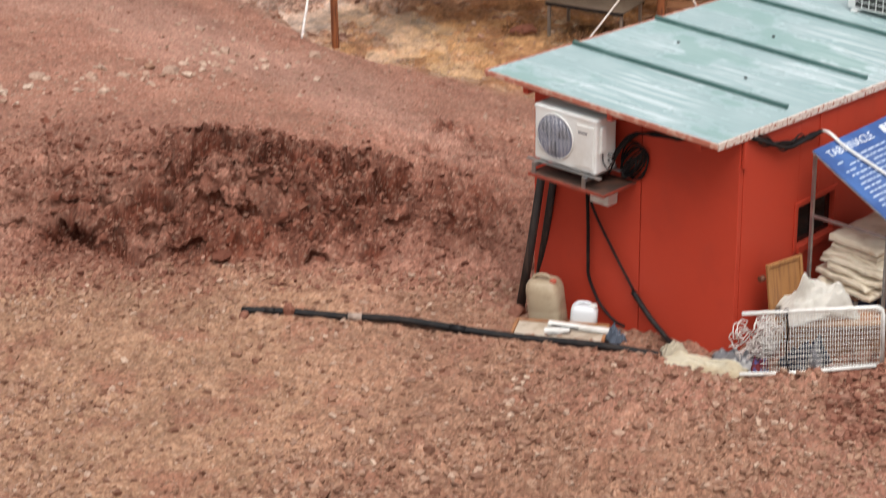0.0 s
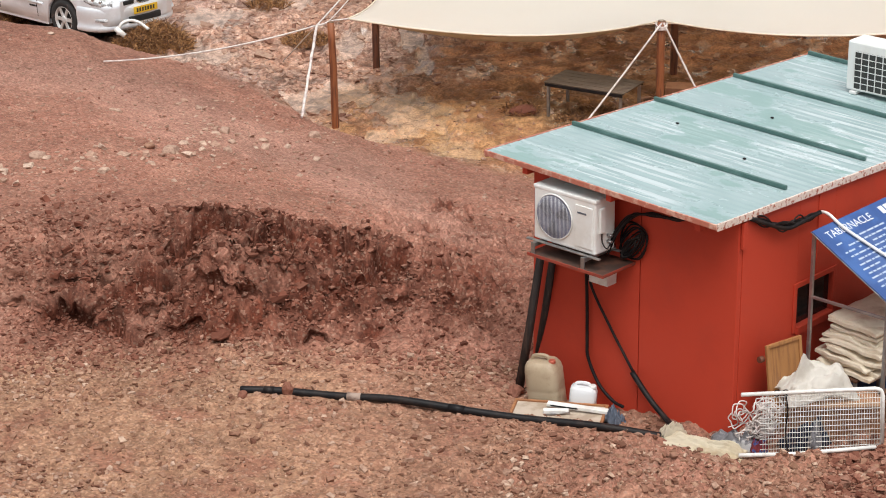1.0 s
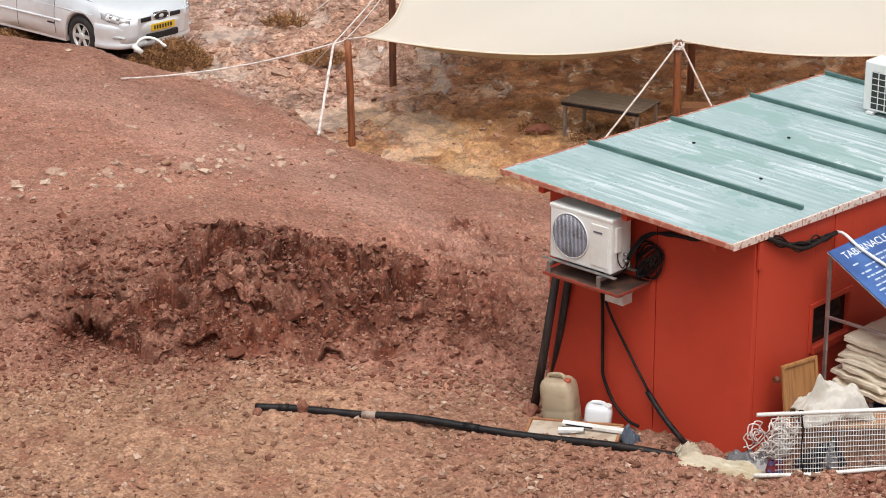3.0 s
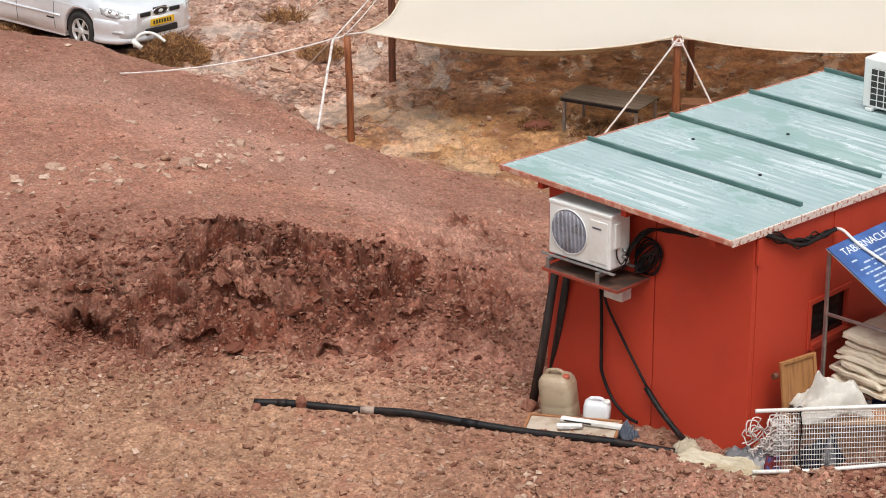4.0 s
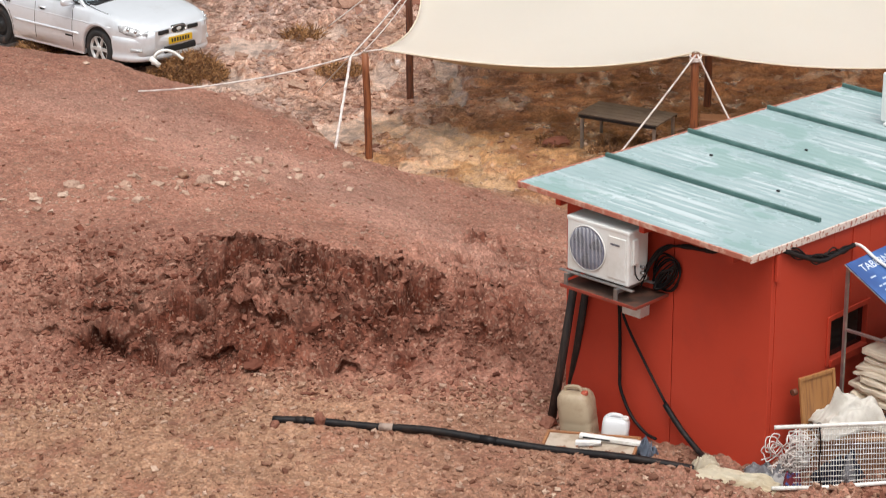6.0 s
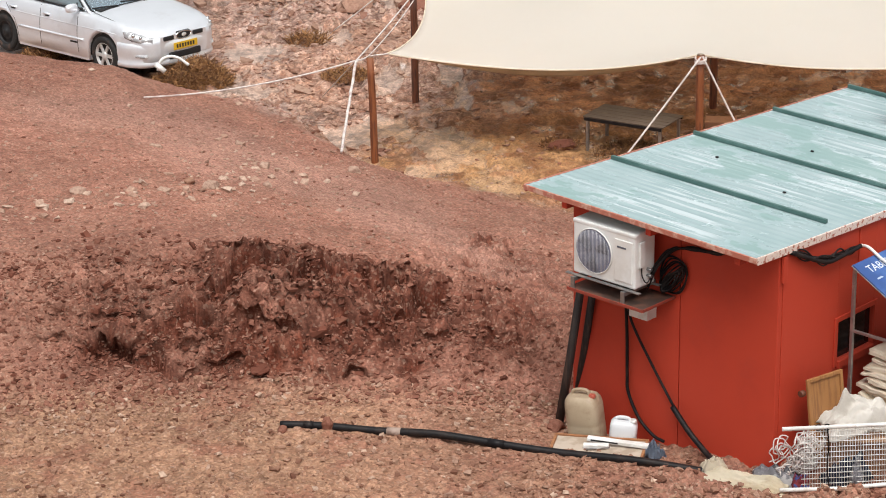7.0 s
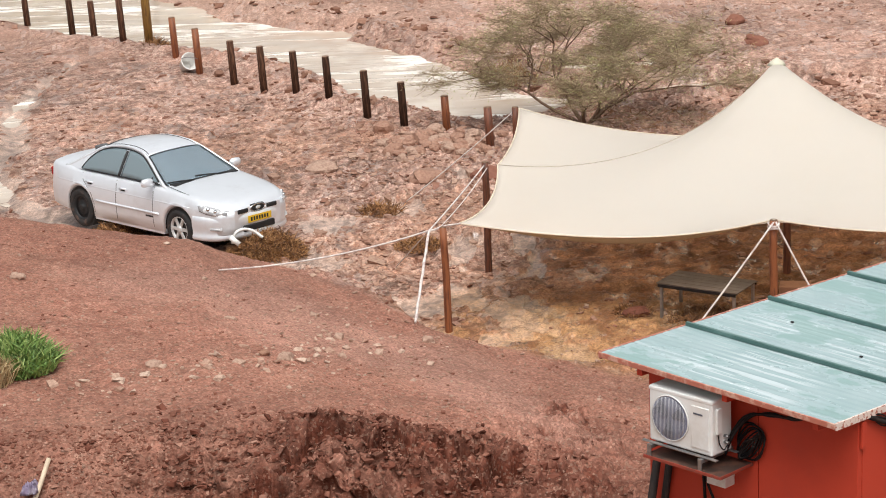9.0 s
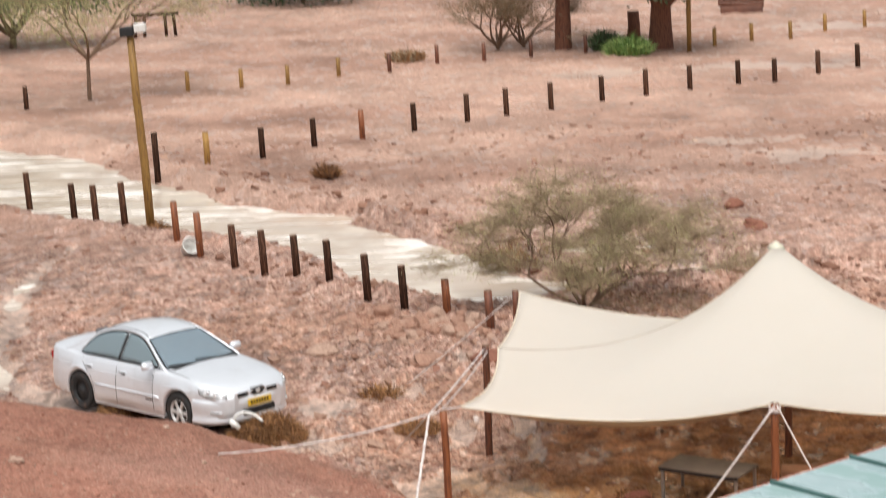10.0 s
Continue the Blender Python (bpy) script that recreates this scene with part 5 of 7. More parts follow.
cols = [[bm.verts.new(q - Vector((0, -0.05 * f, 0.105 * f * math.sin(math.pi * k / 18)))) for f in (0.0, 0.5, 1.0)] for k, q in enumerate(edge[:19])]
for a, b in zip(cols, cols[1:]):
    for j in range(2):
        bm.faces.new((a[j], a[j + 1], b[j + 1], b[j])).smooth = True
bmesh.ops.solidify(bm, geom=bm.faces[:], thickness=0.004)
part("underside_strip", bm, material("shaded_underside", (0.60, 0.49, 0.34), 0.9, second=(0.54, 0.43, 0.29), scale=3), canopy, "beige strip coloured as the front edge's shaded underside")
# thin darker tube draws the shaded line of the canopy's back-left fold
FOLD_LINE = material("fold_line_cloth", (0.52, 0.45, 0.36), 0.9, second=(0.62, 0.54, 0.43), scale=6)
for k in (7,):
    part("fold_line", new_tube(seams[k], 0.006, 5), FOLD_LINE, canopy)
bm = bmesh.new()
lathe(bm, [(0.15, -0.085), (0.10, -0.03), (0.045, 0.012), (0.012, 0.03)], 16, Matrix.Translation(PEAK))
part("peak_cap", bm, material("cap_cloth", (0.62, 0.60, 0.48), 0.85, second=(0.55, 0.52, 0.40), scale=6), canopy, "pale green-grey cap at the peak")


def build_post(name, label, x, y, top, r, mat, lean=(0, 0), group="tent posts"):
    z = gz(x, y)
    t = thing(name, label, "post", pose(x, y, z), group)
    n = 6
    pts = [(lean[0] * k / n + 0.004 * math.sin(5 * k + x), lean[1] * k / n, -0.25 + (top - z + 0.25) * k / n) for k in range(n + 1)]
    part("shaft", new_tube(pts, [r * (1.05 - 0.08 * k / n) for k in range(n + 1)], 12), mat, t)
    bm = bmesh.new()
    lathe(bm, [(r * 0.97, 0), (r * 0.8, 0.012)], 12, Matrix.Translation(pts[-1]))
    part("cut_end", bm, CUT_WOOD, t, "pale cut end")
    return t


CUT_WOOD = material("cut_wood_end", (0.22, 0.13, 0.08), 0.7, second=(0.12, 0.07, 0.045), scale=20)
BRIGHT_WOOD = material("orange_stained_wood", (0.26, 0.085, 0.030), 0.6, second=(0.13, 0.040, 0.018), scale=5, stretch=(7, 7, 0.6), bump=0.4, bump_scale=12)
build_post("tent_post", "reddish brown round wooden tent post in the mud", *FL, 0.052, BRIGHT_WOOD, (-0.03, 0))
build_post("tent_post", "dark brown round wooden tent post in the mud", *BL, 0.055, WOOD)
build_post("tent_post", "dark brown round wooden tent post in the mud", *BL2, 0.055, WOOD)
build_post("tent_post", "orange brown round wooden tent post roped at its top", *FM, 0.055, BRIGHT_WOOD)
build_post("tent_post", "dark brown round wooden tent post in the mud", *MID, 0.055, WOOD)
build_post("tent_mast", "tall wooden mast under the tent's peak", PEAK[0], PEAK[1], PEAK[2] - 0.03, 0.06, WOOD)
for q in ((9.35, 29.0, 0.87), (11.05, 33.5, 0.78), (9.65, 37.85, 0.18), (5.4, 37.95, 0.03)):
    build_post("tent_post", "dark brown round wooden tent post in the mud", *q, 0.055, WOOD)

KNOT = (-0.25, 29.9, 0.75)


def build_rope(label, a, b, r=0.012, sag=0.0, twist=False):
    t = thing("guy_rope", label, "rope", None, "guy ropes")
    pts = sagging(a, b, sag, 14)
    part("line", new_tube(pts, r, 6), ROPE, t)
    if twist:
        w = [q + Vector((0.011 * math.cos(i * 1.9), 0, 0.011 * math.sin(i * 1.9))) for i, q in enumerate(pts)]
        part("line", new_tube(curve_points(w, 3), r * 0.8, 6), ROPE, t)
    return t


g = lambda x, y, up=0.02: (x, y, gz(x, y) + up)
build_rope("white rope tying a tent post", KNOT, (-0.09, 29.92, 0.79), 0.014, 0.01, True)
build_rope("white rope tying the tent's corner to its post", (-0.06, 29.93, 0.80), (0.19, 30.02, 0.80), 0.012)
build_rope("long white guy rope to the earth bank", KNOT, g(-3.11, 29.31), 0.013, 0.10)
build_rope("doubled white guy rope down to the ground", KNOT, g(-0.47, 28.35), 0.018, 0.0, True)
build_rope("white guy rope between tent posts", KNOT, (0.60, 32.9, 0.90), 0.012, 0.02)
build_rope("pink and white guy rope between tent posts", (-0.12, 29.94, 0.76), (0.64, 32.88, 0.86), 0.009, 0.05)
build_rope("white guy rope from the tent's back corner", (1.18, 36.4, 0.92), g(-0.67, 36.9), 0.011, 0.03)
build_rope("thin guy rope slanting into the mud", KNOT, g(-0.80, 33.1), 0.009, 0.0)
build_rope("white guy rope behind the hut", (4.40, 29.30, 0.84), (3.05, 28.7, -0.70), 0.014, 0.02)
build_rope("pink and white guy rope behind the hut", (4.42, 29.30, 0.84), (5.2, 29.0, -0.70), 0.014, 0.02)
t = thing("rope_lashing", "rope lashing round a tent post's top", "rope")
for k in range(4):
    part("loop", new_tube([(FM[0] + 0.075 * math.cos(a), FM[1] + 0.075 * math.sin(a), FM[2] - 0.04 - 0.03 * k + 0.03 * math.sin(a + k)) for a in [i * math.tau / 14 for i in range(15)]], 0.012, 6), ROPE, t)

# ---- under the tent ----
t = thing("mud_table", "low dark table with steel legs standing in mud", "table", pose(3.60, 30.22, -0.755, 0, 0, -33))
TABLE = material("dark_wet_board", (0.090, 0.064, 0.047), 0.5, spec=0.3, second=(0.14, 0.10, 0.075), scale=4, stretch=(1, 8, 8))
top = part("tabletop", new_box((-0.60, -0.33, 0.475), (0.60, 0.33, 0.49), 0.003), TABLE, t)
for k in range(5):
    y = -0.34 + 0.136 * k
    part("plank", new_box((-0.62, y + 0.003, 0.491), (0.62, y + 0.133, 0.506), 0.003), TABLE, top)
for lo, hi in (((-0.60, -0.342, 0.445), (0.60, -0.331, 0.488)), ((-0.60, 0.331, 0.445), (0.60, 0.342, 0.488))):
    part("apron", new_box(lo, hi, 0.003), BLACK, t)
for x, y in ((-0.56, -0.30), (0.56, -0.30), (-0.56, 0.30), (0.56, 0.30)):
    part("leg", new_box((x - 0.02, y - 0.02, -0.1), (x + 0.02, y + 0.02, 0.474), 0.004), STEEL, t)
# printed orange cardboard box to the right of the table
t = thing("orange_card_box", "orange brown cardboard box standing in the mud", "crate", pose(4.92, 30.75, gz(4.92, 30.75), 0, 0, -12))
part("crate_body", new_box((-0.22, -0.16, 0), (0.22, 0.16, 0.22), 0.006), material("orange_card", (0.42, 0.21, 0.12), 0.8, second=(0.34, 0.16, 0.09), scale=5), t)
for x in (-0.09, 0.05):
    part("mark", new_box((x, -0.165, 0.08), (x + 0.06, -0.161, 0.16), 0.001), material("brown_print", (0.22, 0.085, 0.05), 0.8), t, "dark printed mark")


def straw(name, label, category, m, radius, height, count, mats, seed, blade=0.25, width=0.006, upright=0.2, parent=None):
    """A heap or tuft of many thin blades."""
    rs = np.random.RandomState(seed)
    v, f, mi = [], [], []
    for k in range(count):
        a, r = rs.uniform(0, math.tau), radius * math.sqrt(rs.uniform(0, 1))
        x, y = r * math.cos(a), r * math.sin(a)
        z = height * (1 - (r / radius) ** 2) * rs.uniform(0, 1) * (1 - upright)
        way = np.array([rs.normal(), rs.normal(), rs.normal() * 0.35 + upright * 4])
        way /= np.linalg.norm(way)
        L = blade * rs.uniform(0.5, 1.3)
        side = np.cross(way, [rs.normal(), rs.normal(), rs.normal()])
        side *= width / np.linalg.norm(side)
        p = np.array([x, y, z])
        bend = np.array([rs.normal() * 0.2, rs.normal() * 0.2, -0.25 * upright]) * L
        i = len(v)
        mid, tip = p + way * L * 0.55, p + way * L + bend
        v += [p - side, p + side, mid + side * 0.9, mid - side * 0.9, tip]
        f += [(i, i + 1, i + 2, i + 3), (i + 3, i + 2, i + 4)]
        mi += [k % len(mats)] * 2
    me = bpy.data.meshes.new(name)
    me.from_pydata([tuple(q) for q in v], [], f)
    me.polygons.foreach_set("material_index", mi)
    for mm in mats:
        me.materials.append(mm)
    ob = new(name, me)
    if parent:
        ob.parent = parent
    else:
        ob.matrix_basis = m
        tagged(ob, label, category, kind="stuff")
    return ob


BRUSH = [material("brown_brush", (0.27, 0.125, 0.045), 0.85), material("tan_brush", (0.40, 0.205, 0.080), 0.85), material("dark_brush", (0.13, 0.060, 0.028), 0.85)]
GREEN = [material("fresh_green_leaf", (0.19, 0.31, 0.075), 0.6), material("mid_green_leaf", (0.11, 0.20, 0.050), 0.6), material("light_green_leaf", (0.33, 0.42, 0.13), 0.6)]
DRY = [material("dry_grass", (0.42, 0.30, 0.15), 0.8), material("pale_dry_grass", (0.52, 0.40, 0.22), 0.8), material("brown_dry_grass", (0.28, 0.18, 0.085), 0.8)]
straw("brush_heap", "brown flood-borne brush against the car's front", "brush", pose(-2.78, 34.05, -0.70), 0.58, 0.50, 5200, BRUSH, 1, 0.12, 0.006)
straw("brush_heap", "brown flood-borne brush against the car's front", "brush", pose(-3.15, 33.85, -0.70), 0.38, 0.34, 2000, BRUSH, 2, 0.11, 0.006)
straw("brush_heap", "brown brush caught by the car's rear wheel", "brush", pose(-5.42, 35.75, -0.74), 0.42, 0.30, 2000, BRUSH, 3, 0.12, 0.006)
straw("brush_heap", "clump of brown flood debris in the mud", "brush", pose(-0.45, 34.2, gz(-0.45, 34.2)), 0.40, 0.14, 1300, BRUSH, 4, 0.10, 0.006)
straw("brush_heap", "dark brush and debris under a low table", "brush", pose(3.60, 30.05, gz(3.60, 30.05)), 0.55, 0.17, 2400, [BRUSH[2], BRUSH[0]], 5, 0.11, 0.006)
straw("brush_heap", "small clump of flood debris in the mud", "brush", pose(2.59, 30.35, gz(2.59, 30.35)), 0.30, 0.07, 420, [BRUSH[2], BRUSH[0]], 6, 0.09, 0.006)
straw("brush_heap", "small clump of flood debris in the mud", "brush", pose(-1.1, 36.6, gz(-1.1, 36.6)), 0.35, 0.12, 500, BRUSH, 7, 0.18, 0.007)
straw("brush_heap", "ring of brush round the lamp pole's foot", "brush", pose(-6.6, 51.9, gz(-6.6, 51.9)), 0.35, 0.25, 500, BRUSH, 8, 0.25, 0.01)
straw("weed", "fresh green weed on the earth bank", "weed", pose(-4.90, 24.25, gz(-4.90, 24.25) - 0.02), 0.42, 0.62, 3400, GREEN, 9, 0.24, 0.009, 0.45)
straw("dry_grass_tuft", "dry straw-coloured grass tuft on the earth bank", "grass", pose(-5.12, 23.75, gz(-5.12, 23.75) - 0.02), 0.22, 0.30, 1200, DRY, 10, 0.30, 0.006, 0.6)

# bent white plastic pipe caught in the brush
t = thing("bent_pipe", "bent white plastic pipe lying in brush by the car", "pipe", pose(0, 0, 0))
part("pipe_body", new_tube(curve_points([(-3.34, 33.80, -0.42), (-3.29, 33.84, -0.27), (-3.17, 33.86, -0.21), (-3.02, 33.84, -0.23), (-2.86, 33.80, -0.34)], 6), 0.024, 10), PLASTIC_WHITE, t)
part("pipe_end", new_tube([(-3.36, 33.72, -0.29), (-3.22, 33.68, -0.40)], 0.042, 12), PLASTIC_WHITE, t)
# pale pole with a ribbon on the bank's foot
t = thing("bent_pole", "bent pale pole with a purple ribbon on the bank", "pole")
pts = [(-4.16, 21.62, 0.28), (-4.26, 21.30, 0.16), (-4.36, 21.12, 0.13), (-4.52, 20.97, 0.12), (-4.74, 20.82, 0.10), (-5.0, 20.68, 0.06)]
pts = curve_points([(x, y, gz(x, y) + up * 0.5 + 0.02) for x, y, up in pts], 6)
part("pole_body", new_tube(pts, 0.026, 8), material("pale_pole", (0.62, 0.50, 0.36), 0.6, second=(0.52, 0.41, 0.30), scale=8), t)
c = Vector(pts[4])
ob = cloth("ribbon", "", "", Matrix.Translation((c.x - 0.10, c.y - 0.05, c.z - 0.06)), (0.09, 0.12), 0.10, material("purple_ribbon", (0.34, 0.28, 0.40), 0.7, second=(0.50, 0.44, 0.52), scale=9), 71, n=18)
ob.parent = t
for key in ("label", "category"):
    if key in ob:
        del ob[key]

# ---- the car ----
def car_paint():
    m = material("silver_car_paint", (0.86, 0.895, 0.94), 0.40, 0.50, second=(0.82, 0.855, 0.90), scale=2, grime=(0.74, 0.755, 0.78), grime_scale=1.5)
    b = m.node_tree.nodes["Principled BSDF"]
    b.inputs["Coat Weight"].default_value, b.inputs["Coat Roughness"].default_value = 0.6, 0.06
    return m


def glass_material():
    # pale blue body colour stands in for the sky the glass reflects
    m = material("car_glass", (0.46, 0.58, 0.66), 0.05, spec=1.0)
    b = m.node_tree.nodes["Principled BSDF"]
    b.inputs["Transmission Weight"].default_value, b.inputs["IOR"].default_value = 0.62, 1.8
    return m


PAINT, GLASS = car_paint(), glass_material()
# side panes hold some reflected sky in their colour too
SIDE_GLASS = material("side_glass", (0.24, 0.31, 0.34), 0.06, spec=1.0)
SIDE_GLASS.node_tree.nodes["Principled BSDF"].inputs["Transmission Weight"].default_value = 0.25
TYRE = material("tyre_rubber", (0.022, 0.021, 0.021), 0.8, second=(0.10, 0.06, 0.045), scale=9, amount=(0.5, 0.7))
RIM = material("silver_wheel", (0.66, 0.66, 0.65), 0.35, 0.3, second=(0.46, 0.43, 0.40), scale=8)
GAP = material("dark_gap", (0.015, 0.015, 0.016), 0.6)
CHROME = material("chrome", (0.65, 0.65, 0.66), 0.15, 1.0)
LENS = material("lamp_lens", (0.40, 0.41, 0.42), 0.08, second=(0.72, 0.73, 0.74), scale=11, amount=(0.5, 0.56))


def build_wheel(parent, x, y, hub_mat, spokes):
    """A tyre with tread shoulders and a rim; outside faces -y or +y."""
    s = 1 if y > 0 else -1
    m = Matrix.Translation((x, y, 0.31)) @ Matrix.Rotation(radians(-90 * s), 4, "X")
    bm = bmesh.new()
    lathe(bm, [(0.19, -0.09), (0.27, -0.095), (0.302, -0.075), (0.31, -0.05), (0.31, 0.05), (0.302, 0.078), (0.27, 0.095), (0.205, 0.085), (0.19, 0.05)], 36, m)
    wheel = part("wheel", bm, TYRE, parent, "muddy black tyre")
    bm = bmesh.new()
    lathe(bm, [(0.188, -0.02), (0.192, 0.03), (0.205, 0.086), (0.198, 0.088), (0.186, 0.055), (0.17, 0.045)], 36, m)
    part("rim", bm, hub_mat, wheel)
    bm = bmesh.new()
    if spokes:
        for k in range(6):
            box(bm, (0.03, -0.028, 0.055), (0.188, 0.028, 0.078), 0.006, m @ Matrix.Rotation(k * math.tau / 6, 4, "Z"))
        lathe(bm, [(0.062, 0.04), (0.06, 0.085), (0.03, 0.092)], 18, m)
    else:
        lathe(bm, [(0.16, 0.03), (0.12, 0.055), (0.06, 0.05), (0.055, 0.08), (0.03, 0.085)], 24, m)
    part("spokes" if spokes else "hub", bm, hub_mat, wheel)


def build_car():
    car = thing("car", "silver saloon car stranded in mud and brush", "car", pose(-3.64, 34.99, -0.64, -1.0, -0.8, -44.4))
    sx = [-3.50, -3.47, -3.38, -3.15, -2.8, -2.5, -2.0, -1.2, -0.6, -0.35, 0.0, 0.30, 0.55, 0.72, 0.84, 0.91, 0.945]
    sw = [0.55, 0.66, 0.755, 0.815, 0.845, 0.855, 0.86, 0.86, 0.86, 0.858, 0.85, 0.838, 0.81, 0.765, 0.68, 0.57, 0.42]
    sz = [0.90, 0.965, 1.0, 1.01, 0.985, 0.95, 0.95, 0.945, 0.94, 0.945, 0.905, 0.87, 0.83, 0.79, 0.745, 0.69, 0.63]
    sb = [0.42, 0.33, 0.27, 0.25, 0.22, 0.20, 0.20, 0.20, 0.20, 0.20, 0.20, 0.22, 0.23, 0.24, 0.25, 0.28, 0.33]
    xs = np.arange(-3.50, 0.9451, 0.0254)
    ker = np.exp(-np.linspace(-2, 2, 9) ** 2)
    ker /= ker.sum()
    sm = lambda q: np.convolve(np.pad(np.interp(xs, sx, q), 4, mode="edge"), ker, "valid")
    w, zt, zb0 = sm(sw), sm(sz), sm(sb)
    zb = zb0.copy()
    for cx in (0.0, -2.525):
        d = np.abs(xs - cx)
        zb = np.where(d < 0.365, np.maximum(zb, 0.30 + np.sqrt(np.maximum(0.365 ** 2 - d ** 2, 0))), zb)
    bm = bmesh.new()
    rows, rows_co = [], []
    for x, ww, t, b, b0 in zip(xs, w, zt, zb, zb0):
        k = max(b, b0)
        sec = [(ww - 0.05, k), (ww - 0.012, k + 0.02), (ww + 0.004, max(0.40, k + 0.04)), (ww + 0.006, max(0.55, k + 0.06)), (ww - 0.002, max(0.665, k + 0.075)), (ww - 0.016, max(0.72, k + 0.09) if t > 0.85 else t - 0.09),
               (ww - 0.038, t - 0.075), (ww - 0.085, t - 0.025), (ww - 0.17, t - 0.004), (ww * 0.55, t + 0.018), (ww * 0.25, t + 0.028), (0, t + 0.030)]
        zprev = -1
        ring = []
        for y, z in sec:
            z = max(z, zprev + 0.001)
            zprev = z
            ring.append((max(y, 0.0), z))
        rows_co.append(ring)
        full = [(-y, z) for y, z in ring] + [(y, z) for y, z in ring[-2::-1]]
        rows.append([bm.verts.new((x, y, z)) for y, z in full])
    for a, b in zip(rows, rows[1:]):
        for i in range(len(a) - 1):
            bm.faces.new((a[i], a[i + 1], b[i + 1], b[i])).smooth = True
    bm.faces.new(rows[0])
    bm.faces.new(rows[-1][::-1])
    bmesh.ops.recalc_face_normals(bm, faces=bm.faces[:])
    body = part("body", bm, PAINT, car)

    def side_y(x, z):
        """Half width of the body at length x and height z."""
        row = rows_co[int(np.argmin(np.abs(xs - x)))]
        return float(np.interp(z, [q[1] for q in row], [q[0] for q in row]))

    def skin(x, z, s, off=0.004):
        return Vector((x, s * (side_y(x, z) + off), z))
    part("underbody", new_box((-3.1, -0.64, 0.19), (0.70, 0.64, 0.30), 0.02), GAP, car, "black underside")
    for cx in (0.0, -2.525):
        bm = bmesh.new()
        tube(bm, [(cx, -0.80, 0.33), (cx, 0.80, 0.33)], 0.352, 28)
        part("wheel_well", bm, GAP, car, "dark wheel arch")

    # cabin: S maps length and height on the side to a place
    def S(x, h, side):
        return Vector((x, side * (0.765 - 0.225 * h - 0.03 * h * h), 0.945 + 0.425 * h))

    # one smooth skin over screen, roof and rear window: line of the middle, and its edges on the sides
    cx = np.linspace(-3.04, -0.28, 277)
    line = np.interp(cx, [-3.0, -2.88, -2.7, -2.45, -2.2, -2.0, -1.75, -1.45, -1.2, -1.05, -0.85, -0.6, -0.36, -0.30],
                     [0.99, 1.02, 1.10, 1.235, 1.355, 1.41, 1.437, 1.437, 1.405, 1.35, 1.245, 1.10, 0.965, 0.94])
    line = np.convolve(np.pad(line, 9, mode="edge"), np.hanning(21)[1:-1] / np.hanning(21).sum(), "valid")
    top_z = lambda x: float(np.interp(x, cx, line))
    edge_h = lambda x: max((top_z(x) - 0.045 - 0.945) / 0.425, 0.0)
    bow = lambda x: float(np.interp(x, [-2.95, -2.1, -1.6, -1.05, -0.33], [-0.10, -0.04, 0.0, 0.04, 0.11]))

    def over(x, f, lift=0.0):
        h = edge_h(x)
        return Vector((x + bow(x) * (1 - f * f), f * (0.765 - 0.225 * h - 0.03 * h * h), top_z(x) - 0.045 * abs(f) ** 2.6 + lift))

    def strip(name, x0, x1, f0, f1, mat, thick=0.012, label="", lift=0.0):
        bm = bmesh.new()
        g2 = [[bm.verts.new(over(x, f, lift)) for f in np.linspace(f0, f1, 15)] for x in np.linspace(x0, x1, 25)]
        for a, b in zip(g2, g2[1:]):
            for j in range(14):
                bm.faces.new((a[j], a[j + 1], b[j + 1], b[j])).smooth = True
        bmesh.ops.recalc_face_normals(bm, faces=bm.faces[:])
        if sum(q.normal.z for q in bm.faces) < 0:
            bmesh.ops.reverse_faces(bm, faces=bm.faces[:])
        bmesh.ops.solidify(bm, geom=bm.faces[:], thickness=thick)
        return part(name, bm, mat, car, label)
    roof = strip("roof", -1.035, -2.125, -1, 1, PAINT, 0.02)
    screen = strip("windscreen", -0.37, -1.03, -0.93, 0.93, GLASS, 0.006, "clear glass with reflected sky put into its colour")
    back = strip("rear_window", -2.13, -2.80, -0.90, 0.90, GLASS, 0.006, "clear glass")
    strip("boot_edge", -2.805, -3.02, -1, 1, PAINT)
    for glass, f, x0, x1 in ((screen, 0.93, -0.37, -1.03), (back, 0.90, -2.13, -2.80)):
        rim = [over(x0, g, 0.003) for g in np.linspace(-f, f, 13)] + [over(x, f, 0.003) for x in np.linspace(x0, x1, 13)] + [over(x1, g, 0.003) for g in np.linspace(f, -f, 13)] + [over(x, -f, 0.003) for x in np.linspace(x1, x0, 13)]
        part("seal", new_tube(rim, 0.0085, 6), GAP, glass, "black rubber seal")
    for s in (-1, 1):
        part("roof_moulding", new_tube([over(x, s * 0.90, 0.001) for x in np.linspace(-1.07, -2.10, 20)], 0.007, 6), GAP, roof, "dark roof moulding")
        part("pillar", new_tube([over(x, s * 0.985, -0.012) for x in np.linspace(-0.34, -1.06, 14)], 0.026, 8), PAINT, car)
        part("roof_rail", new_tube([over(x, s * 0.985, -0.014) for x in np.linspace(-1.02, -2.16, 20)], 0.028, 8), PAINT, car)
        part("rear_pillar", new_tube([over(x, s * 0.965, -0.014) for x in np.linspace(-2.12, -2.96, 16)], 0.032, 8), PAINT, car)
        strip("rear_pillar", -2.12, -2.90, s * 0.90, s * 1.0, PAINT)
        # painted side under the roof's edge, and the windows set into it
        bm = bmesh.new()
        cols = [[bm.verts.new(S(x, edge_h(x) * j / 5, s) - Vector((0, s * 0.006, 0))) for j in range(6)] for x in np.linspace(-0.42, -2.98, 44)]
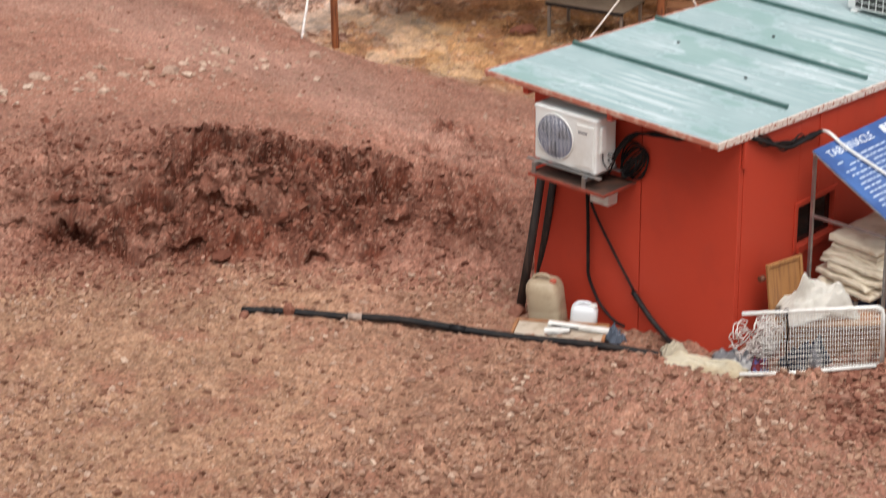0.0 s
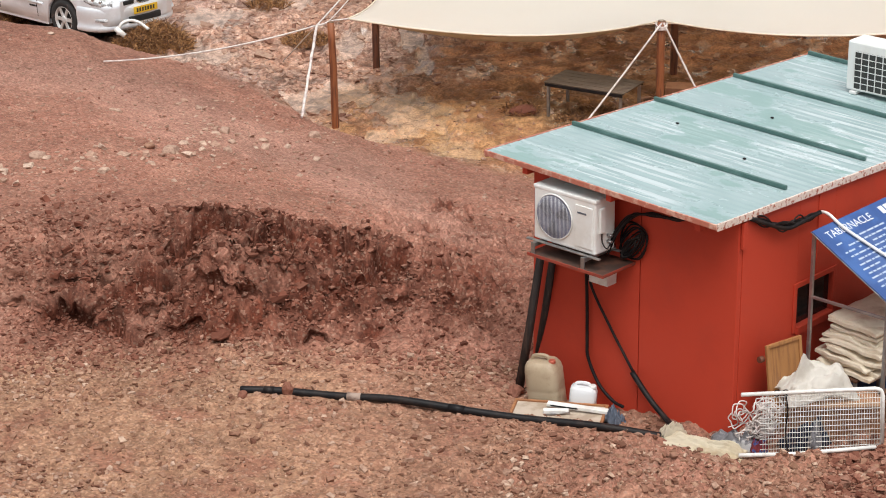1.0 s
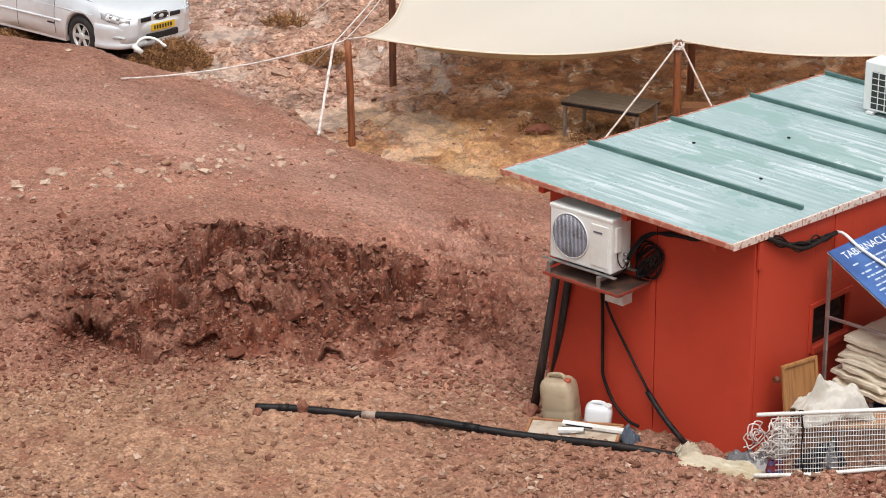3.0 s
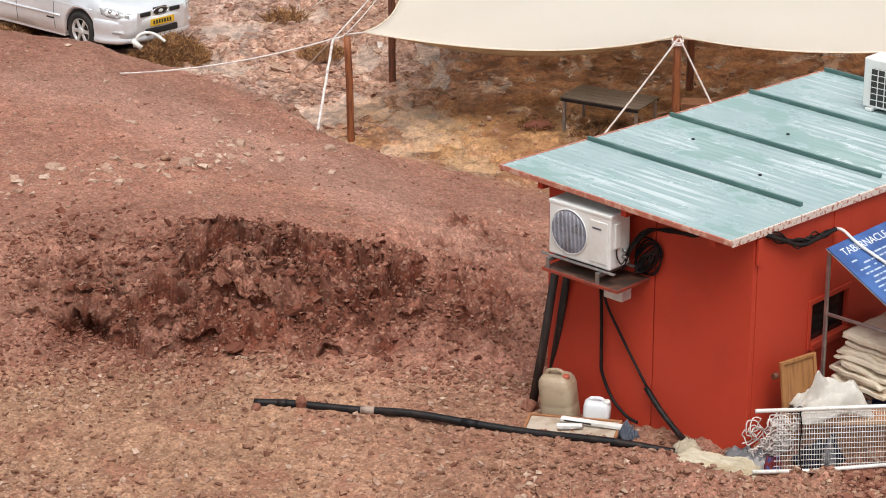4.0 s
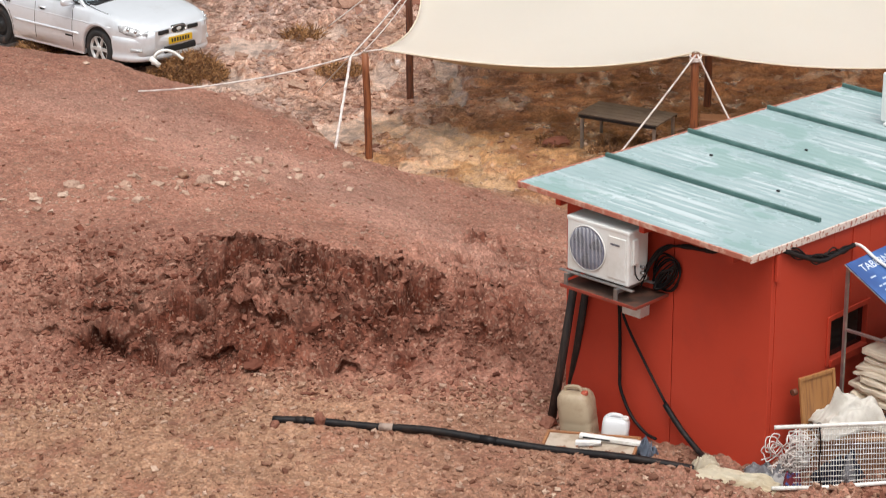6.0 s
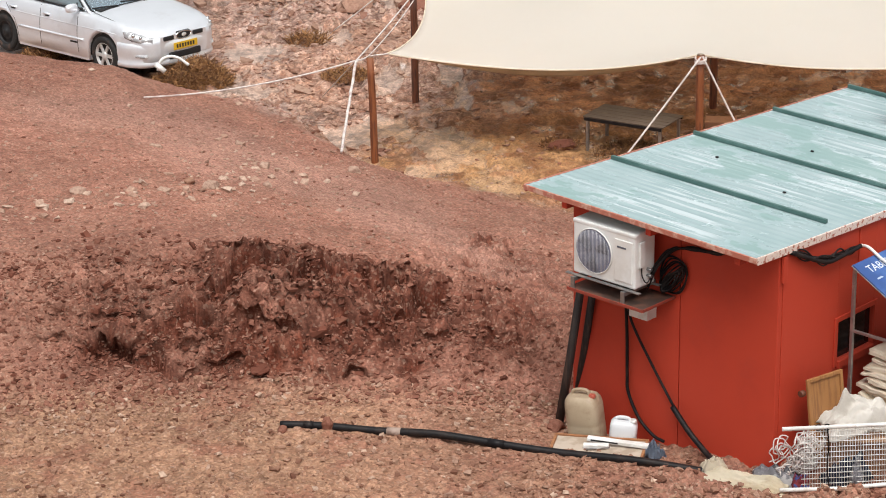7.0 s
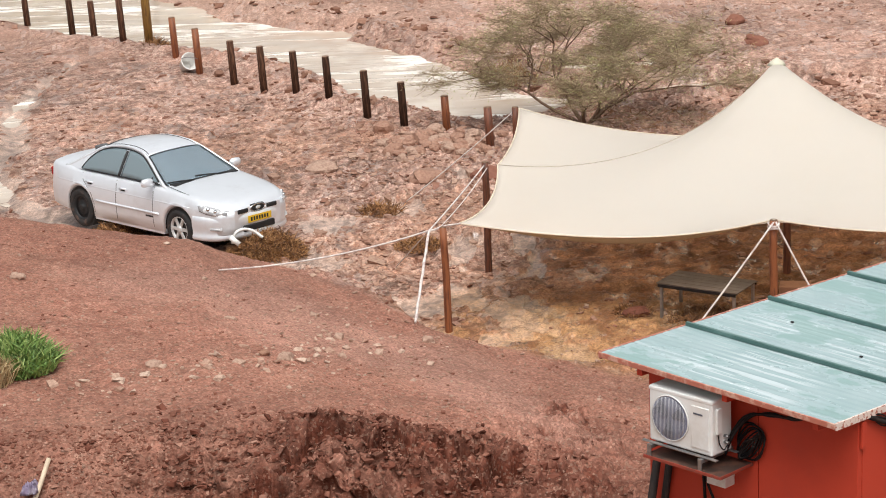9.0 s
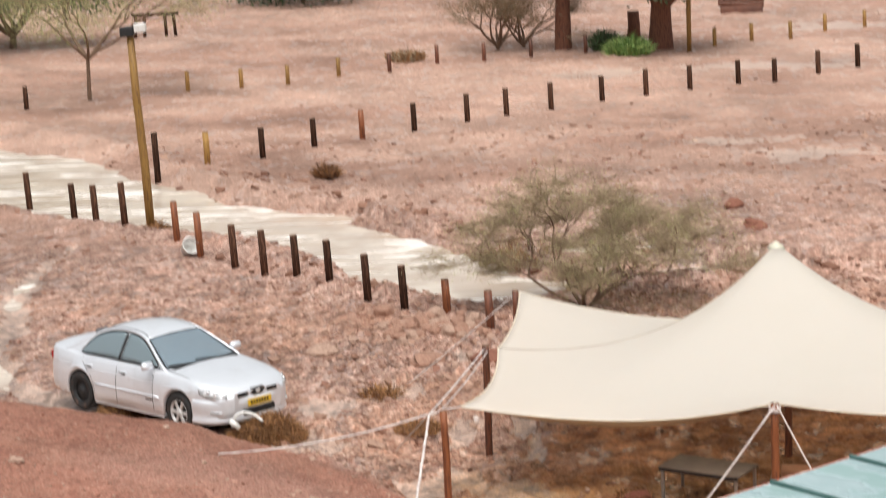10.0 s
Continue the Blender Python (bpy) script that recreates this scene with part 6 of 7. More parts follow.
        for c0, c1 in zip(cols, cols[1:]):
            for j in range(5):
                bm.faces.new((c0[j], c0[j + 1], c1[j + 1], c1[j])).smooth = True
        bmesh.ops.recalc_face_normals(bm, faces=bm.faces[:])
        part("side_frame", bm, PAINT, car)
        top = lambda x: max(min(edge_h(x) - 0.09, float(np.interp(x, [-2.53, -2.46, -2.32, -2.10, -1.9], [0.05, 0.30, 0.63, 0.86, 1.0]))), 0.02)
        arc = [(x, top(x)) for x in (-0.55, -0.7, -0.85, -1.0, -1.15, -1.4, -1.7, -1.95, -2.12, -2.25, -2.38, -2.48, -2.53)]
        for a, b in ((-0.58, -1.50), (-1.58, -2.52)):
            bm = bmesh.new()
            cols = [[bm.verts.new(S(x, 0.02 + (max(top(x), 0.03) - 0.02) * j / 5, s) + Vector((0, s * 0.003, 0))) for j in range(6)] for x in np.linspace(a, b, 21)]
            for c0, c1 in zip(cols, cols[1:]):
                for j in range(5):
                    bm.faces.new((c0[j], c0[j + 1], c1[j + 1], c1[j])).smooth = True
            bmesh.ops.recalc_face_normals(bm, faces=bm.faces[:])
            bmesh.ops.solidify(bm, geom=bm.faces[:], thickness=0.005)
            part("side_window", bm, SIDE_GLASS, car, "side glass")
        part("window_frame", new_tube(curve_points([tuple(S(x, h, s)) for x, h in arc], 4), 0.012, 6), GAP, car, "black window frame")
        part("mirror_foot", new_tube([S(-0.56, 0.04, s), S(-0.70, 0.06, s), S(-0.72, 0.20, s)], 0.020, 6), GAP, car, "black corner piece")
        bm = bmesh.new()
        tube(bm, [S(-1.54, h, s) + Vector((0, s * 0.002, 0)) for h in np.linspace(0.0, 0.90, 6)], 0.026, 6)
        part("middle_pillar", bm, GAP, car, "black middle pillar")
        part("belt_trim", new_tube([S(-0.50, 0.02, s), S(-1.5, 0.02, s), S(-2.46, 0.03, s)], 0.012, 6), GAP, car)
        # door joints, handles, strip, sill
        for x in (-0.60, -1.54):
            part("door_joint", new_tube([skin(x, z, s, -0.001) for z in np.linspace(0.27, 0.90, 12)], 0.006, 5), GAP, car)
        part("door_joint", new_tube([skin(x, z, s, -0.001) for x, z in ((-2.12, 0.30), (-2.13, 0.45), (-2.20, 0.60), (-2.34, 0.72), (-2.42, 0.80), (-2.45, 0.90))], 0.006, 5), GAP, car)
        for x in (-1.36, -2.24):
            hnd = part("door_handle", new_tube([skin(x - 0.09, 0.785, s, 0.012), skin(x, 0.79, s, 0.024), skin(x + 0.09, 0.785, s, 0.012)], 0.013, 8), PAINT, car)
            part("handle_recess", new_tube([skin(x - 0.05, 0.757, s, 0.0), skin(x + 0.05, 0.757, s, 0.0)], 0.012, 6), GAP, hnd)
        part("rub_strip", new_tube([skin(x, 0.50, s, 0.004) for x in np.linspace(-2.08, -0.45, 12)], 0.018, 8), PAINT, car)
        part("side_mark", new_box((-0.78, min(s * (side_y(-0.7, 0.44) - 0.002), s * (side_y(-0.7, 0.44) + 0.006)), 0.425), (-0.60, max(s * (side_y(-0.7, 0.44) - 0.002), s * (side_y(-0.7, 0.44) + 0.006)), 0.45), 0.0), GAP, car, "small grey side mark")
        part("crease", new_tube([skin(x, 0.70 + 0.03 * (-x) / 3, s, 0.0) for x in np.linspace(-3.2, 0.3, 30)], 0.007, 6), PAINT, car)
        part("sill", new_box((-2.15, s * 0.80 - 0.04, 0.17), (-0.38, s * 0.80 + 0.05, 0.245), 0.012), PAINT, car)
        # mirror
        bm = bmesh.new()
        bmesh.ops.create_icosphere(bm, subdivisions=2, radius=1)
        for q in bm.verts:
            q.co = Vector((-0.62 + 0.06 * q.co.x, s * 0.925 + 0.115 * math.copysign(abs(q.co.y) ** 0.6, q.co.y), 0.995 + 0.07 * math.copysign(abs(q.co.z) ** 0.7, q.co.z)))
        mir = part("mirror", bm, PAINT, car, "", True)
        part("mirror_arm", new_tube([(-0.62, s * 0.78, 0.945), (-0.62, s * 0.86, 0.97)], 0.022, 8), PAINT, mir)
        # front lamps: swept lens in its dark surround
        low, up = [(0.50, 0.675), (0.64, 0.632), (0.78, 0.602), (0.89, 0.588)], [(0.46, 0.755), (0.60, 0.765), (0.76, 0.728), (0.90, 0.668)]
        bm = bmesh.new()
        grid = []
        for i in range(13):
            f = i / 12
            q = [np.interp(f, (0, 0.33, 0.66, 1), [p[k] for p in low]) for k in (0, 1)]
            r = [np.interp(f, (0, 0.33, 0.66, 1), [p[k] for p in up]) for k in (0, 1)]
            grid.append([bm.verts.new(skin(q[0] + (r[0] - q[0]) * g / 5, q[1] + (r[1] - q[1]) * g / 5, s, 0.006 + 0.014 * math.sin(math.pi * f) * math.sin(math.pi * g / 5))) for g in range(6)])
        for c0, c1 in zip(grid, grid[1:]):
            for g in range(5):
                bm.faces.new((c0[g], c0[g + 1], c1[g + 1], c1[g])).smooth = True
        bmesh.ops.recalc_face_normals(bm, faces=bm.faces[:])
        bmesh.ops.solidify(bm, geom=bm.faces[:], thickness=0.02)
        lamp = part("headlight", bm, LENS, car, "clear swept headlight")
        for x, z, r in ((0.66, 0.708, 0.036), (0.77, 0.68, 0.032)):
            bm = bmesh.new()
            bmesh.ops.create_icosphere(bm, subdivisions=2, radius=r)
            for q in bm.verts:
                q.co += skin(x, z, s, 0.0)
            part("reflector", bm, CHROME, lamp, "", True)
        part("lamp_rim", new_tube([skin(x, z, s, 0.004) for x, z in low], 0.006, 5), GAP, lamp)
        part("fog_lamp", new_tube([skin(0.70, 0.40, s, 0.0), skin(0.78, 0.39, s, 0.004), skin(0.85, 0.385, s, 0.0)], 0.028, 8), LENS, car, "narrow fog lamp")
        part("grille_side", new_box((0.84, s * 0.30 - 0.115, 0.592), (0.958, s * 0.30 + 0.105, 0.668), 0.02, Matrix.Translation((0.0, 0, 0))), GAP, car, "black grille opening")
        part("tail_lamp", new_box((-3.475, s * 0.60 - 0.10, 0.72), (-3.38, s * 0.60 + 0.09, 0.86), 0.02), material("tail_red", (0.35, 0.02, 0.02), 0.2), car, "red tail lamp")
    # nose: grille, badge, plate, lower opening, lip
    gr = part("grille", new_box((0.89, -0.145, 0.592), (0.962, 0.145, 0.705), 0.03), GAP, car, "black centre grille")
    part("grille_frame", new_tube([(0.952, 0.15 * math.cos(a), 0.64 + 0.06 * math.sin(a)) for a in [k * math.tau / 24 for k in range(25)]], 0.012, 6), CHROME, gr)
    bm = bmesh.new()
    lathe(bm, [(0.055, 0), (0.05, 0.006), (0.0, 0.007)], 20, Matrix.Translation((0.956, 0, 0.645)) @ Matrix.Rotation(radians(90), 4, "Y") @ Matrix.Diagonal((0.6, 1, 1, 1)))
    part("emblem", bm, RIM, gr, "oval chrome emblem")
    # bumper: one section carried round the nose
    plan = curve_points([(0.36, 0.842, 0), (0.58, 0.812, 0), (0.76, 0.72, 0), (0.875, 0.55, 0), (0.935, 0.30, 0), (0.955, 0.0, 0), (0.935, -0.30, 0), (0.875, -0.55, 0), (0.76, -0.72, 0), (0.58, -0.812, 0), (0.36, -0.842, 0)], 5)
    bm = bmesh.new()
    rows2 = []
    for i, q in enumerate(plan):
        way = (plan[min(i + 1, len(plan) - 1)] - plan[max(i - 1, 0)]).normalized()
        out = Vector((-way.y, way.x, 0))
        out = out if out.dot(Vector((q.x + 0.6, q.y, 0))) > 0 else -out
        rows2.append([bm.verts.new(q + out * o + Vector((0, 0, z))) for o, z in ((-0.05, 0.590), (0.004, 0.582), (0.020, 0.555), (0.028, 0.50), (0.024, 0.43), (0.014, 0.37), (0.012, 0.30), (0.026, 0.275), (0.030, 0.235), (0.010, 0.205), (-0.06, 0.20))])
    for a, b in zip(rows2, rows2[1:]):
        for j in range(10):
            bm.faces.new((a[j], a[j + 1], b[j + 1], b[j])).smooth = True
    bmesh.ops.recalc_face_normals(bm, faces=bm.faces[:])
    part("bumper", bm, PAINT, car)
    part("lower_intake", new_box((0.86, -0.32, 0.30), (0.985, 0.32, 0.405), 0.02), GAP, car, "black lower intake")
    plate = part("number_plate", new_box((0.984, -0.24, 0.435), (0.994, 0.24, 0.545), 0.003), material("plate_yellow", (0.75, 0.47, 0.03), 0.4), car, "yellow plate")
    bm = bmesh.new()
    for k in range(7):
        box(bm, (0.9945, -0.19 + 0.055 * k, 0.46), (0.996, -0.155 + 0.055 * k, 0.52))
    part("plate_bars", bm, GAP, plate)
    for s, y in ((1, 0.25), (-1, -0.30)):
        part("wiper", new_tube(curve_points([over(-0.36, y / 0.75, 0.012), over(-0.39, (y - 0.2) / 0.75, 0.016), over(-0.42, max((y - 0.42) / 0.75, -0.9), 0.012)], 4), 0.010, 6), GAP, car)
    part("cowl", new_box((-0.40, -0.66, 0.930), (-0.24, 0.66, 0.962), 0.01), GAP, car, "black cowl below the windscreen")
    part("bonnet_joint", new_tube([(0.80, -0.36, 0.772), (0.55, -0.70, 0.80), (0.0, -0.735, 0.895), (-0.30, -0.74, 0.945)], 0.005, 5), GAP, car)
    # inside
    seat = material("seat_cloth", (0.10, 0.10, 0.105), 0.9, second=(0.15, 0.15, 0.15), scale=6)
    part("cabin_floor", new_box((-2.8, -0.68, 0.55), (-0.3, 0.68, 0.60)), GAP, car)
    part("dashboard", new_box((-0.85, -0.68, 0.70), (-0.38, 0.68, 0.94), 0.05), seat, car, "dark dashboard")
    for x, ys in ((-1.45, (-0.36, 0.36)), (-2.35, (-0.36, 0.36))):
        for y in ys:
            st = part("seat", new_box((x - 0.02, y - 0.25, 0.6), (x + 0.48, y + 0.25, 0.78), 0.05), seat, car)
            part("backrest", new_box((x - 0.14, y - 0.24, 0.7), (x + 0.02, y + 0.24, 1.15), 0.05), seat, st)
            part("headrest", new_box((x - 0.16, y - 0.12, 1.16), (x - 0.06, y + 0.12, 1.30), 0.03), seat, st)
    part("steering_wheel", new_tube([(-0.92 + 0.06 * math.sin(a), 0.36 + 0.18 * math.cos(a), 0.98 + 0.15 * math.sin(a)) for a in [k * math.tau / 20 for k in range(21)]], 0.014, 6), GAP, car)
    for x in (0.0, -2.525):
        for y in (-0.75, 0.75):
            build_wheel(car, x, y, RIM if x == 0.0 else GAP, x == 0.0)
    return car


build_car()

# ---- fences ----
YELLOW_WOOD = material("yellow_weathered_wood", (0.34, 0.19, 0.045), 0.65, second=(0.20, 0.10, 0.035), scale=5, stretch=(7, 7, 0.7), vary=0.2)


def build_fence_post(x, y, h, r, mat, label, group, lean=0.0):
    z = gz(x, y)
    t = thing("fence_post", label, "post", pose(x, y, z, 0, -lean, 0), group)
    part("shaft", new_tube([(0, 0, -0.35), (0, 0, h * 0.5), (0, 0, h)], [r * 1.04, r, r * 0.97], 12), mat, t)
    bm = bmesh.new()
    lathe(bm, [(r * 0.95, h), (r * 0.8, h + 0.015)], 12)
    part("cut_end", bm, CUT_WOOD, t)


D, W, B, Y = ((DARK_WOOD, "dark"), (WOOD, "reddish brown"), (BRIGHT_WOOD, "orange brown"), (YELLOW_WOOD, "yellowish"))
for x, y, h, (mat, word) in [(-10.36, 56.5, 1.0, D), (-8.9, 54.4, 0.95, D), (-8.27, 53.7, 0.9, D), (-7.36, 52.1, 1.0, D), (-6.01, 50.8, 0.9, B), (-5.28, 48.8, 0.98, B), (-4.42, 47.55, 0.95, D), (-3.72, 46.65, 0.98, D), (-3.0, 45.95, 0.86, D),
                             (-2.27, 44.8, 0.82, D), (-1.47, 43.5, 0.92, D), (-0.74, 42.7, 0.86, D), (0.08, 42.35, 0.64, B), (0.87, 40.75, 0.78, W)]:
    build_fence_post(x, y, h, 0.078, mat, f"{word} round wooden fence post beside the flood stream", "near fence posts", 2.5)
FAR = [(-7.57, 60.52, 1.35), (-6.4, 62.48, 0.9), (-4.92, 63.38, 0.86), (-3.52, 64.76, 0.84), (-2.16, 66.01, 0.85), (-0.63, 67.26, 0.84), (0.99, 68.44, 0.84), (2.22, 69.42, 0.84), (3.67, 70.62, 0.84), (5.4, 72.2, 0.8), (6.88, 72.83, 0.84), (8.44, 74.03, 0.8), (10.18, 75.07, 0.78),
       (11.47, 75.54, 0.78), (13.13, 76.68, 0.78), (14.68, 77.74, 0.8), (16.2, 78.8, 0.8)]
for k, (x, y, h) in enumerate(FAR):
    mat, word = Y if k == 1 else B if k == 4 else D
    build_fence_post(x * 0.985, y * 0.985, h, 0.085, mat, f"{word} round wooden fence post on the far plain", "far fence posts", 1.5)
for x, y in [(-8.62, 78.96), (-6.79, 79.6), (-5.19, 80.33), (-3.41, 81.35), (-1.58, 82.06), (0.17, 84.05), (1.93, 84.32), (3.71, 84.77), (5.82, 85.49), (10.77, 85.93), (12.32, 86.92), (13.98, 87.9), (15.69, 89.97), (17.43, 90.8)]:
    mat, word = (Y if x < -2 or x > 10 else W)
    build_fence_post(x * 0.985, y * 0.985, 0.68, 0.075, mat, f"{word} short fence post along the far track", "track posts", 1.0)
build_fence_post(-13.6, 75.0, 0.75, 0.08, DARK_WOOD, "dark round wooden fence post on the far plain", "far fence posts", 1)

# ---- lamp pole ----
x, y = -6.76, 52.1
t = thing("lamp_pole", "tall yellowish wooden pole with a floodlight on top", "lamp", pose(x, y, gz(x, y), 0, -2.2, 0))
part("pole", new_tube([(0, 0, -0.4), (0.02, 0, 1.6), (-0.01, 0, 3.2), (0, 0, 4.62)], [0.105, 0.10, 0.095, 0.085], 14), YELLOW_WOOD, t)
head = part("lamp_head", new_box((-0.22, -0.16, 4.64), (0.10, 0.10, 4.86), 0.03), GAP, t, "dark lamp housing")
part("lamp_glass", new_box((0.12, -0.22, 4.72), (0.40, -0.02, 4.92), 0.03, pose(0, 0, 0, 0, 0, 0)), PLASTIC_WHITE, head, "pale floodlight")
part("lamp_arm", new_tube([(0, 0, 4.6), (0.1, -0.05, 4.72), (0.2, -0.1, 4.75)], 0.03, 8), STEEL, head)
# pail form added in place of an overturned white plastic chair
t = thing("bucket", "white pail form standing in for a tipped plastic chair", "bucket", pose(-5.55, 48.95, gz(-5.55, 48.95) + 0.16, 62, 15, 20))
bm = bmesh.new()
lathe(bm, [(0.13, -0.18), (0.19, 0.16), (0.205, 0.17), (0.205, 0.19), (0.18, 0.19), (0.12, -0.16)], 20)
part("pail", bm, PLASTIC_WHITE, t)
part("handle", new_tube([(0.2 * math.cos(a), 0.02, 0.18 + 0.2 * math.sin(a)) for a in [k * math.pi / 10 for k in range(11)]], 0.01, 6), STEEL, t)

# ---- trees ----
BARK = material("acacia_bark", (0.19, 0.115, 0.072), 0.85, second=(0.10, 0.06, 0.04), scale=9, stretch=(4, 4, 1), bump=0.5, bump_scale=20)
RED_BARK = material("red_brown_bark", (0.19, 0.075, 0.042), 0.85, second=(0.10, 0.042, 0.028), scale=5, stretch=(4, 4, 0.8), bump=0.5, bump_scale=14)
OLIVE = [material("olive_leaf", (0.47, 0.41, 0.19), 0.7, spec=0.2), material("pale_olive_leaf", (0.60, 0.51, 0.29), 0.7, spec=0.2), material("green_olive_leaf", (0.41, 0.45, 0.18), 0.7, spec=0.2)]
TWIG = material("grey_twig", (0.30, 0.22, 0.135), 0.85)
DEEP = [material("dark_green_leaf", (0.035, 0.065, 0.022), 0.65), material("deep_green_leaf", (0.055, 0.095, 0.030), 0.65), material("grey_green_leaf", (0.085, 0.105, 0.055), 0.65)]


def build_tree(name, label, m, stems, length, depth, spread, flat, leaves, leaf, mats, bark, seed, trunk=0.0, r0=0.06, squash=1.0, fine=0, loose=1.0, rise=0.85):
    """Stems that fork and splay; clumps of small leaves along the outer twigs."""
    rs = random.Random(seed)
    tree = thing(name, label, "tree", m)
    bm, twigs, ends = bmesh.new(), bmesh.new(), []

    def grow(p, way, L, r, d):
        n = 4
        pts, q = [p], p
        for k in range(n):
            way = (way + Vector((rs.gauss(0, 0.16), rs.gauss(0, 0.16), rs.gauss(0, 0.10)))).normalized()
            q = q + way * (L / n)
            pts.append(q)
        tube(bm if d > 1 else twigs, pts, [r * (1 - 0.45 * k / n) for k in range(n + 1)], 7 if d > 1 else 4, False)
        if d <= 2:
            ends.extend(pts[1:] if d == 1 else pts[3:])
        if d == 0:
            ends.extend(pts)
            return
        for k in range(3 if d < depth else 2):
            side = Vector((rs.gauss(0, 1), rs.gauss(0, 1), rs.gauss(0, flat))).normalized()
            w2 = (way * 1.0 + side * spread + Vector((0, 0, -0.10 if way.z > 0.75 else 0.06))).normalized()
            grow(pts[-1] if k < 2 else pts[3], w2, L * rs.uniform(0.62, 0.85), r * 0.55, d - 1)
    top = Vector((0, 0, 0))
    if trunk:
        top = Vector((0.04, 0, trunk))
        tube(bm, [(0, 0, -0.3), (0.02, 0, trunk * 0.5), top], [r0 * 1.5, r0 * 1.2, r0 * 1.05], 10, False)
    for k in range(stems):
        a = k * math.tau / stems + rs.uniform(-0.4, 0.4)
        way = Vector((math.cos(a) * spread * 1.1, math.sin(a) * spread * 1.1, rise)).normalized()
        grow(top, way, length * rs.uniform(0.85, 1.1), r0, depth)
    # fine twigs, nearly level, fan out from the ends
    for q in (list(ends) if fine else ()):
        for k in range(fine):
            way = Vector((rs.gauss(0, 1), rs.gauss(0, 1), rs.gauss(0.15, 0.35))).normalized()
            tip = q + way * rs.uniform(0.15, 0.42)
            tube(twigs, [q, q.lerp(tip, 0.5) + Vector((0, 0, rs.gauss(0, 0.03))), tip], [0.0050, 0.0040, 0.0025], 3, False)
            ends.append(tip)
    for q in (*bm.verts, *twigs.verts):
        q.co.z *= squash
    ends = [Vector((q.x, q.y, q.z * squash)) for q in ends]
    part("trunk", bm, bark, tree, "", True)
    tagged(part("fine_twig", twigs, TWIG, tree), kind="stuff")
    g = np.random.RandomState(seed)
    wide = 0.16 if leaf < 0.04 else 0.4
    E = np.array([tuple(q) for q in ends])
    P = E[g.randint(0, len(E), leaves)] + g.normal(0, 1, (leaves, 3)) * np.array([0.27, 0.27, 0.11]) * loose * (1 if leaf < 0.04 else leaf / 0.03)
    A = g.normal(0, 1, (leaves, 3))
    A /= np.linalg.norm(A, axis=1)[:, None]
    Bv = np.cross(A, g.normal(0, 1, (leaves, 3)))
    Bv /= np.linalg.norm(Bv, axis=1)[:, None]
    s = leaf * g.uniform(0.6, 1.4, (leaves, 1))
    V = np.stack([P - A * s, P + Bv * s * wide, P + A * s, P - Bv * s * wide], 1).reshape(-1, 3)
    me = bpy.data.meshes.new("crown")
    me.from_pydata(V.tolist(), [], np.arange(leaves * 4).reshape(-1, 4).tolist())
    me.polygons.foreach_set("material_index", (np.arange(leaves) * 7 // 3 % len(mats)).astype(np.int32))
    for mm in mats:
        me.materials.append(mm)
    ob = new("crown", me)
    ob.parent = tree
    tagged(ob, kind="stuff")
    return tree


build_tree("acacia_tree", "sparse olive acacia tree with splayed thin stems", pose(2.75, 42.5, gz(2.75, 42.5) - 0.1, 0, 0, 180), 8, 1.35, 4, 0.84, 0.22, 30000, 0.022, OLIVE, BARK, 6, r0=0.05, squash=0.70, fine=3, loose=0.8, rise=1.35)
build_tree("acacia_tree", "thin olive tree on the far plain", pose(-11.7, 76.4, gz(-11.7, 76.4)), 7, 2.1, 3, 0.95, 0.4, 60000, 0.039, [OLIVE[0], DEEP[2], OLIVE[2]], BARK, 12, trunk=1.4, r0=0.055, fine=2, loose=1.8)
build_tree("broad_tree", "dark green tree far behind the plain", pose(-17.6, 95, gz(-17.6, 95)), 8, 1.9, 3, 0.85, 0.5, 24000, 0.10, DEEP, BARK, 13, trunk=0.5, r0=0.12)
build_tree("broad_tree", "dark green shrub far behind the plain", pose(-6.2, 110, gz(-6.2, 110)), 6, 1.1, 3, 0.8, 0.5, 9000, 0.10, DEEP, BARK, 14, trunk=0.15, r0=0.08)
build_tree("broad_tree", "grey brown bare thicket on the far plain", pose(2.5, 86.6, gz(2.5, 86.6)), 8, 1.0, 3, 0.65, 0.5, 9000, 0.039, [DEEP[2], BRUSH[2], BRUSH[0]], BARK, 15, trunk=0.1, r0=0.06, fine=1, loose=1.2)
build_tree("broad_tree", "grey brown bare thicket on the far plain", pose(3.5, 87.0, gz(3.5, 87.0)), 8, 1.1, 3, 0.6, 0.5, 7000, 0.039, [DEEP[2], BRUSH[2], BRUSH[0]], BARK, 16, trunk=0.1, r0=0.06, fine=1, loose=1.2)
build_tree("shade_tree", "tree with a thick red brown trunk", pose(5.0, 86.0, gz(5.0, 86.0)), 5, 1.7, 3, 0.6, 0.4, 9000, 0.10, DEEP, RED_BARK, 17, trunk=3.0, r0=0.24)
build_tree("shade_tree", "tree with a thick red brown trunk and dark leaves", pose(8.6, 84.9, gz(8.6, 84.9)), 5, 1.5, 3, 0.75, 0.5, 14000, 0.10, DEEP, RED_BARK, 18, trunk=1.7, r0=0.36)
t = thing("tree_stump", "cut orange brown tree stump on the far plain", "stump", pose(7.9, 88.4, gz(7.9, 88.4)))
part("stump_body", new_tube([(0, 0, -0.2), (0.03, 0, 0.5), (0.0, 0, 1.05)], [0.30, 0.24, 0.23], 12), RED_BARK, t)
part("cut_top", new_tube([(0, 0, 1.051), (0, 0, 1.07)], 0.215, 12), CUT_WOOD, t)
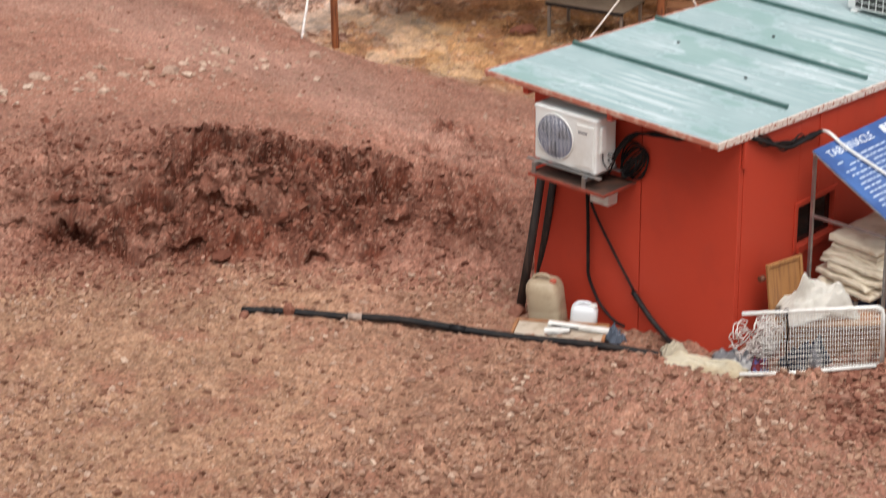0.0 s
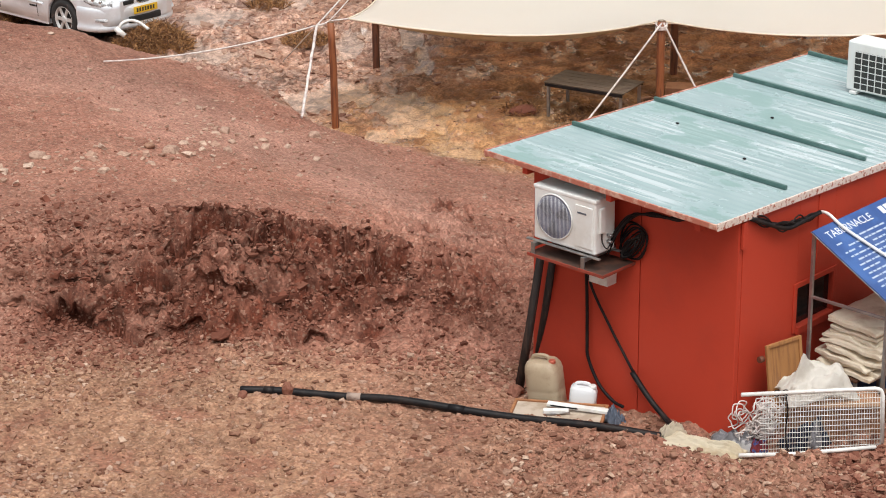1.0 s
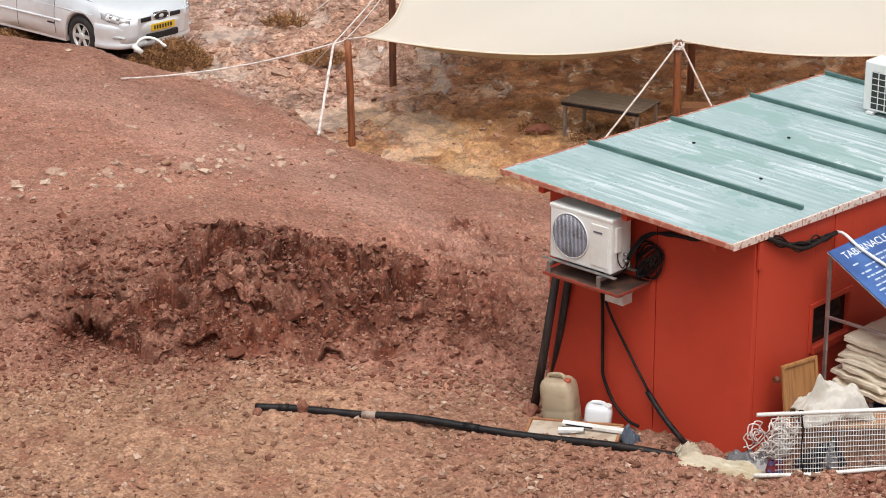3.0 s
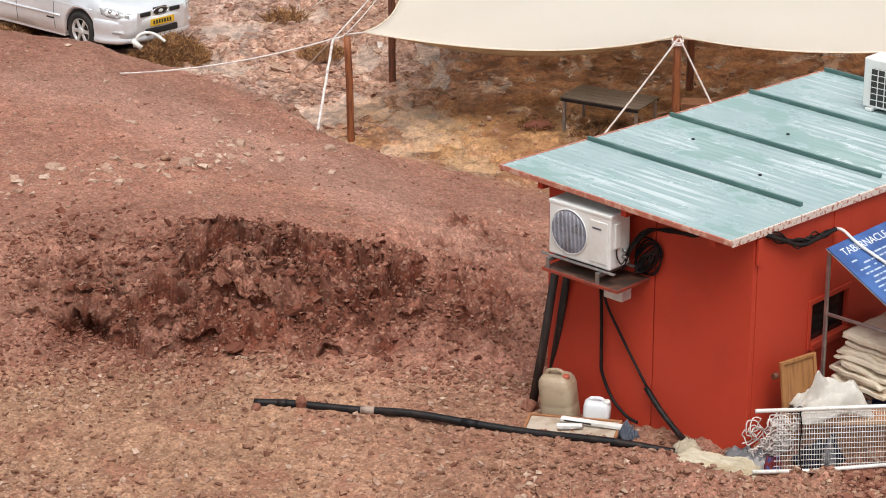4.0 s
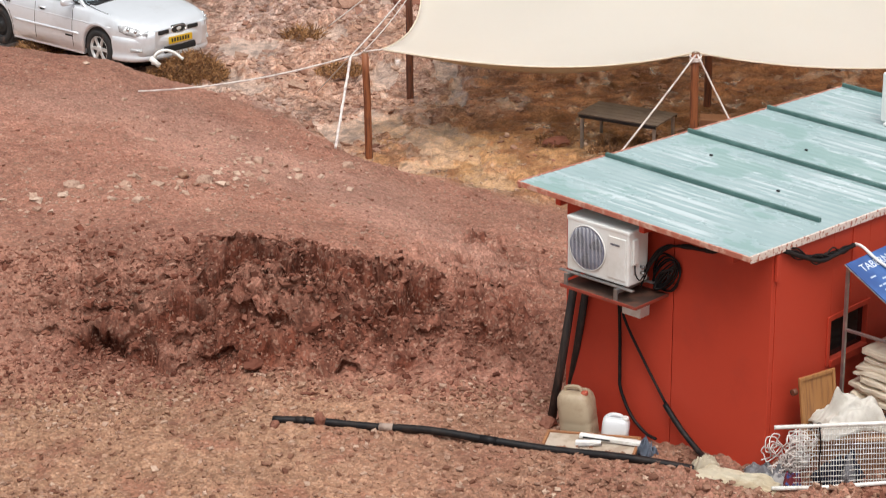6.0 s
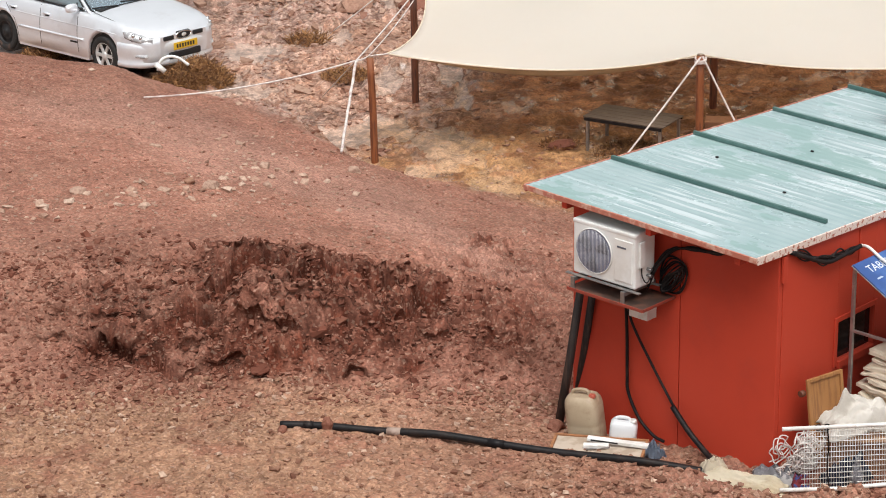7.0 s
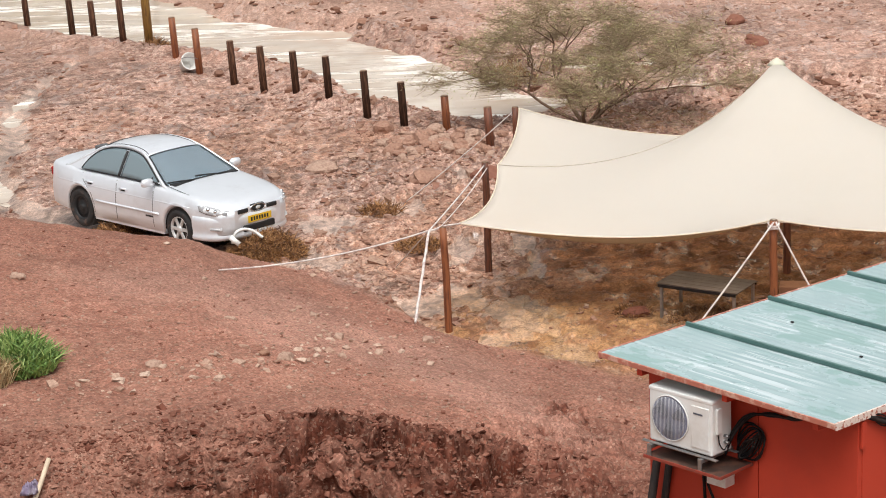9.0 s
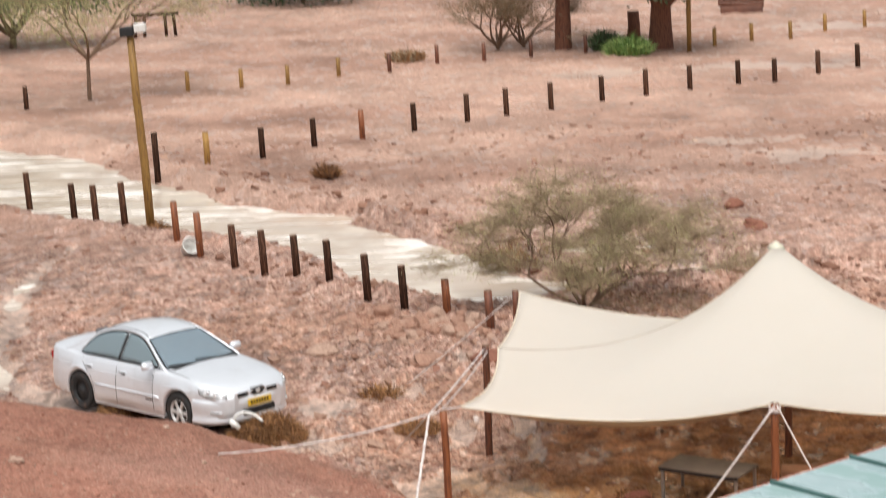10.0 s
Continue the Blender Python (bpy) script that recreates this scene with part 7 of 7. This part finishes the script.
t = thing("marker_pole", "thin yellow wooden pole on the far plain", "pole", pose(9.53, 83.6, gz(9.53, 83.6)))
part("pole", new_tube([(0, 0, -0.3), (0, 0, 3.4)], 0.09, 10), YELLOW_WOOD, t)
straw("weed", "bright green weed at the foot of far trees", "weed", pose(7.25, 83.4, gz(7.25, 83.4)), 0.75, 0.7, 2200, GREEN, 21, 0.5, 0.025, 0.4)
straw("weed", "grey green agave-like weed under far trees", "weed", pose(6.5, 85.0, gz(6.5, 85.0)), 0.45, 0.9, 900, DEEP, 22, 0.6, 0.03, 0.5)
straw("brush_heap", "dark brush clump on the far plain", "brush", pose(-2.88, 58.3, gz(-2.88, 58.3)), 0.30, 0.35, 700, [BRUSH[2], BRUSH[0]], 23, 0.3, 0.012, 0.3)
straw("dry_shrub", "low dry shrub on the stream's far bank", "shrub", pose(1.6, 46.9, gz(1.6, 46.9)), 0.8, 0.25, 900, [TWIG, BRUSH[0], TWIG], 24, 0.35, 0.008, 0.3)
straw("dry_shrub", "low dry shrub under the acacia tree", "shrub", pose(4.0, 42.0, gz(4.0, 42.0)), 1.2, 0.08, 420, [TWIG, BRUSH[0], TWIG], 25, 0.24, 0.006, 0.1)
straw("dry_shrub", "low dry shrub on the far plain", "shrub", pose(-1.0, 84.5, gz(-1.0, 84.5)), 0.7, 0.3, 600, [TWIG, BRUSH[0]], 26, 0.4, 0.02, 0.4)
t = thing("trestle_table", "dark wooden trestle table far under the trees", "table", pose(-11.8, 97, gz(-11.8, 97)))
for x in (-0.9, -0.5, 0.45, 0.85):
    part("leg", new_tube([(x, 0, -0.2), (x * 0.92, 0, 1.0)], 0.07, 8), DARK_WOOD, t)
part("beam", new_tube([(-1.0, 0, 0.95), (1.0, 0, 0.98)], 0.07, 8), DARK_WOOD, t)
t = thing("low_wall", "low brown earth and log wall far off", "wall", pose(13.4, 97.5, gz(13.4, 97.5), 0, 0, -6))
part("wall_body", new_box((-0.9, -0.3, -0.3), (0.9, 0.3, 0.30), 0.08), material("log_brown", (0.17, 0.075, 0.05), 0.8, second=(0.11, 0.05, 0.035), scale=3), t)
for z in (0.55, 0.75):
    part("log", new_tube([(-1.0, -0.1, z - 0.15), (0.95, -0.1, z - 0.24)], 0.09, 10), WOOD, t)

# ---- stones and clods ----
def stone_material(name, cols, rough):
    """Many stones in one mesh, each with its own shade."""
    m = bpy.data.materials.new(name)
    m.use_nodes = True
    nt = m.node_tree
    b = nt.nodes["Principled BSDF"]
    b.inputs["Roughness"].default_value = rough
    b.inputs["Specular IOR Level"].default_value = 0.10
    geo = nt.nodes.new("ShaderNodeNewGeometry")
    cr = nt.nodes.new("ShaderNodeValToRGB")
    els = cr.color_ramp.elements
    while len(els) < len(cols):
        els.new(0.5)
    for k, c in enumerate(cols):
        els[k].position, els[k].color = k / (len(cols) - 1), (*c, 1)
    nt.links.new(geo.outputs["Random Per Island"], cr.inputs[0])
    n = tex(nt, 22.0, 6, 0.65).outputs[0]
    nt.links.new(mix_rgb(nt, ramp(nt, n, 0.35, 0.7, 0, 0.5), cr.outputs[0], (0.14, 0.056, 0.037)), b.inputs["Base Color"])
    bp = nt.nodes.new("ShaderNodeBump")
    bp.inputs["Strength"].default_value, bp.inputs["Distance"].default_value = 0.5, 0.01
    nt.links.new(tex(nt, 60.0, 4, 0.6).outputs[0], bp.inputs["Height"])
    nt.links.new(bp.outputs[0], b.inputs["Normal"])
    return m


# a stone starts as a box whose corners are then knocked about
ROCK_V = np.array([(x, y, z) for z in (-0.8, 0.8) for x, y in ((-0.9, -0.9), (0.9, -0.9), (0.9, 0.9), (-0.9, 0.9))] + [(0, 0, 1.05)])
ROCK_F = np.array([(0, 2, 1), (0, 3, 2), (0, 1, 5), (0, 5, 4), (1, 2, 6), (1, 6, 5), (2, 3, 7), (2, 7, 6), (3, 0, 4), (3, 4, 7), (4, 5, 8), (5, 6, 8), (6, 7, 8), (7, 4, 8)])


def stones(name, label, mat, x, y, size, flat, seed, sink=0.35):
    """Angular stones at the places x, y, half sunk in the soil, as one mesh."""
    rs = np.random.RandomState(seed)
    n = len(x)
    V = ROCK_V[None] * (1 + rs.uniform(-0.22, 0.18, (n, len(ROCK_V), 1))) + rs.uniform(-0.34, 0.34, (n, len(ROCK_V), 3))
    S = np.stack([rs.uniform(0.7, 1.3, n), rs.uniform(0.6, 1.1, n), rs.uniform(0.6, 1.2, n) * flat], 1)
    V = V * S[:, None, :] * size[:, None, None] * 0.5
    a, b = rs.uniform(0, math.tau, n), rs.normal(0, 0.35, n)
    cb, sb = np.cos(b)[:, None], np.sin(b)[:, None]
    V = np.stack([V[..., 0] * cb - V[..., 2] * sb, V[..., 1], V[..., 0] * sb + V[..., 2] * cb], -1)
    ca, sa = np.cos(a)[:, None], np.sin(a)[:, None]
    V = np.stack([V[..., 0] * ca - V[..., 1] * sa, V[..., 0] * sa + V[..., 1] * ca, V[..., 2]], -1)
    z = height(x, y) + size * flat * (0.5 - sink)
    V = V + np.stack([x, y, z], 1)[:, None, :]
    F = (ROCK_F[None] + (np.arange(n) * len(ROCK_V))[:, None, None]).reshape(-1, 3)
    me = bpy.data.meshes.new(name)
    co = V.reshape(-1, 3)
    me.vertices.add(len(co))
    me.vertices.foreach_set("co", co.ravel())
    me.loops.add(F.size)
    me.loops.foreach_set("vertex_index", F.ravel().astype(np.int32))
    me.polygons.add(len(F))
    me.polygons.foreach_set("loop_start", (np.arange(len(F)) * 3).astype(np.int32))
    me.update()
    me.validate()
    me.polygons.foreach_set("use_smooth", [False] * len(me.polygons))
    me.materials.append(mat)
    return tagged(new(name, me), label, "stones", kind="stuff")


def clear_of_things(x, y):
    """True where no building, car or stream stands."""
    c, s = math.cos(radians(46)), math.sin(radians(46))
    u, v = (x - 3.51) * c - (y - 18.46) * s, (x - 3.51) * s + (y - 18.46) * c
    hutm = (u > -2.5) & (u < 0.05) & (v > -0.03) & (v < 4.9)
    c, s = math.cos(radians(44.4)), math.sin(radians(44.4))
    u, v = (x + 3.64) * c - (y - 34.99) * s, (x + 3.64) * s + (y - 34.99) * c
    carm = (u > -3.6) & (u < 1.0) & (np.abs(v) < 0.9)
    return ~hutm & ~carm


def scatter(n, y0, y1, s0, s1, seed, power=1.0, mask=None):
    rs = np.random.RandomState(seed)
    y = y0 + (y1 - y0) * rs.rand(n * 2) ** power
    x = y * rs.uniform(s0, s1, n * 2)
    ok = clear_of_things(x, y)
    if mask is not None:
        ok &= mask(x, y, rs.rand(n * 2))
    return x[ok][:n], y[ok][:n]


def sizes(n, lo, hi, seed):
    return lo * (hi / lo) ** (np.random.RandomState(seed).rand(n) ** 2.2)


TAN_STONE = stone_material("tan_gravel", [(0.15, 0.066, 0.043), (0.33, 0.185, 0.122), (0.44, 0.275, 0.19), (0.26, 0.13, 0.085), (0.60, 0.44, 0.335)], 0.8)
RED_STONE = stone_material("red_rubble", [(0.14, 0.053, 0.036), (0.24, 0.099, 0.067), (0.32, 0.148, 0.103), (0.19, 0.078, 0.053), (0.42, 0.235, 0.172)], 0.8)
BROWN_STONE = stone_material("brown_rubble", [(0.15, 0.072, 0.048), (0.27, 0.145, 0.098), (0.36, 0.208, 0.145), (0.20, 0.10, 0.068), (0.48, 0.32, 0.235)], 0.8)
DARK_CLOD = stone_material("dark_clods", [(0.065, 0.020, 0.012), (0.13, 0.043, 0.027), (0.20, 0.073, 0.048), (0.09, 0.031, 0.020), (0.32, 0.145, 0.098)], 0.7)
MUD_STONE = stone_material("muddy_stones", [(0.19, 0.09, 0.062), (0.38, 0.22, 0.155), (0.48, 0.31, 0.225), (0.28, 0.14, 0.098), (0.58, 0.42, 0.32)], 0.42)
CHALK_STONE = stone_material("chalky_stones", [(0.42, 0.26, 0.19), (0.53, 0.37, 0.28), (0.62, 0.47, 0.37), (0.46, 0.30, 0.22)], 0.8)
PALE_STONE = stone_material("pale_stones", [(0.30, 0.18, 0.13), (0.38, 0.245, 0.18), (0.46, 0.32, 0.245), (0.33, 0.20, 0.15)], 0.8)

x, y = scatter(16000, 14.8, 20.6, -0.24, 0.28, 1, 1.0, lambda x, y, r: r < 0.25 + 0.75 * smooth(-0.2, 0.25, G3.layers(x, y, 0.9, 3)))
stones("gravel", "fine tan gravel over the terrace", TAN_STONE, x, y, sizes(len(x), 0.015, 0.066, 2), 0.58, 3, 0.28)
x, y = scatter(2600, 14.8, 20.6, -0.24, 0.28, 201, 1.0, lambda x, y, r: r < 0.06 + smooth(0.02, 0.35, G2.layers(x, y, 1.1, 3)))
stones("gravel", "darker stones and lumps over the terrace", BROWN_STONE, x, y, sizes(len(x), 0.018, 0.075, 202), 0.45, 203, 0.35)
x, y = scatter(2200, 21.5, 30.0, -0.22, 0.14, 204, 1.6)
stones("gravel", "fine reddish stones over the bank", PALE_STONE, x, y, sizes(len(x), 0.012, 0.04, 205), 0.6, 206, 0.35)
x, y = scatter(2300, 14.8, 19.6, -0.05, 0.28, 4, 1.0, lambda x, y, r: r < smooth(-0.5, 2.5, x + 1.3 * (18.5 - y)))
stones("rubble", "broken brown rubble on the terrace", BROWN_STONE, x, y, sizes(len(x), 0.016, 0.095, 5), 0.42, 6, 0.4)
x, y = scatter(1900, 16.6, 18.1, 0.24, 0.31, 7)
stones("rubble", "heap of broken dark red rubble", RED_STONE, x, y, sizes(len(x), 0.025, 0.10, 8), 0.6, 9, 0.35)
x, y = scatter(2000, 20.2, 22.9, -0.22, 0.06, 10, 1.0, lambda x, y, r: r < 0.06 + 0.94 * zones(x, y)[3])
stones("clods", "dark wet clods of the eroded bank", DARK_CLOD, x, y, sizes(len(x), 0.015, 0.085, 11), 0.6, 12, 0.5)
x, y = scatter(260, 20.6, 22.9, -0.15, 0.045, 101, 1.0, lambda x, y, r: r < zones(x, y)[3])
stones("clods", "larger broken lumps of the eroded bank", DARK_CLOD, x, y, sizes(len(x), 0.04, 0.13, 102), 0.7, 103, 0.6)
x, y = scatter(5200, 20.1, 22.3, -0.22, 0.10, 13)
stones("rubble", "reddish stones at the bank's foot", RED_STONE, x, y, sizes(len(x), 0.012, 0.06, 14), 0.5, 15)
x, y = scatter(3600, 20.3, 22.9, -0.17, 0.05, 110, 1.0, lambda x, y, r: r < zones(x, y)[3])
stones("rubble", "lighter red rubble caught on the eroded bank", RED_STONE, x, y, sizes(len(x), 0.012, 0.055, 111), 0.45, 112, 0.3)
x, y = scatter(1600, 20.3, 22.3, -0.22, -0.085, 104)
stones("rubble", "broken reddish rubble beside the bank", RED_STONE, x, y, sizes(len(x), 0.018, 0.065, 105), 0.5, 106, 0.4)
x, y = scatter(2000, 21.5, 30.2, -0.22, 0.16, 16, 1.6)
stones("gravel", "small reddish stones over the bank", RED_STONE, x, y, sizes(len(x), 0.012, 0.05, 17), 0.6, 18, 0.4)
x, y = scatter(1900, 23.0, 29.5, -0.22, 0.10, 19)
stones("gravel", "small pale stones over the bank", PALE_STONE, x, y, sizes(len(x), 0.012, 0.055, 20), 0.5, 21)
# a line of pale stones that crosses the bank
rs = np.random.RandomState(22)
f = rs.rand(130)
x, y = np.interp(f, [0, 0.3, 0.55, 0.8, 1], [-4.4, -3.3, -2.5, -2.0, -1.4]) + rs.normal(0, 0.24, 130), np.interp(f, [0, 0.3, 0.55, 0.8, 1], [23.6, 23.85, 24.5, 25.3, 26.6]) + rs.normal(0, 0.26, 130)
stones("gravel", "line of pale stones across the bank", CHALK_STONE, x, y, sizes(130, 0.025, 0.16, 23), 0.5, 24)
x, y = -1.5 + rs.normal(0, 0.7, 130), 26.8 + rs.normal(0, 1.2, 130)
stones("gravel", "scattered pale stones on the trodden bank", CHALK_STONE, x, y, sizes(130, 0.02, 0.11, 107), 0.5, 108)
plain = lambda x, y, r: r < 0.12 + 0.88 * smooth(0.06, 0.16, height(x, y) - PLAIN + 0.16)
x, y = scatter(15000, 30.0, 46.0, -0.24, 0.26, 25, 1.0, lambda x, y, r: plain(x, y, r) & (zones(x, y)[2] > 0.6) & (wetness(x, y) < 0.3) & ~((x < -2.2) & (y > 36) & (r > 0.35)) & ~((x > 0.2) & (x < 9) & (y < 36) & (r > 0.22)))
stones("mud_clods", "muddy stones and clods left by the flood", MUD_STONE, x, y, sizes(len(x), 0.025, 0.14, 26), 0.4, 27, 0.45)
x, y = scatter(110, 33.0, 43.0, -0.09, 0.03, 28, 1.0, lambda x, y, r: plain(x, y, r))
stones("rocks", "pale rocks stranded on the mud", PALE_STONE, x, y, sizes(len(x), 0.07, 0.22, 29), 0.5, 30, 0.35)
x, y = scatter(3600, 46.0, 66.0, -0.24, 0.26, 31, 1.0, plain)
stones("mud_clods", "muddy stones and clods across the plain", MUD_STONE, x, y, sizes(len(x), 0.04, 0.20, 32), 0.35, 33, 0.45)
x, y = scatter(600, 60.0, 108.0, -0.24, 0.26, 34)
stones("mud_clods", "muddy stones and clods across the far plain", MUD_STONE, x, y, sizes(len(x), 0.04, 0.14, 35), 0.3, 36, 0.45)
x, y = scatter(520, 44.0, 60.0, -0.10, 0.24, 37, 1.0, lambda x, y, r: (near_line(x, y, STREAM) > 0.9) & (near_line(x, y, STREAM) < 2.2))
stones("rocks", "muddy reddish rocks along the stream's bank", BROWN_STONE, x, y, sizes(len(x), 0.08, 0.30, 38), 0.5, 39, 0.35)


def build_rock(x, y, s, mat, label, seed):
    bm = bmesh.new()
    bmesh.ops.create_icosphere(bm, subdivisions=3, radius=1.0)
    off = Vector((seed * 3.7, seed * 1.3, 0))
    for q in bm.verts:
        n = q.co.normalized()
        k = 1 + 0.35 * noise.noise(n * 1.3 + off) + 0.15 * noise.noise(n * 3.1 + off)
        q.co = Vector((n.x * s[0], n.y * s[1], max(n.z, -0.5) * s[2])) * k
    ob = mesh_object("rock", bm, mat)
    ob.matrix_basis = pose(x, y, gz(x, y) + s[2] * 0.25, 0, 0, seed * 47)
    return tagged(ob, label, "rock", "loose rocks")


for k, (x, y, s, mat) in enumerate([(-1.96, 25.07, (0.12, 0.08, 0.06), PALE_STONE), (-1.40, 26.73, (0.07, 0.06, 0.06), PALE_STONE), (-1.32, 25.53, (0.06, 0.05, 0.04), PALE_STONE), (-0.30, 27.5, (0.08, 0.06, 0.07), PALE_STONE),
                                    (-2.2, 25.1, (0.07, 0.06, 0.05), TAN_STONE), (-1.78, 27.89, (0.09, 0.05, 0.04), PALE_STONE), (-5.5, 27.6, (0.12, 0.08, 0.06), PALE_STONE), (-3.4, 24.4, (0.10, 0.07, 0.05), PALE_STONE),
                                    (-1.22, 20.62, (0.14, 0.09, 0.05), DARK_CLOD), (-0.98, 19.62, (0.06, 0.05, 0.04), RED_STONE), (-0.55, 19.60, (0.055, 0.05, 0.09), RED_STONE), (2.6, 30.26, (0.20, 0.12, 0.10), DARK_CLOD),
                                    (1.65, 19.9, (0.11, 0.08, 0.07), RED_STONE), (-0.4, 41.6, (0.24, 0.18, 0.16), MUD_STONE), (-1.15, 42.4, (0.2, 0.18, 0.18), MUD_STONE), (0.3, 40.6, (0.22, 0.18, 0.14), MUD_STONE), (-0.9, 40.8, (0.24, 0.2, 0.16), MUD_STONE),
                                    (-0.35, 38.2, (0.35, 0.3, 0.16), MUD_STONE), (-2.2, 39.5, (0.3, 0.26, 0.15), PALE_STONE), (6.9, 52.0, (0.25, 0.2, 0.18), RED_STONE), (0.8, 38.3, (0.4, 0.3, 0.2), RED_STONE), (7.0, 49.5, (0.3, 0.2, 0.15), RED_STONE)]):
    build_rock(x, y, s, mat, "loose pale stone lying on red soil" if mat is PALE_STONE else "loose reddish brown stone lying on soil", k + 1)
# earth mound with stones beside the lower fence
for k in range(40):
    build_rock(-0.15 + random.gauss(0, 0.5), 41.1 + random.gauss(0, 0.45), (random.uniform(0.08, 0.2), random.uniform(0.08, 0.16), random.uniform(0.06, 0.13)), MUD_STONE if k % 3 else PALE_STONE, "muddy stone in a pile by the fence", 40 + k)
